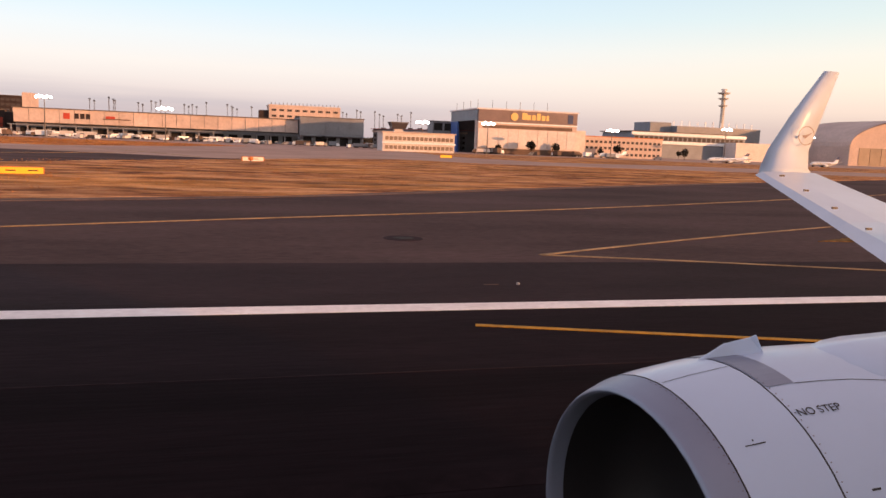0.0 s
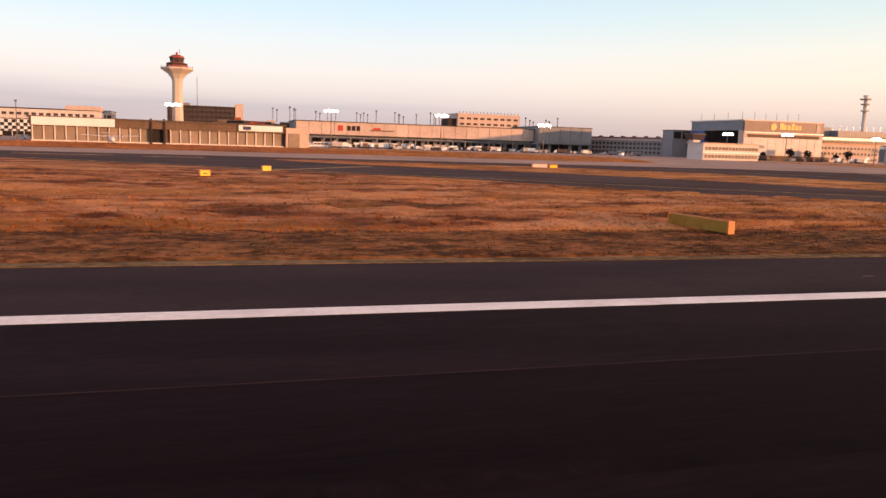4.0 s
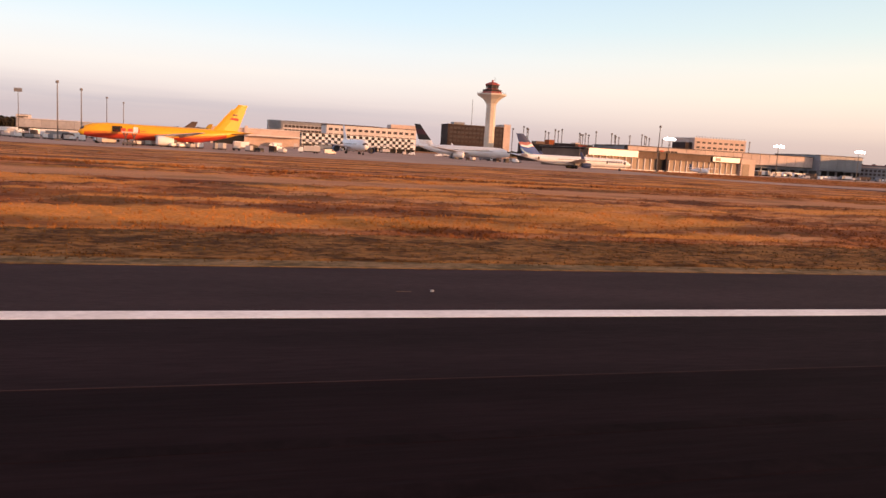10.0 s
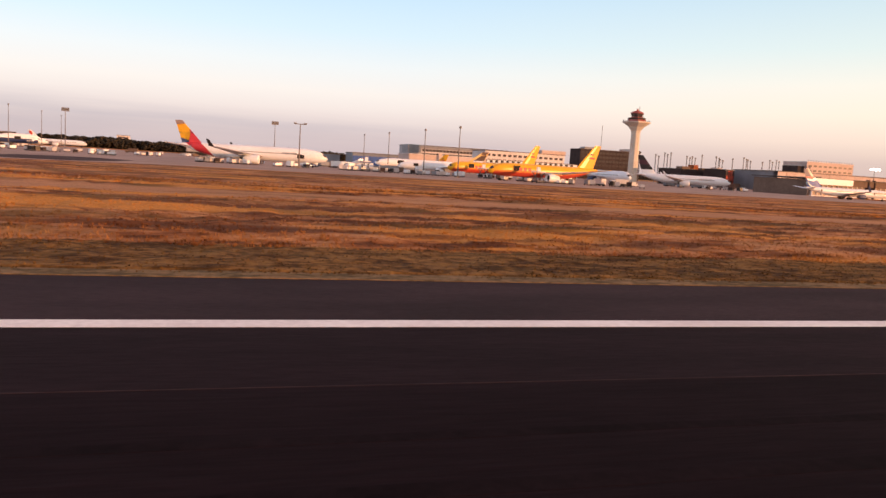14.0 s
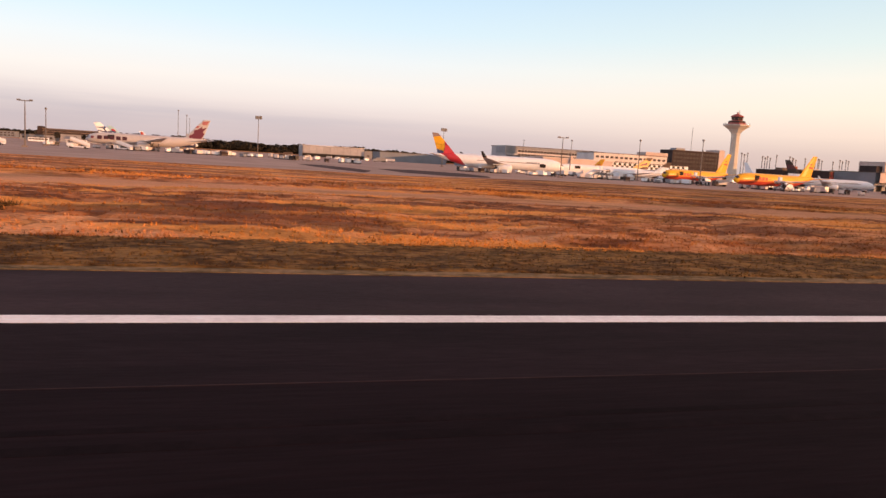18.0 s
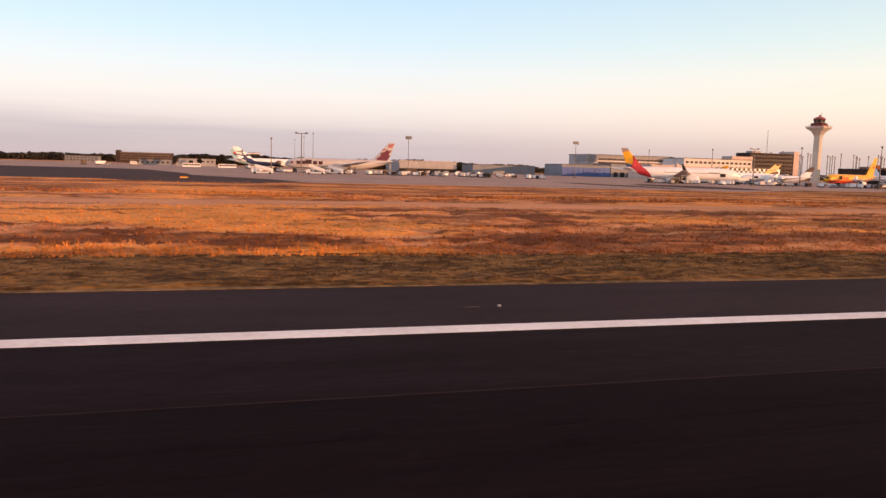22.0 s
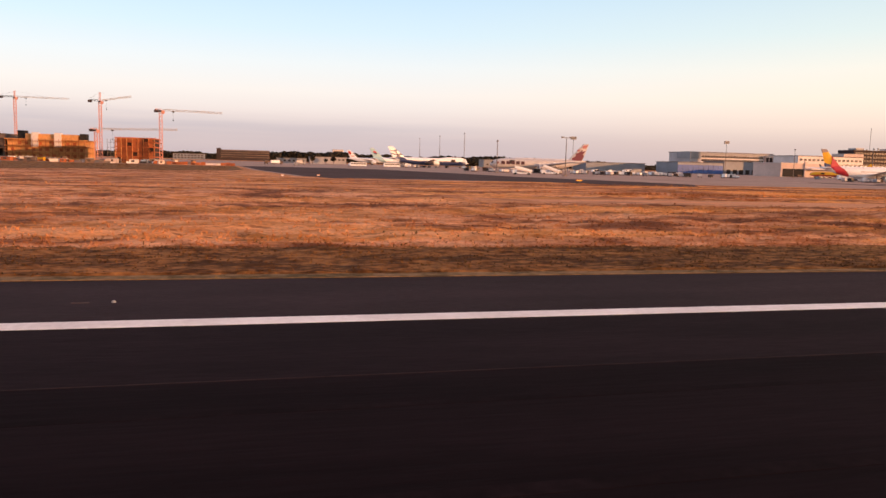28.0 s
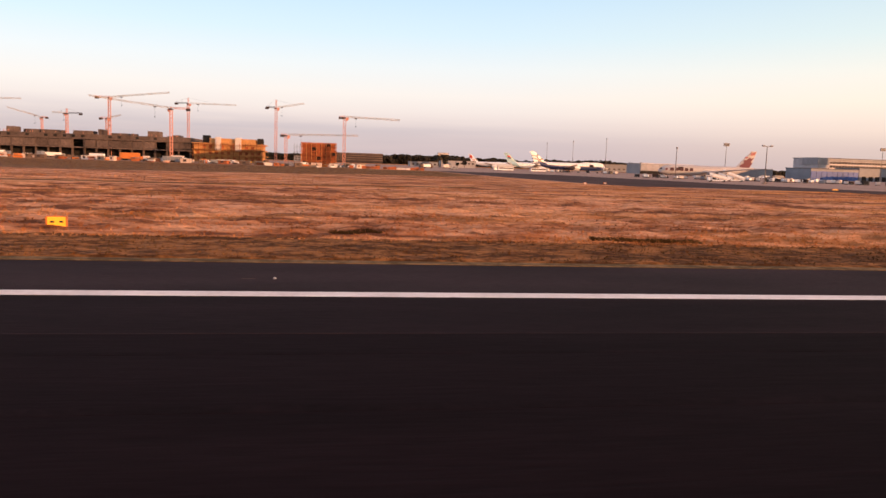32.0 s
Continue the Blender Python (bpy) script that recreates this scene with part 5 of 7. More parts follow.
def airliner(nose, tail, label, deep=False, R=2.6, span=58, body=WHITE, belly=None, fin=(WHITE,), engine=WHITE, engines=1, fin_h=None, clearance=2.3, winglet=None, stripe=None, cargo=False, marks=None, hump=False, chord=(0.16, 0.06), swoosh=None, emblem=(), shift=0.0):
    """Nose and fin-top places in plan give the heading; the body is drawn with the nose ahead on +x."""
    v = Vector(nose[:2]) - Vector(tail[:2])
    L = v.length / 0.99
    t = thing("airliner", nose[0] - v.normalized().x * L, nose[1] - v.normalized().y * L, turn=math.degrees(math.atan2(v.y, v.x)), label=label, category="airplane", group="parked airliners")
    zc = R + clearance
    part("fuselage", loft(B(), hull(L, R, zc, 0, 342, n=20)), body, t, smooth=True)
    if belly:
        part("belly_band", loft(B(), hull(L, R, zc, 172 if deep else 200, 368 if deep else 340, 1.012, 0.12, 0.97, 14), closed=False), belly, t, smooth=True)
    if stripe:
        part("flank_stripe", loft(B(), hull(L, R, zc, 186, 202, 1.014, 0.12, 0.97, 4), closed=False), stripe, t)
        part("flank_stripe", loft(B(), hull(L, R, zc, -22, -6, 1.014, 0.12, 0.97, 4), closed=False), stripe, t)
    part("cockpit_glass", loft(B(), hull(L, R, zc, 28, 152, 1.015, 0.965, 0.992, 14), closed=False), GLASS, t)
    if hump:
        rings = []
        for s, k in ((0.6, 0.05), (0.66, 0.5), (0.72, 0.72), (0.9, 0.72), (0.95, 0.5), (0.985, 0.1)):
            rings.append([(s * L, math.cos(a) * R * 0.8 * k, zc + R * 0.62 + math.sin(a) * R * 0.95 * k) for a in np.linspace(0, 2 * math.pi, 14, endpoint=False)])
        part("upper_deck", loft(B(), rings), body, t, smooth=True)
    if not cargo:
        wm = mesh_of("window_band", box(B(), 0, L * 0.5, -0.02, 0.02, 0, 0.32), GREY)
        for side in (-1, 1):
            share("window_band", wm, t, (L * 0.33, side * R * 1.0, zc + 0.25))
    h = fin_h or R * 3.6
    c0, c1 = L * chord[0], L * chord[1]
    z0, z1 = zc + R * 0.75, zc + R * 0.75 + h
    nb = len(fin)
    for i, m in enumerate(fin):
        a, b = i / nb, (i + 1) / nb
        lead = lambda k: c0 + L * 0.045 - (c0 + L * 0.045 - L * 0.04) * k
        at = lambda k, part_of=1.0: ((lead(k), lead(k) - (c0 + (c1 - c0) * k) * part_of), 0, z0 + h * k, "y")
        part("tail_fin", foil(at(a), at(b), 0.1), m, t)
    for m, outline in emblem:
        bm = B()
        place = lambda c, k, w: (lead(k) - (c0 + (c1 - c0) * k) * c, w * (0.072 * (c0 + (c1 - c0) * k) + 0.04), z0 + h * k)
        loft(bm, [[place(c, k, w) for c, k in outline] for w in (-1, 1)])
        part("fin_emblem", bm, m, t, "painted emblem across the fin")
    if swoosh:
        radius = lambda q: np.interp(q, [p[0] for p in STATIONS], [p[1] for p in STATIONS])
        drop = lambda q: np.interp(q, [p[0] for p in STATIONS], [p[2] for p in STATIONS])
        rings = []
        for q in np.linspace(0.05, 0.16, 6):
            ring = []
            for ang in np.radians(np.linspace(0, 342, 20)):
                u = q + (1 - math.sin(ang)) * shift
                ring.append((u * L, math.cos(ang) * R * radius(u) * 1.014, zc + drop(u) * R + math.sin(ang) * R * radius(u) * 1.014))
            rings.append(ring)
        part("tail_band", loft(B(), rings, caps=False), swoosh, t, smooth=True)
    for side in (-1, 1):
        hs = span * 0.5
        xr, dz = L * 0.585, R * 0.45
        tipx = xr - hs * 0.56
        part("wing", foil(((xr, xr - L * 0.17), side * R * 0.7, zc - dz, "z"), ((tipx, tipx - L * 0.032), side * hs, zc - dz + hs * 0.1, "z"), 0.11), AIRGREY, t)
        if winglet:
            part("winglet", foil(((tipx, tipx - L * 0.032), side * hs, zc - dz + hs * 0.1, "y"), ((tipx - 2.2, tipx - 3.2), side * (hs + 0.8), zc - dz + hs * 0.1 + 2.8, "y"), 0.1), winglet, t)
        xs = L * 0.1
        part("tailplane", foil(((xs, xs - L * 0.085), side * R * 0.35, zc + R * 0.45, "z"), ((xs - hs * 0.24, xs - hs * 0.24 - L * 0.03), side * hs * 0.36, zc + R * 0.45 + 0.9, "z"), 0.1), body, t)
        spots = (0.33,) if engines == 1 else (0.36, 0.66)
        for f in spots:
            y = side * hs * f
            xe = xr - abs(y) * 0.56
            er = R * (0.6 if engines == 1 else 0.45)
            nacelle(t, xe - er * 1.4, y, zc - dz + abs(y) * 0.1 - er * 1.25, er, er * 3.6, engine)
            part("pylon", box(B(), xe - er * 2.5, xe + er * 0.4, y - 0.2, y + 0.2, zc - dz + abs(y) * 0.1 - er * 0.4, zc - dz + abs(y) * 0.1), body, t)
        gm = part("main_gear", rod(B(), (L * 0.47, side * R * 1.3, 0.6), (L * 0.47, side * R * 1.0, zc - R * 0.5), 0.25), STEEL, t)
        for dx in (-0.8, 0.8):
            part("wheel", rod(B(), (L * 0.47 + dx, side * R * 1.3 - 0.45, 0.62), (L * 0.47 + dx, side * R * 1.3 + 0.45, 0.62), 0.62, n=12), TYRE, gm)
    ng = part("nose_gear", rod(B(), (L * 0.9, 0, 0.5), (L * 0.9, 0, zc - R * 0.8), 0.2), STEEL, t)
    part("wheel", rod(B(), (L * 0.9, -0.45, 0.5), (L * 0.9, 0.45, 0.5), 0.5, n=12), TYRE, ng)
    for m, s0, s1, q0, q1 in marks or ():
        for side in (-1, 1):
            part("flank_mark", box(B(), s0 * L, s1 * L, side * R * 1.0 - 0.06, side * R * 1.0 + 0.06, zc + q0 * R, zc + q1 * R), m, t)
    if cargo:
        for side in (-1, 1):
            # dark plates on the flanks paint the shade inside the doorway
            part("cargo_door", box(B(), 0.76 * L, 0.815 * L, side * R * 0.98 - 0.1, side * R * 0.98 + 0.1, zc - 0.1 * R, zc + 0.62 * R), DARKORSHADE, t, "open cargo doorway, its inner shade a dark plate")
    return t


def letters(s0, s1, n, m, q0=0.05, q1=0.4):
    w = (s1 - s0) / n
    return [(m, s0 + i * w, s0 + (i + 0.72) * w, q0, q1) for i in range(n)]


def parked_aircraft():
    airliner((-293, 315.5), (-350, 313), "white narrow-body airliner with a blue, red and navy tail", R=2.0, span=38, fin=(BLUE, BLUE, PALEMAROON, NAVY, NAVY), fin_h=9.0, clearance=1.5, winglet=NAVY, engine=NAVY, marks=letters(0.775, 0.9, 6, NAVY, 0.0, 0.42) + [(DARKORSHADE, 0.755, 0.768, -0.2, 0.4), (DARKORSHADE, 0.915, 0.928, -0.2, 0.4), (DARKORSHADE, 0.16, 0.172, -0.1, 0.4)],
             emblem=((WHITE, ((0.05, 0.56), (0.5, 0.44), (0.95, 0.48), (0.95, 0.4), (0.5, 0.34), (0.05, 0.44))), (SKYBLUE, ((0.4, 0.0), (0.8, 0.12), (1.0, 0.3), (1.0, 0.22), (0.85, 0.05), (0.6, 0.0)))))
    airliner((-312, 422), (-362, 451), "white wide-body airliner with a dark purple tail", R=2.9, span=58, fin=(WHITE, BLACK, DEEPMAROON, BLACK), fin_h=12.3, engine=WHITE, winglet=WHITE, marks=letters(0.66, 0.8, 7, AIRGREY))
    airliner((-404, 388), (-409, 435), "white twin-jet airliner taxiing towards the runway", R=2.9, span=60, fin=(WHITE, WHITE), fin_h=8.5, engine=NAVY, clearance=2.0)
    mark = ((REDPAINT, ((0.3, 0.45), (0.8, 0.42), (0.75, 0.5), (0.32, 0.53))), (BROWN, ((0.25, 0.6), (0.55, 0.59), (0.55, 0.64), (0.25, 0.65))))
    red = dict(body=YELLOW, belly=REDPAINT, fin=(YELLOW, YELLOW), engine=WHITE, cargo=True, clearance=2.0, chord=(0.165, 0.06), emblem=mark)
    airliner((-523, 294), (-467, 308.5), "bright yellow freighter with a red belly and marks", R=2.75, span=45, fin_h=10.6, stripe=ORANGE, marks=letters(0.66, 0.78, 3, REDPAINT, -0.1, 0.38) + [(REDPAINT, 0.625, 0.655, 0.05, 0.12), (REDPAINT, 0.785, 0.81, 0.05, 0.12)], **red)
    airliner((-523, 353), (-469, 372), "bright yellow freighter with an open cargo door", R=2.7, span=45, fin_h=11.1, stripe=ORANGE, marks=letters(0.64, 0.76, 3, REDPAINT, -0.1, 0.38), **red)
    airliner((-520, 520), (-482, 497), "smaller yellow freighter on a far stand", R=1.9, span=34, fin_h=7.4, **{**red, "clearance": 1.6})
    airliner((-540, 452), (-468, 457), "white freighter with a dark golden patterned tail", R=2.5, span=47, fin=(GOLD, GOLD), fin_h=8, belly=None, cargo=True,
             emblem=((BROWN, ((0.0, 1.0), (0.9, 1.0), (0.8, 0.72), (0.2, 0.8))), (MAROON, ((0.2, 0.3), (0.8, 0.35), (0.7, 0.6), (0.4, 0.5))), (BROWN, ((0.4, 0.0), (1.0, 0.0), (1.0, 0.25), (0.6, 0.18)))))
    airliner((-535, 412), (-488, 402), "white freighter parked between yellow ones", R=2.1, span=38, fin=(WHITE, BROWN), fin_h=6.2, clearance=1.7, cargo=True)
    airliner((-581.5, 349), (-647, 359), "white wide-body airliner with a red and yellow tail", R=3.25, span=62, body=WHITE, fin=(YELLOW, YELLOW), swoosh=CRIMSON, shift=0.045, chord=(0.13, 0.045), fin_h=10.0, winglet=BLACK, engine=WHITE, marks=letters(0.7, 0.8, 6, GREY, 0.1, 0.3) + [(DARKORSHADE, 0.8, 0.845, -0.4, 0.1)], clearance=2.0,
             emblem=((TAUPE, ((0.0, 1.0), (1.0, 1.0), (1.0, 0.8), (0.0, 0.86))), (CRIMSON, ((0.0, 0.62), (0.0, 0.0), (0.66, 0.0), (0.6, 0.12), (0.3, 0.38))), (NAVY, ((0.66, 0.0), (1.0, 0.0), (1.0, 0.24), (0.62, 0.14)))))
    airliner((-815, 440), (-754, 436.5), "light grey wide-body freighter with a maroon emblem on its tail", R=3.05, span=62, body=AIRGREY, fin=(AIRGREY, AIRGREY), fin_h=10.6, engine=AIRGREY, cargo=True, clearance=2.3, marks=letters(0.66, 0.91, 5, DEEPMAROON, -0.2, 0.42) + [(MAROON, 0.925, 0.945, -0.1, 0.3)],
             emblem=((MAROON, ((0.3, 0.02), (0.92, 0.04), (0.98, 0.3), (0.8, 0.4), (0.95, 0.62), (0.62, 0.55), (0.5, 0.68), (0.34, 0.5), (0.12, 0.46), (0.3, 0.3), (0.16, 0.16))), (PALEMAROON, ((0.1, 0.92), (0.9, 0.96), (0.85, 0.76), (0.5, 0.74), (0.3, 0.8))), (PALEMAROON, ((0.0, 0.7), (0.3, 0.66), (0.24, 0.56), (0.0, 0.6)))))
    airliner((-765, 663), (-839.5, 644), "white and blue four-engined jumbo freighter", deep=True, R=3.2, span=62, body=WHITE, belly=NAVY, fin=(WHITE, WHITE), swoosh=NAVY, shift=0.05, fin_h=9.6, engines=2, cargo=True, hump=True, clearance=2.2,
             emblem=((NAVY, ((0.02, 0.78), (0.3, 0.62), (0.95, 0.66), (0.92, 0.6), (0.3, 0.54), (0.02, 0.66))), (NAVY, ((0.0, 0.42), (0.4, 0.3), (1.0, 0.42), (1.0, 0.34), (0.4, 0.2), (0.0, 0.28))), (NAVY, ((0.3, 0.0), (0.7, 0.0), (0.5, 0.24), (0.38, 0.7), (0.3, 0.7), (0.38, 0.24)))))
    airliner((-776, 742), (-842, 731.5), "white airliner with a pale blue tail and round emblem", R=2.9, span=58, fin=(SKYBLUE, SKYBLUE), swoosh=SKYBLUE, shift=0.04, fin_h=9.6, clearance=2.2,
             emblem=((CRIMSON, ((0.3, 0.5), (0.22, 0.62), (0.36, 0.74), (0.6, 0.72), (0.72, 0.6))), (NAVY, ((0.3, 0.49), (0.72, 0.59), (0.7, 0.46), (0.55, 0.38), (0.38, 0.4)))))
    airliner((-776, 936), (-837, 948), "white airliner with a red spot on its tail", R=2.9, span=58, fin=(WHITE, WHITE), fin_h=9.6, clearance=2.2,
             emblem=((REDPAINT, ((0.2, 0.85), (0.7, 0.9), (0.95, 0.6), (0.7, 0.42), (0.4, 0.6))), (ORANGE, ((0.0, 0.35), (0.5, 0.2), (0.9, 0.3), (0.5, 0.3)))))
    for x, y, a, l in ((223, 428, 12, 22), (285, 400, -8, 26), (330, 372, -12, 17)):
        d = Vector((math.cos(radians(a)), math.sin(radians(a)))) * l / 2
        airliner((x - d.x, y - d.y), (x + d.x, y + d.y), "small white business jet on the grass-edged apron", R=1.15, span=l * 0.9, fin=(WHITE, NAVY), fin_h=3.4, clearance=0.9)
    propeller_plane(-242, 336)


def propeller_plane(x, y):
    t = thing("propeller_plane", x, y, turn=-78, label="small white high-wing propeller plane before the hangar", category="airplane")
    rings = [[(s, math.cos(a) * r, z + math.sin(a) * r) for a in np.linspace(0, 2 * math.pi, 12, endpoint=False)] for s, r, z in ((-7, 0.25, 2.4), (-3, 0.8, 2.1), (1, 1.15, 2.0), (4, 1.1, 1.9), (5.6, 0.7, 1.8), (6.2, 0.2, 1.75))]
    part("fuselage", loft(B(), rings), WHITE, t, smooth=True)
    for side in (-1, 1):
        part("wing", foil(((2.2, -0.3), side * 0.4, 3.2, "z"), ((1.7, 0.2), side * 11, 3.6, "z"), 0.12), WHITE, t)
        part("engine", rod(B(), (1.0, side * 3.4, 3.1), (3.6, side * 3.4, 3.0), 0.5, 0.35, 10), WHITE, t)
        part("propeller", box(B(), 3.6, 3.75, side * 3.4 - 0.12, side * 3.4 + 0.12, 1.8, 4.2), BLACK, t)
        part("tailplane", foil(((-6, -7.2), 0, 4.6, "z"), ((-6.3, -7.1), side * 3, 4.6, "z"), 0.1), WHITE, t)
        part("wheel", rod(B(), (0, side * 1.3 - 0.15, 0.4), (0, side * 1.3 + 0.15, 0.4), 0.4), TYRE, t)
        part("strut", rod(B(), (0, side * 1.3, 0.4), (0.5, side * 0.7, 1.6), 0.12), STEEL, t)
    part("tail_fin", foil(((-5, -7.2), 0, 2.4, "y"), ((-6.2, -7.3), 0, 5.4, "y"), 0.1), NAVY, t)
    part("nose_wheel", rod(B(), (4.6, -0.12, 0.35), (4.6, 0.12, 0.35), 0.35), TYRE, t)
    part("nose_strut", rod(B(), (4.6, 0, 0.35), (4.6, 0, 1.3), 0.1), STEEL, t)


# ---------------------------------------------------------------- ground vehicles and loads
def wheels(t, spots, r):
    me = mesh_of("wheel", rod(B(), (0, -0.14, r), (0, 0.14, r), r, n=10), TYRE)
    for x, y in spots:
        share("wheel", me, t, (x, y, 0))


def van(x, y, turn, mat=WHITE, L=5.2, label="white service van on the apron"):
    t = thing("service_van", x, y, turn=turn, label=label, category="van", group="ground vehicles")
    part("body", loft(B(), [[(px, yy, pz) for px, pz in ((-L / 2, 0.35), (L / 2, 0.35), (L / 2, 1.0), (L / 2 - 0.9, 1.25), (L / 2 - 1.5, 2.15), (-L / 2, 2.2))] for yy in (-0.95, 0.95)]), mat, t)
    part("side_glass", box(B(), L / 2 - 2.3, L / 2 - 1.35, -0.97, 0.97, 1.3, 1.95), GLASS, t)
    wheels(t, [(a * L * 0.32, b * 0.85) for a in (-1, 1) for b in (-1, 1)], 0.34)
    return t


def truck(x, y, turn, box_mat=WHITE, cab_mat=WHITE, L=9.0, H=3.4, label="white box truck on the apron"):
    t = thing("apron_truck", x, y, turn=turn, label=label, category="truck", group="ground vehicles")
    part("load_box", box(B(), -L / 2, L / 2 - 2.4, -1.2, 1.2, 0.95, H), box_mat, t)
    part("cab", loft(B(), [[(px, yy, pz) for px, pz in ((L / 2 - 2.2, 0.6), (L / 2, 0.6), (L / 2, 1.6), (L / 2 - 0.5, 2.5), (L / 2 - 2.2, 2.55))] for yy in (-1.15, 1.15)]), cab_mat, t)
    part("windscreen", box(B(), L / 2 - 0.55, L / 2 - 0.1, -1.0, 1.0, 1.65, 2.3), GLASS, t)
    part("chassis", box(B(), -L / 2, L / 2 - 0.2, -0.8, 0.8, 0.55, 0.95), BLACK, t)
    wheels(t, [(a, b * 1.0) for a in (-L * 0.36, -L * 0.24, L * 0.36) for b in (-1, 1)], 0.48)
    return t


def boarding_stairs(x, y, turn, H=5.2):
    t = thing("boarding_stairs", x, y, turn=turn, label="white mobile boarding stairs on a truck", category="stairs", group="ground vehicles")
    part("chassis", box(B(), -4.5, 4.2, -1.1, 1.1, 0.5, 1.0), WHITE, t)
    part("cab", box(B(), 2.6, 4.6, -1.1, 1.1, 1.0, 2.3), WHITE, t)
    part("flight", loft(B(), [[(-4.5, yy, 0.9), (-4.5, yy, 1.4), (3.2, yy, H + 0.1), (3.2, yy, H - 0.5)] for yy in (-0.95, 0.95)]), OFFWHITE, t)
    for yy in (-1.0, 1.0):
        part("side_panel", loft(B(), [[(-4.5, yy + d, 1.4), (-4.5, yy + d, 2.4), (3.2, yy + d, H + 1.2), (3.2, yy + d, H + 0.1)] for d in (-0.04, 0.04)]), WHITE, t)
    part("platform", box(B(), 3.2, 5.4, -1.1, 1.1, H - 0.4, H), OFFWHITE, t)
    part("prop", rod(B(), (4.4, 0, 1.0), (4.4, 0, H - 0.4), 0.2), STEEL, t)
    wheels(t, [(a, b) for a in (-3.2, 3.2) for b in (-1, 1)], 0.48)
    return t


def container(x, y, turn, mat, w=2.6, h=2.2):
    t = thing("cargo_container", x, y, turn=turn, label="boxy cargo container on a low dolly", category="container", group="cargo loads")
    part("load", loft(B(), [[(-w / 2, yy, 0.6), (w / 2 - 0.35, yy, 0.6), (w / 2, yy, 1.1), (w / 2, yy, h), (-w / 2, yy, h)] for yy in (-1.05, 1.05)]), mat, t)
    part("dolly", box(B(), -w / 2 - 0.2, w / 2 + 0.2, -1.1, 1.1, 0.32, 0.58), STEEL, t)
    wheels(t, [(a * w * 0.36, b * 0.9) for a in (-1, 1) for b in (-1, 1)], 0.2)
    return t


def loader(x, y, turn):
    t = thing("cargo_loader", x, y, turn=turn, label="high scissor cargo loader beside a freighter", category="loader", group="ground vehicles")
    part("platform", box(B(), -4, 4, -1.8, 1.8, 4.2, 4.7), OFFWHITE, t)
    part("base", box(B(), -4, 4, -1.6, 1.6, 0.5, 1.1), STEEL, t)
    for yy in (-1.4, 1.4):
        part("scissor_arm", rod(B(), (-3.6, yy, 1.0), (3.6, yy, 4.3), 0.18), STEEL, t)
        part("scissor_arm", rod(B(), (3.6, yy, 1.0), (-3.6, yy, 4.3), 0.18), STEEL, t)
    part("cab", box(B(), 3.2, 4.6, -1.8, -0.5, 4.7, 6.4), WHITE, t)
    wheels(t, [(a, b * 1.5) for a in (-3, 3) for b in (-1, 1)], 0.5)


def apron_bus(x, y, turn):
    t = thing("apron_bus", x, y, turn=turn, label="long white apron bus with dark windows", category="bus", group="ground vehicles")
    part("body", box(B(), -6.5, 6.5, -1.4, 1.4, 0.4, 3.0), WHITE, t)
    part("roof", box(B(), -6.3, 6.3, -1.3, 1.3, 3.0, 3.15), OFFWHITE, t)
    for yy in (-1.42, 1.42):
        for i in range(6):
            part("window", box(B(), -6.0 + i * 2.05, -4.25 + i * 2.05, yy - 0.02, yy + 0.02, 1.5, 2.6), GLASS, t)
    wheels(t, [(a, b * 1.25) for a in (-4.2, 4.2) for b in (-1, 1)], 0.5)


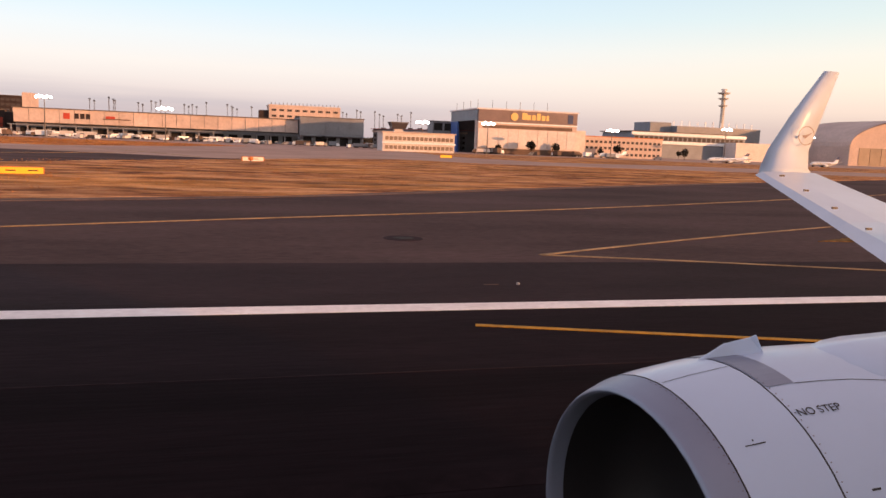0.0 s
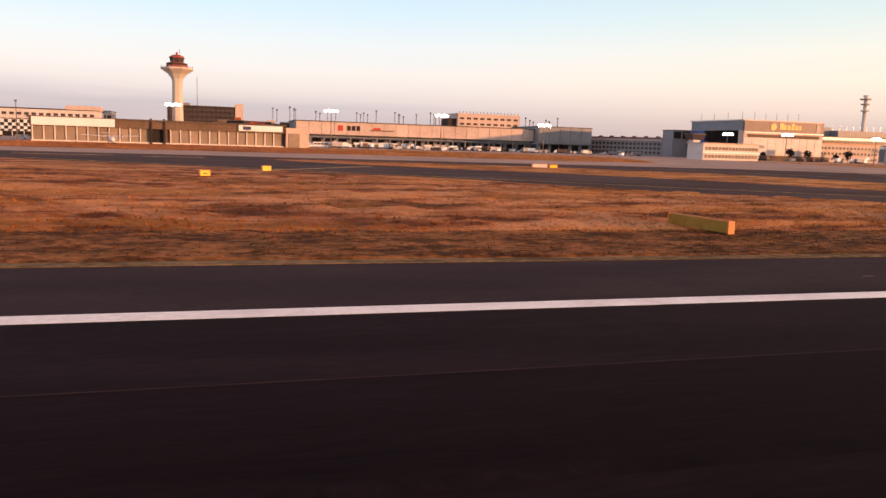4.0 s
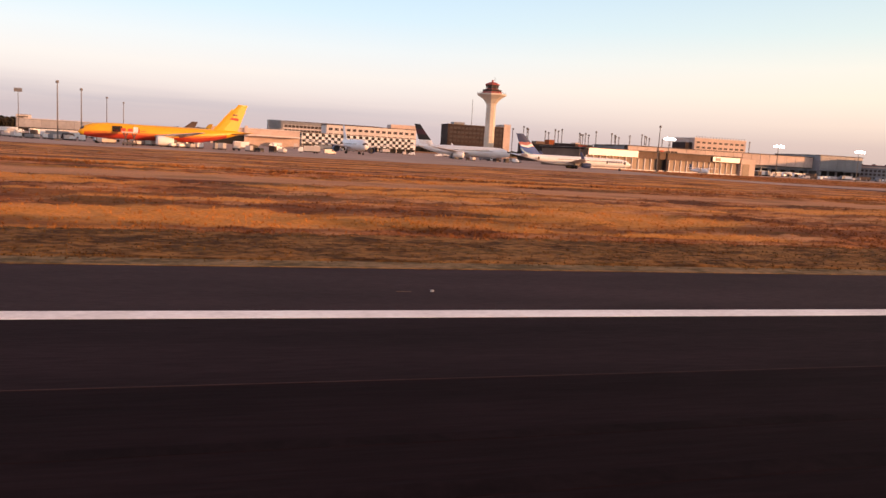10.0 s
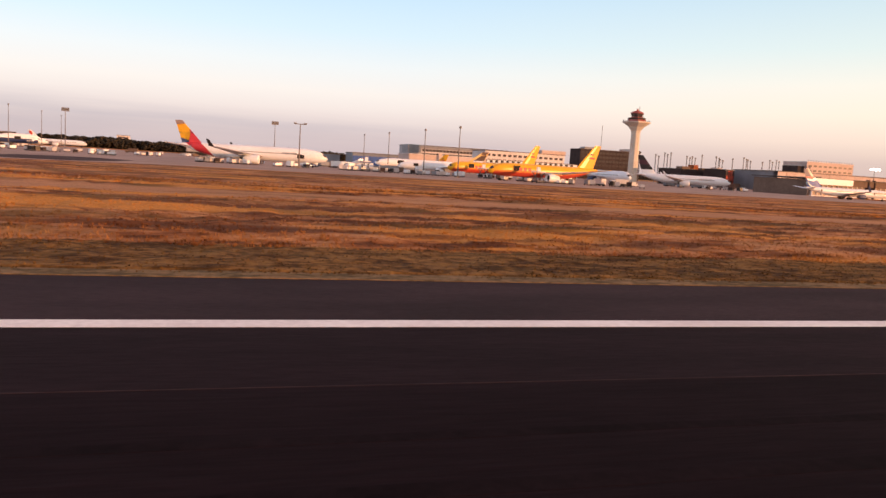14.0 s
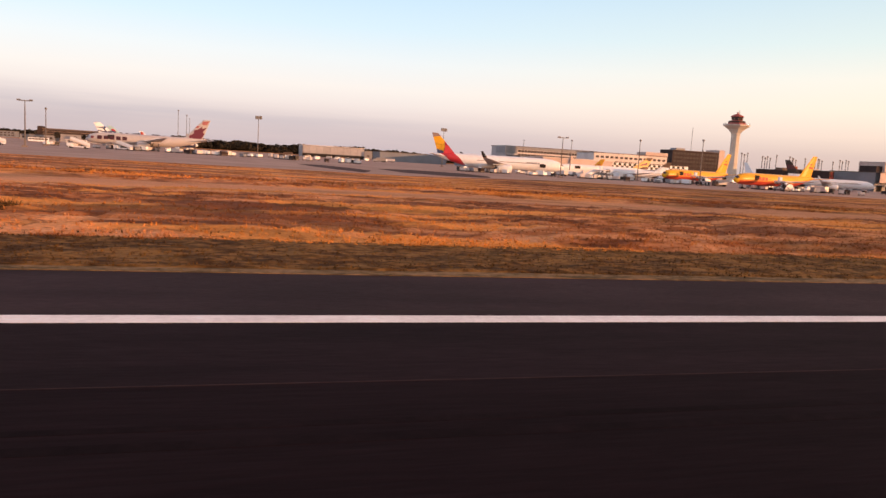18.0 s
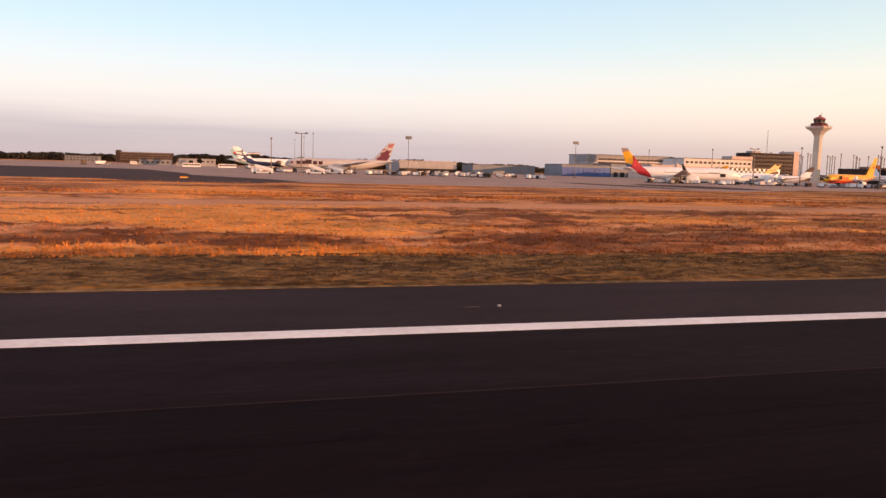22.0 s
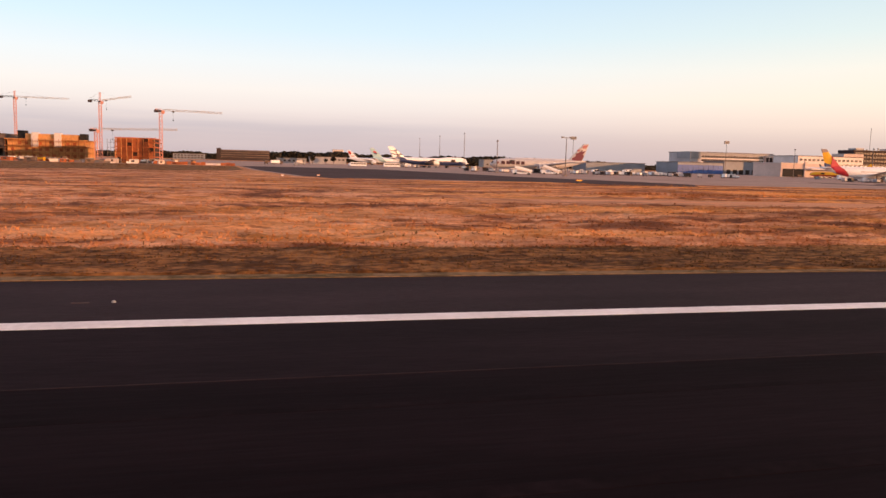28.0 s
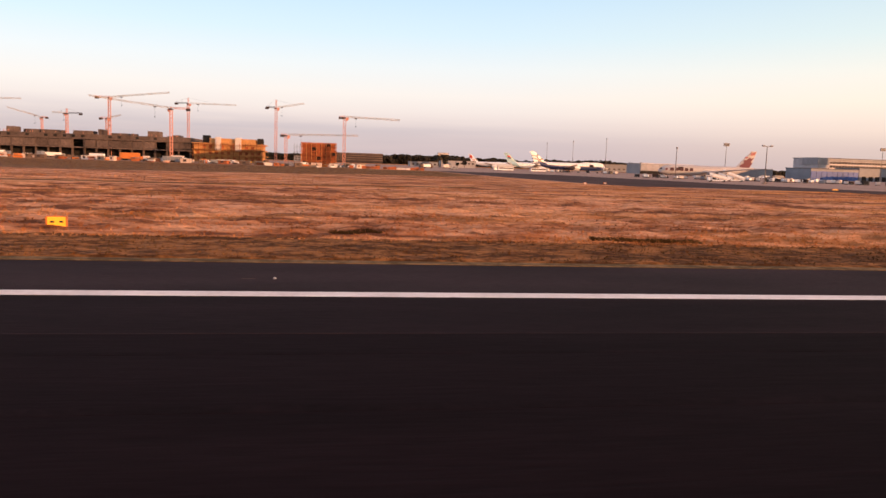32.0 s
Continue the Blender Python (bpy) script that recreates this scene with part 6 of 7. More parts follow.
def traffic():
    rng = random.Random(11)
    mats = (WHITE, WHITE, OFFWHITE, AIRGREY, GREY, BLUEGREY, BROWN)
    for x0, x1, y0, y1, n in ((-150, 60, 500, 566, 80), (-160, -60, 440, 480, 14), (60, 96, 470, 540, 8), (140, 330, 418, 440, 14), (-345, -290, 430, 470, 6), (-470, -300, 520, 600, 16), (-505, -420, 300, 345, 7), (-580, -520, 380, 470, 16), (-700, -600, 600, 700, 12), (-960, -860, 520, 640, 5), (-1160, -1000, 420, 470, 20), (-1300, -1160, 470, 520, 22)):
        for _ in range(n):
            x, y = rng.uniform(x0, x1), rng.uniform(y0, y1)
            k = rng.random()
            a = rng.choice((0, 180, 90, 20, 160)) + rng.uniform(-8, 8)
            m = rng.choice(mats)
            if k < 0.6:
                van(x, y, a, m, rng.uniform(4.2, 6))
            else:
                truck(x, y, a, m, rng.choice((WHITE, GREY, BROWN)), rng.uniform(7, 12), rng.uniform(2.9, 3.8))
    # loads round the freighters
    for cx, cy, n, sx, sy in ((-100, 500, 24, 45, 10), (-20, 505, 20, 40, 10), (-560, 345, 16, 16, 6), (-500, 300, 16, 20, 4), (-478, 296, 12, 26, 5), (-512, 336, 12, 14, 4), (-604, 338, 24, 34, 6), (-628, 352, 6, 12, 4), (-782, 415, 34, 36, 6), (-728, 418, 26, 26, 5), (-750, 400, 18, 40, 6), (-690, 392, 14, 24, 3), (-822, 428, 10, 10, 6), (-545, 330, 16, 20, 8), (-800, 626, 18, 34, 8), (-690, 470, 10, 30, 8), (-330, 400, 6, 18, 5)):
        for _ in range(n):
            container(cx + rng.uniform(-sx, sx), cy + rng.uniform(-sy, sy), rng.uniform(0, 180), rng.choice((WHITE, OFFWHITE, AIRGREY, GREY, DARKBRICK, OFFWHITE, BLACK, WHITE)), rng.uniform(1.8, 3.2), rng.uniform(1.5, 2.6))
    for x, y, a, H in ((-832, 337, 172, 3.0), (-806, 366, 168, 3.8), (-792, 402, 150, 3.4), (-570, 340, 20, 4.6), (-585, 395, 200, 4.6)):
        boarding_stairs(x, y, a, H)
    for x, y, a in ((-779, 424, 90), (-566, 338, 90), (-508, 344, 85), (-505, 284, 85), (-770, 650, 90)):
        loader(x, y, a)
    for x, y, a in ((-846, 600, 4), (-872, 606, 4), (-140, 470, 6), (-20, 520, 3)):
        apron_bus(x, y, a)
    truck(-130, 468, 4, WHITE, WHITE, 14, 3.2, "long white truck before the cargo terminal")
    truck(-1128, 455, 0, ORANGE, ORANGE, 13, 4.4, "large orange site truck")
    # site huts and barriers of the building site
    for i in range(30):
        t = thing("site_hut", -1215 + i * 7.4 + rng.uniform(-3, 3), rng.uniform(404, 440), turn=rng.uniform(-25, 25), label="small weathered site hut by the barrier fence", category="hut", group="site huts")
        w, h = rng.uniform(1.2, 2.8), rng.uniform(1.5, 2.6)
        part("wall", box(B(), -w, w, -1.2, 1.2, 0, h), rng.choice((OFFWHITE, BEIGE, BROWN, SCAFFOLD, RAWCONC)), t)
        part("roof", box(B(), -w - 0.1, w + 0.1, -1.3, 1.3, h, h + 0.15), GREY, t)
        part("window", box(B(), -w * 0.5, w * 0.2, -1.24, -1.2, 0.7, h - 0.4), GLASS, t)
    for i in range(70):
        t = thing("material_stack", -1300 + i * 4.6 + rng.uniform(-3, 3), rng.uniform(402, 470), turn=rng.uniform(0, 180), label="untidy stack of building materials on site ground", category="building material", group="site stacks")
        z = 0.0
        for k in range(rng.choice((1, 2, 3))):
            w, d, h = rng.uniform(0.8, 2.6), rng.uniform(0.5, 1.2), rng.uniform(0.4, 1.0)
            part("pallet_load", box(B(), -w, w, -d, d, z, z + h), rng.choice((SCAFFOLD, RAWCONC, OFFWHITE, BROWN, CRANERED, ORANGE, BEIGE)), t)
            z += h
    f = thing("barrier_fence", -1004, 427, label="low red and white site barrier fence", category="fence")
    pm = [mesh_of("barrier", box(B(), -1.2, 1.2, -0.2, 0.2, 0, 1.0 + 0.3 * k), m) for k, m in enumerate((OFFWHITE, SCAFFOLD, SCAFFOLD))]
    x = 0.0
    while x < 40:
        share("barrier", pm[rng.randrange(3)], f, (x, -0.16 * x + rng.uniform(-1.5, 1.5), 0), rng.uniform(-0.4, 0.4))
        x += rng.choice((1.6, 2.5, 2.6, 4.0))
    for i in range(44):
        k = thing("site_skip", -1300 + i * 7.0 + rng.uniform(-4, 4), rng.uniform(402, 455), turn=rng.uniform(-40, 40), label="open steel skip or bin among building materials", category="skip", group="site skips")
        w, h = rng.uniform(0.7, 2.2), rng.uniform(0.9, 2.0)
        m = rng.choice((ORANGE, OFFWHITE, WHITE, SCAFFOLD, YELLOW, BEIGE))
        part("body", loft(B(), [[(-w, yy * 0.8, 0.15), (w, yy * 0.8, 0.15), (w * 1.3, yy, h), (-w * 1.3, yy, h)] for yy in (-0.9, 0.9)]), m, k)
        part("rim", box(B(), -w * 1.34, w * 1.34, -0.95, 0.95, h, h + 0.1), STEEL, k)
        part("skid", box(B(), -w * 0.8, w * 0.8, -0.5, 0.5, 0, 0.15), STEEL, k)


# ---------------------------------------------------------------- airfield signs and lamps
def airfield_sign(x, y, turn, L=3.6, H=1.1, mat=SIGNLIT, bars=3, back=False):
    t = thing("taxiway_sign", x, y, turn=turn, label="yellow airfield guidance sign on short legs in grass", category="sign", group="airfield signs")
    part("panel", box(B(), -L / 2, L / 2, -0.12, 0.12, 0.14, 0.14 + H), mat, t)
    part("housing", box(B(), -L / 2 - 0.08, L / 2 + 0.08, 0.12, 0.3, 0.1, 0.2 + H), ORANGE, t)
    part("side_cap", box(B(), -L / 2 - 0.1, -L / 2, -0.14, 0.3, 0.1, 0.2 + H), ORANGE, t)
    part("side_cap", box(B(), L / 2, L / 2 + 0.1, -0.14, 0.3, 0.1, 0.2 + H), ORANGE, t)
    for i in (-1, 1):
        part("leg", box(B(), i * L * 0.35 - 0.06, i * L * 0.35 + 0.06, -0.06, 0.06, 0, 0.14), STEEL, t)
    for i in range(bars):
        w = L / (bars * 2.2)
        x0 = -L / 2 + (i + 0.3) * L / bars
        part("text_bar", box(B(), x0, x0 + w, -0.14, -0.12, 0.14 + H * 0.42, 0.14 + H * 0.62), BLACK, t)


def edge_lights():
    me = mesh_of("lens", rod(B(), (0, 0, 0.03), (0, 0, 0.055), 0.035, 0.025, 10), BEIGE)
    ba = mesh_of("base", rod(B(), (0, 0, 0), (0, 0, 0.06), 0.07, 0.05, 12), GREY)
    spots = (-1265, -1204, -1143, -1082, -1020.8, -960.1, -899, -838.5, -772.4, -710.5, -652, -593.3, -532.5, -467, -415, -362.4, -299, -236, -172.9, -112, -52, 8.9, 70, 131)
    for x in spots:
        t = thing("runway_edge_light", x, 23.65, 0.016, label="low white runway edge light", category="light", group="runway edge lights")
        share("base", ba, t, (0, 0, 0))
        share("lens", me, t, (0, 0, 0))
        p = thing("paint_dash", x - 0.95, 23.65, 0.016, label="short worn paint dash on dark asphalt", category="marking", group="paint dashes")
        part("dash", box(B(), -0.25, 0.25, -0.04, 0.04, 0, 0.008), PALEASPHALT, p)
    for x, y in ((7.5, 35.5), (-94.5, 34)):
        d = thing("drain_cover", x, y, 0.014, label="round dark drain cover set in the asphalt", category="drain")
        part("ring", rod(B(), (0, 0, 0), (0, 0, 0.012), 0.95, n=24), SHOULDER, d)
        part("lid", rod(B(), (0, 0, 0.012), (0, 0, 0.03), 0.5, n=20), DARKORSHADE, d)
    for x, y, a, L, H, n in ((-1034.3, 41.6, 14, 0.95, 0.55, 2), (-20.4, 82, 12, 3.8, 0.6, 2), (-96, 84.3, 37, 4.9, 0.6, 1), (67.6, 248.5, 0, 4.0, 0.8, 0), (-199.8, 88, 20, 1.0, 0.65, 1), (-192.3, 105.5, 20, 1.1, 0.65, 0), (-129.6, 152, 0, 1.7, 0.6, 0), (-858, 215, 0, 1.8, 0.25, 0)):
        airfield_sign(x, y, a, L, H, bars=n)
    for x, y in ((-938, 207), (-948, 196)):
        airfield_sign(x, y, 0, 0.6, 0.35, mat=OFFWHITE, bars=0)
    airfield_sign(-22.6, 75.6, 10, 3.2, 0.75, mat=OFFWHITE, bars=2)
    airfield_sign(-132.8, 152, 0, 3.4, 0.7, mat=OFFWHITE, bars=0)
    airfield_sign(2.5, 145, 20, 4.0, 0.7, mat=OFFWHITE, bars=1)
    airfield_sign(-171.2, 38.6, -84, 5.0, 0.62, mat=OLIVE, bars=0)
    for x, y in ((-36.7, 88), (-79, 89.5), (2, 137)):
        g = thing("guard_light", x, y, label="small orange guard light on a short post", category="light", group="guard lights")
        part("post", rod(B(), (0, 0, 0), (0, 0, 0.5), 0.08), STEEL, g)
        part("lantern", loft(B(), [[(math.cos(a) * r, math.sin(a) * r, z) for a in np.linspace(0, 2 * math.pi, 10, endpoint=False)] for r, z in ((0.15, 0.45), (0.45, 0.6), (0.45, 0.95), (0.2, 1.15))]), ORANGE, g)
    i = thing("inset_light", -97.2, 13.0, 0.024, label="flat grey inset light in the runway asphalt", category="light")
    part("ring", rod(B(), (0, 0, 0), (0, 0, 0.012), 0.17, n=18), STEEL, i)
    part("lens", rod(B(), (0, 0, 0.012), (0, 0, 0.025), 0.08, n=12), GREY, i)
    s = thing("concrete_plate", -324, 33.6, label="pale concrete plate lying in mown grass", category="plate")
    part("plate", slab(B(), [(-0.7, -1.2), (0.5, -1.4), (0.6, 1.3), (-0.5, 1.4)], 0, 0.16), OFFWHITE, s)


# ---------------------------------------------------------------- vegetation
def lattice_noise(x, y, size, seed):
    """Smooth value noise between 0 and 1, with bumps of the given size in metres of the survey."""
    table = np.random.default_rng(500 + seed).uniform(0, 1, (256, 256))
    u, v = x / size, y / size
    i, j = np.floor(u).astype(int), np.floor(v).astype(int)
    f, g = u - i, v - j
    f, g = f * f * (3 - 2 * f), g * g * (3 - 2 * g)
    at = lambda p, q: table[p % 256, q % 256]
    return (at(i, j) * (1 - f) + at(i + 1, j) * f) * (1 - g) + (at(i, j + 1) * (1 - f) + at(i + 1, j + 1) * f) * g


def hay(x, y):
    """Where the field is cut: a band along it, with uneven borders."""
    wob = 5 * (lattice_noise(x, y, 14.0, 9) - 0.5)
    return (y + wob > 82) & (y + wob < 96) & (x < -320) & (x > -930)


def growth(x):
    """How tall the field stands: trampled and low along the first stretch, fuller further on."""
    return np.interp(x, (-760, -560), (1.0, 0.85))


def sward(x, y):
    """Height of the uneven tussocky turf of the meadow."""
    broad, mid, small = lattice_noise(x, y, 9.0, 1), lattice_noise(x, y, 1.9, 2), lattice_noise(x, y, 0.75, 3)
    tuft = np.clip((0.5 * mid + 0.5 * small + 0.35 * broad - 0.52) / 0.3, 0, 1)
    rise = np.clip((y - 38.2) / 3.5, 0.1, 1)
    return 0.02 + rise * np.where(hay(x, y), 0.04 + 0.05 * small, 0.03 + 0.06 * broad + 0.2 * growth(x) * tuft * tuft * (3 - 2 * tuft))


def mown_turf(x, y):
    """Height of the short turf beside the runway."""
    return 0.04 + 0.03 * lattice_noise(x, y, 2.4, 5) + 0.09 * np.clip(lattice_noise(x, y, 0.75, 6) * 1.9 - 0.85, 0, 1)


def turf(name, x0, x1, step, rows, height, keep, mat, label):
    """An uneven sheet of grass; where keep is false it dips under the ground."""
    xs, ys = np.arange(x0, x1, step), np.array(rows)
    gx, gy = np.meshgrid(xs, ys)
    rng = np.random.default_rng(77)
    gx = gx + rng.uniform(-0.3, 0.3, gx.shape) * step
    gz = np.where(keep(gx, gy), height(gx, gy), -0.12)
    nx, ny = len(xs), len(ys)
    k = (np.arange(ny - 1)[:, None] * nx + np.arange(nx - 1)[None, :]).ravel()
    quads = np.stack([k, k + 1, k + nx + 1, k + nx], 1)
    me = bpy.data.meshes.new(name)
    me.vertices.add(nx * ny)
    me.vertices.foreach_set("co", (np.stack([gx, gy, gz], -1).reshape(-1, 3) * S).ravel())
    me.loops.add(quads.size)
    me.loops.foreach_set("vertex_index", quads.ravel())
    me.polygons.add(len(quads))
    me.polygons.foreach_set("loop_start", np.arange(0, quads.size, 4))
    me.update()
    me.materials.append(mat)
    return tagged(new(name, me), label, "grass", kind="stuff")


def blades(name, region, count, height, width, mat, label, seed, power=1.0, keep=None, tips=5, ground=None, bunch=0.0):
    """Tufts of leaning blades over x0..x1, y0..y1, all in one mesh; bunch: how strongly they gather in clumps."""
    rng = np.random.default_rng(seed)
    x0, x1, y0, y1 = region
    x = rng.uniform(x0, x1, count)
    y = y0 + (y1 - y0) * rng.uniform(0, 1, count) ** power
    thick = 0.6 * lattice_noise(x, y, 1.7, seed + 20) + 0.4 * lattice_noise(x, y, 6.0, seed + 40)
    ok = rng.uniform(0, 1, count) > bunch * (1.15 - 1.5 * (thick - 0.15))
    if keep is not None:
        ok &= keep(x, y)
    x, y, thick = x[ok], y[ok], thick[ok]
    n = len(x)
    a = rng.uniform(0, 2 * math.pi, n * tips)
    out = rng.uniform(0, 1, n * tips)
    h = np.repeat(rng.uniform(0.5, 1.1, n) * (0.6 + 0.8 * thick), tips) * rng.uniform(0.6, 1.1, n * tips) * height * np.repeat(growth(x), tips)
    bx, by = np.repeat(x, tips) + np.cos(a) * out * height * 0.35, np.repeat(y, tips) + np.sin(a) * out * height * 0.35
    lean = h * (0.15 + 0.75 * out)
    w = width * rng.uniform(0.6, 1.4, n * tips)
    base = np.stack([bx, by, (ground(bx, by) if ground else np.zeros_like(bx)) - 0.01], 1)
    side = np.stack([-np.sin(a) * w, np.cos(a) * w, np.zeros_like(bx)], 1)
    top = base + np.stack([np.cos(a) * lean, np.sin(a) * lean, h], 1)
    co = np.stack([base - side, base + side, top], 1).reshape(-1, 3) * S
    me = bpy.data.meshes.new(name)
    me.vertices.add(len(co))
    me.vertices.foreach_set("co", co.ravel())
    me.loops.add(len(co))
    me.loops.foreach_set("vertex_index", np.arange(len(co)))
    me.polygons.add(len(co) // 3)
    me.polygons.foreach_set("loop_start", np.arange(0, len(co), 3))
    me.update()
    me.materials.append(mat)
    return tagged(new(name, me), label, "grass", kind="stuff")


def patchy(seed, cut):
    rng = np.random.default_rng(seed)
    k = rng.uniform(0.02, 0.11, (7, 2)) * rng.choice((-1, 1), (7, 2))
    p = rng.uniform(0, 6.28, 7)
    return lambda x, y: sum(np.sin(a * x * 0.6 + b * 3 * y + c) for (a, b), c in zip(k, p)) > cut


def in_outline(points):
    def test(x, y):
        hit = np.zeros(x.shape, bool)
        for (ax, ay), (bx, by) in zip(points, points[1:] + points[:1]):
            if ay != by:
                hit ^= ((ay > y) != (by > y)) & (x < (bx - ax) * (y - ay) / (by - ay) + ax)
        return hit
    return test


def off_stub(x, y):
    return (np.abs(x + 761.2 - (y - 40) * 0.06) > 2.7) | (y > 51.5) | (y < 30.5)


def vegetation():
    full = lambda x, y: off_stub(x, y)
    inside = lambda x, y: full(x, y) & ((x < -250) | (y < 36 + (-x - 104) * 0.82))
    rows, y = [], 37.2
    while y < 108:
        rows.append(y)
        y += 0.36 + max(0.0, y - 46) * 0.014
    turf("meadow_turf", -1330, -113, 0.62, rows, sward, lambda x, y: inside(x, y) & (y > 37.7), GRASS, "uneven tussocky turf of dry golden grass")
    turf("mown_turf", -1330, -113, 0.4, np.arange(28.0, 38.2, 0.3), mown_turf, lambda x, y: full(x, y) & (y > np.interp(x, (-950, -900, -780, -700, -380, -320), (29.1, 28.6, 28.5, 29.7, 29.7, 29.1)) + 0.4 * (lattice_noise(x, y, 3.0, 8) - 0.5)), MOWN, "short brownish mown turf along the runway")
    blades("tall_dry_grass", (-1330, -112, 37.6, 95), 172000, 0.19, 0.022, STRAW, "tall dry straw-coloured grass", 1, 1.8, lambda x, y: inside(x, y) & ~hay(x, y), tips=8, ground=sward, bunch=0.42)
    blades("golden_tufts", (-1330, -112, 38.8, 58), 60000, 0.26, 0.022, GOLDSTRAW, "golden straw tufts at the mown edge", 12, 1.5, lambda x, y: inside(x, y) & (x > -930) & (lattice_noise(x, y, 11.0, 61) * 0.6 + lattice_noise(x, y * 2.5, 4.0, 62) * 0.4 > 0.56), tips=6, ground=sward, bunch=0.75)
    blades("field_edge_grass", (-1400, -964, 215, 396), 26000, 0.24, 0.07, ROUGH, "dry grass reaching to the building site", 14, 1.0, bunch=0.4)
    blades("standing_straw", (-900, -280, 97, 122), 40000, 0.42, 0.06, STRAW, "standing straw beyond the cut hay", 17, 1.4, bunch=0.7)
    blades("far_dry_grass", (-1400, -250, 100, 190), 60000, 0.26, 0.05, STRAW, "distant dry straw-coloured grass", 2, 1.2, lambda x, y: patchy(5, -0.9)(x, y), bunch=0.6)
    blades("dark_weeds", (-1330, -150, 38, 150), 40000, 0.2, 0.025, WEED_OR_SHADOW, "dark weedy patches in dry grass", 3, 1.5, lambda x, y: inside(x, y) & ~hay(x, y) & patchy(8, 1.5)(x, y), ground=lambda x, y: np.where(y < 106, sward(x, y), 0.0), bunch=0.5)
    blades("mown_grass", (-1330, -112, 28.9, 38.4), 95000, 0.1, 0.024, GREENISH, "short mown grass beside the runway", 4, 1.0, full, tips=4, ground=mown_turf, bunch=0.8)
    blades("mown_weeds", (-1330, -112, 29.2, 38.2), 60000, 0.1, 0.026, WEED_OR_SHADOW, "dark weeds scattered through the mown strip", 18, 1.0, full, tips=4, ground=mown_turf, bunch=0.9)
    blades("edge_grass", (-1330, -112, 28.05, 28.9), 16000, 0.1, 0.02, EDGEGREEN, "ragged green grass at the asphalt edge", 5, 1.0, full, bunch=0.6)
    # the shadow gap behind the verge, put in as a row of dark tufts
    blades("verge_weeds", (-1330, -112, 29.3, 29.9), 16000, 0.14, 0.03, WEED_OR_SHADOW, "dark ragged tufts painting the shadow gap behind the verge", 15, 1.0, lambda x, y: full(x, y) & (x > -760) & (x < -380), bunch=0.85)
    blades("border_weeds", (-1330, -112, 38.0, 38.9), 26000, 0.13, 0.022, WEED_OR_SHADOW, "dark stubble where mown and tall grass meet", 16, 1.0, full, bunch=0.75)
    blades("island_grass", (-34, 150, 50, 186), 14000, 0.3, 0.03, STRAW, "dry grass on the taxiway island", 6, 1.0, lambda x, y: (y > 62 + (x + 10) * 0.6) & (y < 130 + (x + 25) * 1.1), bunch=0.4)
    blades("island_grass_left", (-192, -74, 66, 174), 24000, 0.28, 0.03, STRAW, "dry grass on the narrow taxiway island", 8, 1.0, in_outline(ISLAND_LEFT), bunch=0.4)
    blades("strip_grass", (-300, 6, 234, 412), 40000, 0.4, 0.07, STRAW, "dry grass before the cargo apron", 9, 1.0, in_outline(STRIP_FAR), bunch=0.4)
    blades("stub_weeds", (-768, -757, 50.8, 52.4), 420, 0.6, 0.03, WEED_OR_SHADOW, "dark weeds along the access stub", 7)
    blades("stub_weeds", (-758.8, -757.4, 33, 52), 380, 0.4, 0.025, WEED_OR_SHADOW, "dark weeds beside the access stub", 10)
    for k, (x, y, w) in enumerate(((-1017, 41.5, 1.6), (-999, 39.8, 3.6), (-880, 52, 1.5), (-866, 52, 0.8))):
        blades("weed_clump", (x - w, x + w, y - 0.5, y + 0.5), int(160 * w), 0.24, 0.025, WEED_OR_SHADOW, "dark weed clump at the mown edge", 20 + k, ground=sward)
    # woodland far behind the aprons
    rng = np.random.default_rng(9)
    co, fa = [], []
    for x0, x1, y0, n, h in ((-2000, -960, 1500, 6500, 14), (-960, -300, 1290, 9500, 17), (-300, 900, 1600, 2600, 14)):
        xs = rng.uniform(x0, x1, n)
        ys = y0 + rng.uniform(0, 90, n)
        swell = lambda x: 1 + 0.1 * np.sin(x * 0.021) + 0.07 * np.sin(x * 0.07 + 1.0) + 0.05 * np.sin(x * 0.19)
        tops = h * rng.uniform(0.8, 1.02, n) * swell(xs)
        for x, y, top in zip(xs, ys, tops):
            z = top * rng.uniform(0.2, 0.92)
            r = rng.uniform(1.3, 3.4)
            b = len(co)
            for d in ((1.3, 0, 0), (-1.3, 0, 0), (0, 1, 0), (0, -1, 0), (0, 0, 0.6), (0, 0, -1.6)):
                j = rng.uniform(0.6, 1.35)
                co.append(((x + d[0] * r * j) * S, (y + d[1] * r * j) * S, max(0.0, z + d[2] * r * j * 0.8) * S))
            fa += [(b + i, b + j, b + k) for i, j, k in ((0, 2, 4), (2, 1, 4), (1, 3, 4), (3, 0, 4), (2, 0, 5), (1, 2, 5), (3, 1, 5), (0, 3, 5))]
        # the close-grown inside of the belt
        edge = np.arange(x0, x1 + 3, 3.0)
        b = len(co)
        for x, top in zip(edge, h * swell(edge) * rng.uniform(0.7, 0.86, len(edge))):
            co += [(x * S, (y0 + 20) * S, 0.0), (x * S, (y0 + 22) * S, top * S), (x * S, (y0 + 60) * S, top * S), (x * S, (y0 + 62) * S, 0.0)]
        for i in range(len(edge) - 1):
            k = b + 4 * i
            fa += [(k + p, k + p + 4, k + p + 5, k + p + 1) for p in range(3)]
    me = bpy.data.meshes.new("woodland")
    me.from_pydata(co, [], fa)
    me.materials.append(LEAF)
    tagged(new("woodland", me), "dark distant woodland along the horizon", "trees", kind="stuff")
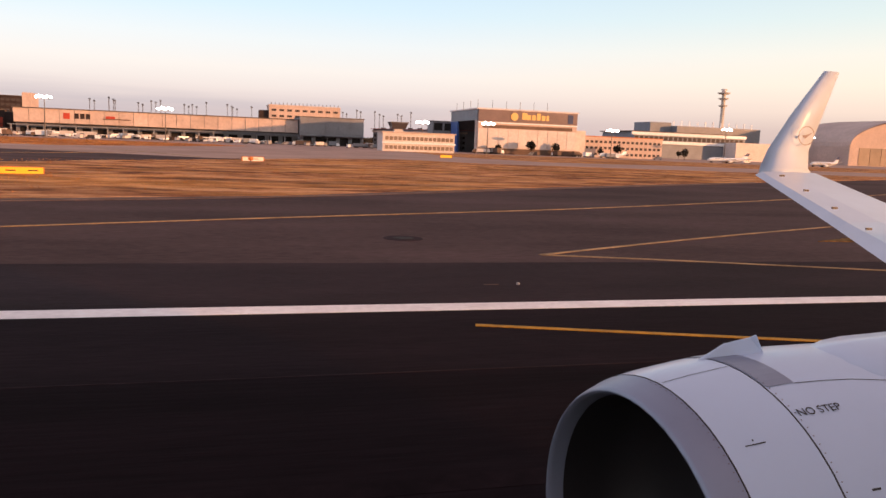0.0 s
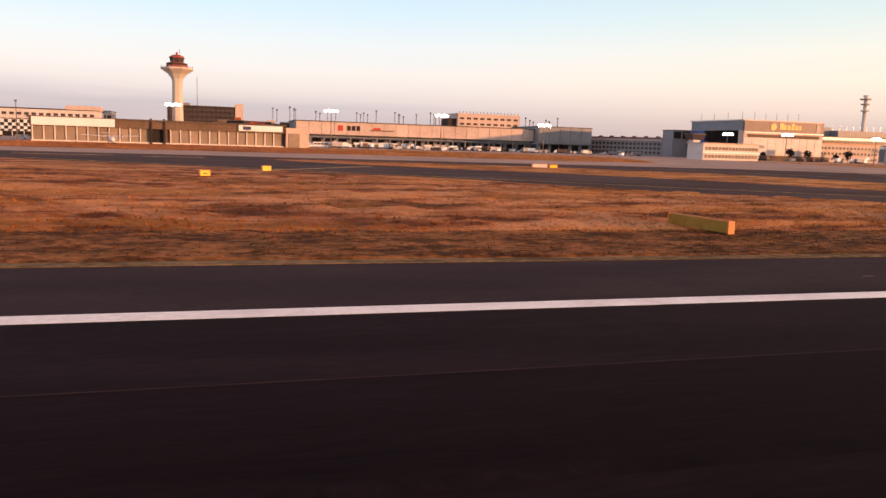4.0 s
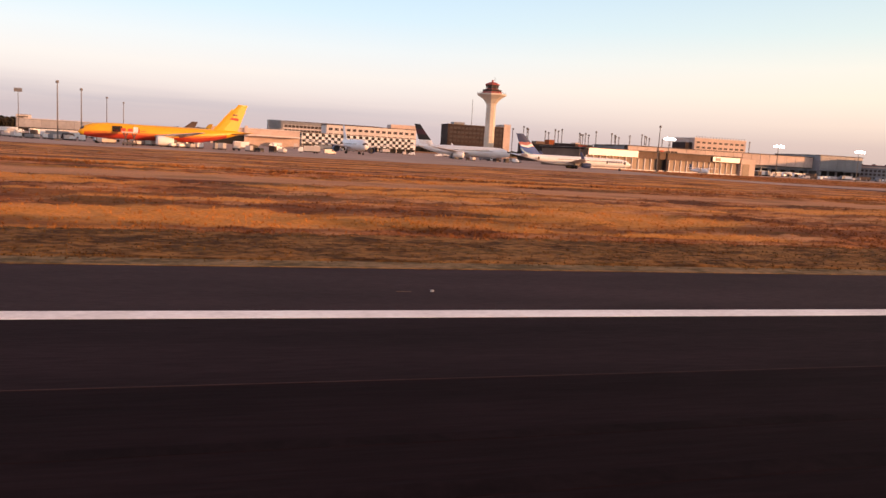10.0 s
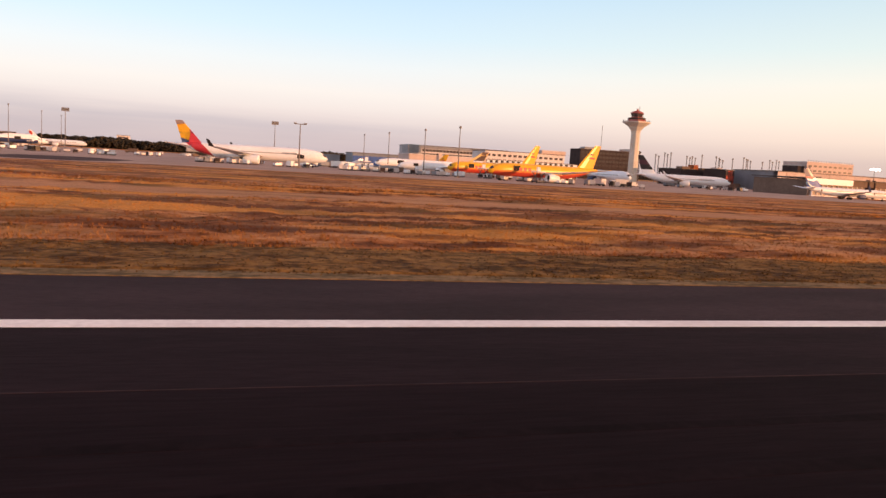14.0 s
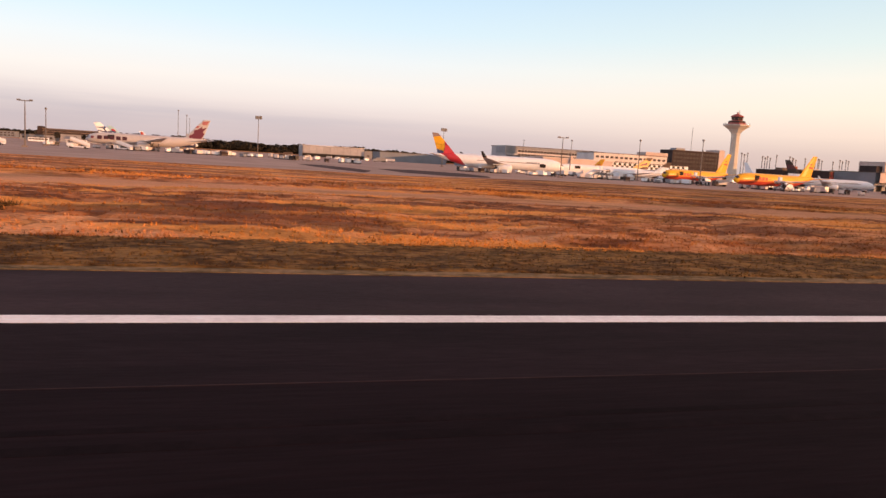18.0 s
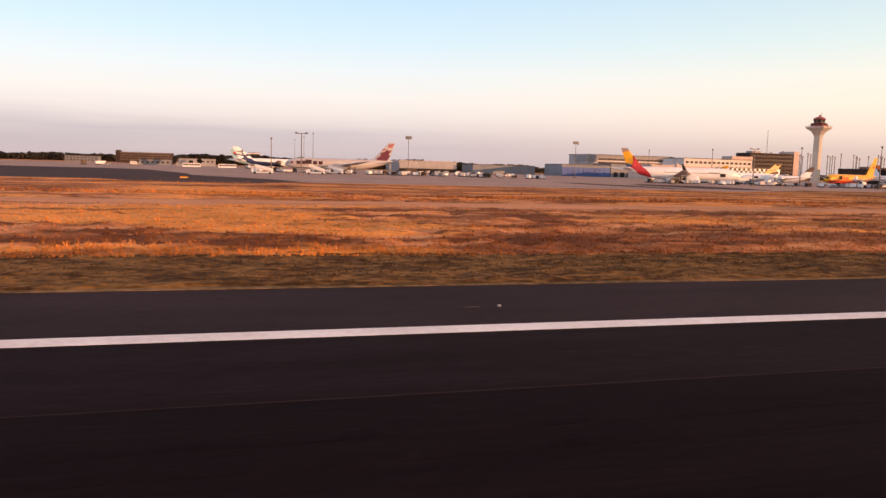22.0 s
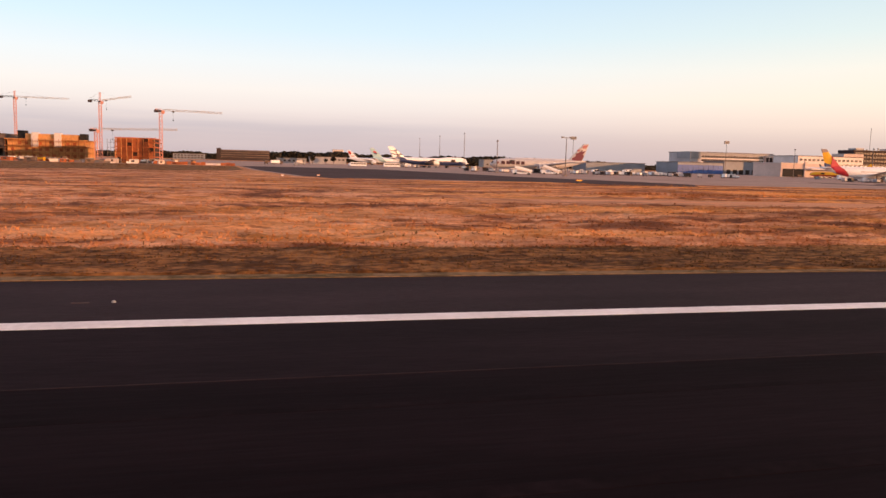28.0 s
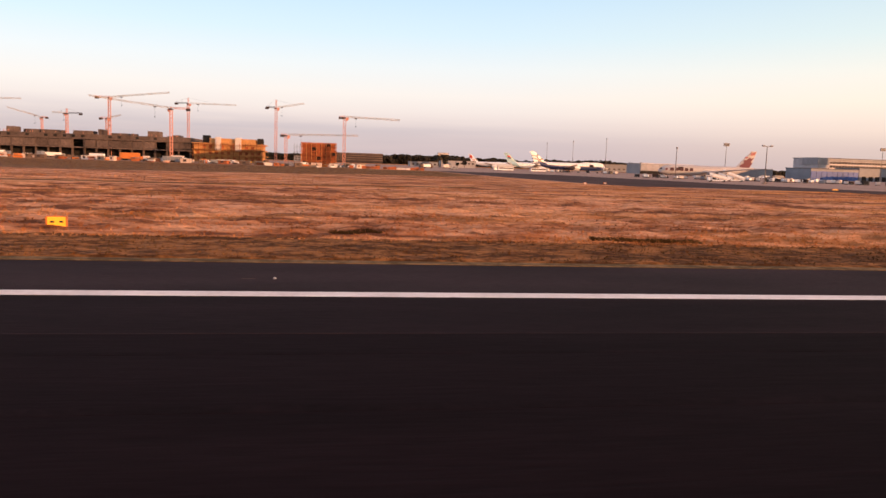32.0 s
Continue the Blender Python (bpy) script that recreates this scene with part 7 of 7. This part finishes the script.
    part_trees = ((152, 438), (172, 436), (190, 440), (60, 560), (228, 455), (242, 458), (300, 470), (352, 560), (-880, 790), (-894, 786), (-872, 792))
    for i, (x, y) in enumerate(part_trees):
        tree(x, y, 6 + (i * 7 % 4), i)


def tree(x, y, h, seed):
    rng = random.Random(100 + seed)
    t = thing("tree", x, y, label="small dark leafy tree beside buildings", category="tree", group="small trees")
    bm = B()
    rod(bm, (0, 0, 0), (0, 0, h * 0.55), 0.22, 0.1)
    for k in range(4):
        a = k * 1.7
        rod(bm, (0, 0, h * 0.35), (math.cos(a) * h * 0.22, math.sin(a) * h * 0.22, h * 0.7), 0.09, 0.04, 5)
    part("trunk", bm, BARK, t)
    bm = B()
    for _ in range(190):
        d = Vector((rng.gauss(0, 1), rng.gauss(0, 1), rng.gauss(0, 1))).normalized() * rng.uniform(0.3, 1) * h * 0.36
        c = Vector((0, 0, h * 0.66)) + d
        for _ in range(3):
            u = Vector((rng.gauss(0, 1), rng.gauss(0, 1), rng.gauss(0, 1))).normalized() * h * 0.055
            w = u.orthogonal().normalized() * h * 0.06
            bm.faces.new([bm.verts.new(c + q) for q in (u, w, -u, -w)])
    part("crown", bm, LEAF, t)


# ---------------------------------------------------------------- the landing aircraft's own wing, where the roll begins
def own_wing():
    t = thing("landing_airliner_wing", 0, 0, label="white airliner wing with upturned tip and jet engine", category="airplane wing")
    t.matrix_world = pose(-0.147, 0.194, 0.02, -0.101, 0.428, -0.103)
    yc, zc, n = 4.199, 1.918, 56

    def on_cowl(x, r, a):
        """A point of the nacelle, whose axis rises and leans outward a little and whose rings are slightly scarfed."""
        c, q = math.cos(a) * r, math.sin(a) * r
        return (x - 0.048 * q - 0.084 * c, yc + 0.033 * (x - 3) + c, zc + 0.05 * (x - 3) + q)

    ring = lambda x, r: [on_cowl(x, r, 2 * math.pi * i / n) for i in range(n)]
    radius = lambda x: float(np.interp(x, (2.47, 2.668, 2.9, 3.198, 3.8, 4.8, 5.6, 6.2), (1.095, 1.186, 1.222, 1.256, 1.287, 1.26, 1.12, 0.92)))
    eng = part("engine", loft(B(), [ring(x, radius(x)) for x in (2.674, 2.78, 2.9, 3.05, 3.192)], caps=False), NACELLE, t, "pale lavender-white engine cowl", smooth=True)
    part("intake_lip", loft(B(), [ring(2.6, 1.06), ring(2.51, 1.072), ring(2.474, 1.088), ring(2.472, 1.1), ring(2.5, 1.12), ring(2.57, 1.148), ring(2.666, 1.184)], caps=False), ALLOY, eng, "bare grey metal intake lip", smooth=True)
    # the depth of the intake is shaded by colour: duct and end plain black
    part("intake", loft(B(), [ring(3.3, 0.25), ring(3.3, 0.98), ring(2.9, 1.03), ring(2.6, 1.059)], caps=False), BLACK, eng, "intake duct coloured black for its inner shade", smooth=True)
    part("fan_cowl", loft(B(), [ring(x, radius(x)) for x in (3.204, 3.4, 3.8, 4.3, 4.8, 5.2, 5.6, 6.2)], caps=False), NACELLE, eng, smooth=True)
    part("core", loft(B(), [ring(6.0, 0.8), ring(6.6, 0.55), ring(7.2, 0.3)]), STEEL, eng, smooth=True)
    for x in (2.67, 3.198):
        part("seam", loft(B(), [ring(x - 0.005, radius(x) - 0.004), ring(x - 0.004, radius(x) + 0.0015), ring(x + 0.004, radius(x) + 0.0015), ring(x + 0.005, radius(x) - 0.004)], caps=False), BLACK, eng)

    def patch(x0, x1, a0, a1, proud=0.003):
        return loft(B(), [[on_cowl(x, radius(x) + proud, a) for a in np.radians(np.linspace(a0, a1, 14))] for x in np.linspace(x0, x1, 6)], closed=False)

    part("grey_strap", patch(3.206, 3.412, 66, 105.6), ALLOY, eng, "grey metal strap")
    part("seam", loft(B(), [[on_cowl(x, radius(x) + 0.002, radians(a + d)) for d in (-0.14, 0.14)] for x, a in ((3.412, 105.8), (3.6, 106.6), (3.8, 108.0), (4.016, 109.6), (4.4, 112.5))], closed=False), BLACK, eng)
    part("seam", patch(2.69, 3.18, 90.9, 91.15, 0.002), BLACK, eng)
    part("vent_mark", patch(2.793, 2.92, 123.3, 123.65), BLACK, eng, "thin dark vent slit")
    part("vent_dot", patch(2.85, 2.86, 121.9, 122.4), BLACK, eng)
    part("vent_mark", patch(3.38, 3.44, 140.2, 140.8), BLACK, eng, "thin dark vent slit")
    # small screws along the seams
    screw = mesh_of("screw", rod(B(), (0, 0, -0.002), (0, 0, 0.003), 0.004, n=6), SLATE)
    for k in range(26):
        for x in (2.652, 3.222):
            share("screw", screw, eng, on_cowl(x, radius(x) + 0.001, radians(88 + k * 2.6)))
    base = [Vector(on_cowl(x, radius(x) - 0.01, radians(a))) for x, a in ((3.14, 79.5), (3.3, 80.6), (3.46, 82), (3.6, 83.4))]
    top = [base[0] + Vector((0.0, 0.0, 0.012)), base[1] + Vector((0.03, 0.01, 0.1)), base[2] + Vector((0.05, 0.01, 0.125)), base[3] + Vector((-0.06, 0.01, 0.132))]
    part("strake", loft(B(), [[p + Vector((0, dy, 0)) for p in base] + [p + Vector((0, dy * 0.4, 0)) for p in reversed(top)] for dy in (-0.012, 0.012)]), NACELLE, eng, "small upright strake")
    txt = bpy.data.curves.new("lettering", "FONT")
    txt.body, txt.size, txt.extrude, txt.align_x, txt.align_y = "NO STEP", 0.078 * S, 0.0004, "CENTER", "CENTER"
    txt.materials.append(BLACK)
    a = radians(117)
    lo = new("lettering", txt)
    lo.parent = eng
    along = (Vector(on_cowl(3.5, radius(3.5), a)) - Vector(on_cowl(3.26, radius(3.26), a))).normalized()
    round_ = (Vector(on_cowl(3.38, radius(3.38), a - 0.02)) - Vector(on_cowl(3.38, radius(3.38), a + 0.02))).normalized()
    up = along.cross(round_).normalized()
    m = Matrix((along, up.cross(along), up)).transposed().to_4x4()
    m.translation = Vector(on_cowl(3.385, radius(3.385) + 0.004, a)) * S
    lo.matrix_local = m
    hood = lambda x, w, top: [(x, yc - w, zc + 1.2), (x, yc - w * 0.85, zc + 1.23 + top * 0.45), (x, yc - w * 0.5, zc + 1.24 + top * 0.85), (x, yc + w * 0.05, zc + 1.25 + top), (x, yc + w * 0.6, zc + 1.24 + top * 0.8), (x, yc + w, zc + 1.2)]
    part("pylon", loft(B(), [hood(3.74, 0.1, 0.0), hood(3.82, 0.24, 0.03), hood(3.94, 0.36, 0.095), hood(4.08, 0.43, 0.132), hood(4.27, 0.47, 0.158), hood(4.5, 0.48, 0.175), hood(5.4, 0.42, 0.26), hood(7.0, 0.3, 0.34)]), NACELLE, t, smooth=True)
    part("seam", loft(B(), [[(4.3, yc - 0.462, zc + 1.26), (4.3, yc - 0.458, zc + 1.266)], [(4.6, yc - 0.474, zc + 1.262), (4.6, yc - 0.47, zc + 1.268)]], closed=False), SLATE, t)
    tube = lambda x, r, z: [(x, -2.35 + math.cos(2 * math.pi * i / 28) * r, z + math.sin(2 * math.pi * i / 28) * r) for i in range(28)]
    part("fuselage", loft(B(), [tube(0.9, 0.4, 3.5), tube(1.2, 1.3, 3.6), tube(1.9, 1.85, 3.65), tube(3.0, 1.98, 3.7), tube(18.0, 1.98, 3.7), tube(24.0, 1.3, 4.3), tube(28.0, 0.3, 4.9)]), WHITE, t, "white rounded airliner body", smooth=True)
    nose_leg = part("nose_gear", rod(B(), (2.6, -2.35, 0.5), (2.6, -2.35, 2.0), 0.12), STEEL, t)
    part("wheel", rod(B(), (2.6, -2.6, 0.5), (2.6, -2.1, 0.5), 0.48, n=18), TYRE, nose_leg)
    sections = ((4.6, 12.2, 0.6, 2.75, 0.1), (6.7, 12.2, 4.3, 2.85, 0.1), (9.7, 12.9, 9.5, 3.08, 0.1), (10.6, 13.0, 11.5, 3.37, 0.1), (11.2, 13.2, 13.5, 3.8, 0.1), (11.64, 13.3, 15.3, 4.22, 0.1))
    rings = []
    for xl, xt, y, z, th in sections:
        c = xt - xl
        rings.append([(xl, y, z), (xl + 0.1 * c, y, z + 0.5 * th * c), (xl + 0.4 * c, y, z + 0.62 * th * c), (xt, y, z + 0.1), (xt, y, z + 0.06), (xl + 0.4 * c, y, z - 0.4 * th * c), (xl + 0.1 * c, y, z - 0.35 * th * c)])
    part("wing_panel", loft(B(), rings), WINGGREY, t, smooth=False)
    tip = []
    for xl, xt, y, z, th in ((11.75, 13.3, 15.32, 4.23, 0.16), (12.0, 13.35, 15.62, 4.42, 0.14), (12.3, 13.45, 15.78, 4.85, 0.12), (12.9, 13.8, 15.85, 5.7, 0.1), (13.8, 14.25, 15.95, 6.8, 0.06)):
        c = xt - xl
        tip.append([(xl, y, z), (xl + 0.3 * c, y - th, z), (xt, y - 0.01, z), (xt, y + 0.01, z), (xl + 0.3 * c, y + th * 0.7, z)])
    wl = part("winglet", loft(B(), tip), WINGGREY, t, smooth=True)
    part("crest_ring", loft(B(), [[(13.2 + math.cos(b) * k, 15.6, 5.2 + math.sin(b) * k) for b in np.linspace(0, 2 * math.pi, 24)] for k in (0.21, 0.23)], caps=False, closed=False), SLATE, wl, "thin dark ring mark")
    part("crest_mark", loft(B(), [[(13.06, y, 5.2), (13.16, y, 5.13), (13.36, y, 5.28), (13.2, y, 5.22)] for y in (15.59, 15.6)]), SLATE, wl, "small dark plain mark")
    for i in range(5):
        y = 14.6 - i * 1.3
        f = (y - 9.5) / 5.8
        x = 9.75 + 1.9 * f + 0.35
        part("slat_seam", box(B(), x, x + 0.12, y, y + 0.03, 3.2 + 1.16 * f, 3.24 + 1.16 * f), BLACK, t)
    gear = part("main_gear", rod(B(), (9.4, 2.4, 0.6), (9.4, 2.2, 2.8), 0.16), STEEL, t)
    for dy in (-0.45, 0.45):
        part("wheel", rod(B(), (9.4, 2.4 + dy - 0.2, 0.6), (9.4, 2.4 + dy + 0.2, 0.6), 0.58, n=20), TYRE, gear)


# ---------------------------------------------------------------- build
cargo_terminal()
pavilion()
big_hangar()
west_terminal()
control_tower()
brown_hangar()
brown_terminal()
checker_building()
far_town()
construction_site()
for row in ((-1130, 650, 45.6, 0, 38, 10, 0.0, 5.0), (-1054, 560, 39.7, 0, 20, 7, 3.5, 6.0), (-1007, 480, 30.6, 0, 35, 3, -0.6), (-1170, 569, 42.4, 0, 41, 9, 5.0), (-1115, 500, 32.6, 180, 49, 11, 5.6), (-1220, 638, 33.3, 180, 11, 11, 0.0, 4.0), (-1280, 760, 34, 180, 30, 5, 8.0), (-1043, 482, 18.2, 2, 45, 3, 1.2), (-1320, 690, 44.5, 8, 46, 10, 2.0), (-1180, 600, 29, 0, 10, 5, 2.5)):
    tower_crane(*row)
for x, y, h, kind in ((-281, 313, 21, "plain"), (-532, 307, 20.6, "plain"), (-533, 361, 21, "plain"), (-534, 442, 21.5, "plain"), (-535, 520, 22, "plain"), (-595, 523.5, 25.6, "panel"), (-597, 319.5, 18.2, "tee"), (-723, 526, 24.8, "panel"), (-817, 321, 17.4, "tee"), (-779, 625, 29.6, "plain"), (-777, 720, 29.8, "plain"), (-778, 806, 29.8, "plain"), (-825, 396, 16.8, "plain"), (-287, 382, 17, "plain")):
    mast(x, y, h, kind)
for x, y, h in ((-87, 394, 18.6), (-33, 382, 15.4), (95, 400, 15.2), (128, 388, 15.8), (-145, 398, 18.8), (-222, 398, 18.6), (207, 400, 15.6), (287, 407, 19.6), (350, 410, 17.5)):
    mast(x, y, h, "lit")
for i in range(24):
    roof_mast(-146 + i * 14.6 + 5 * math.sin(i * 2.3), 860, 36 + 2.0 * math.sin(i * 1.7), (i * 5) % 3 != 1)
parked_aircraft()
own_wing()
traffic()
edge_lights()
vegetation()
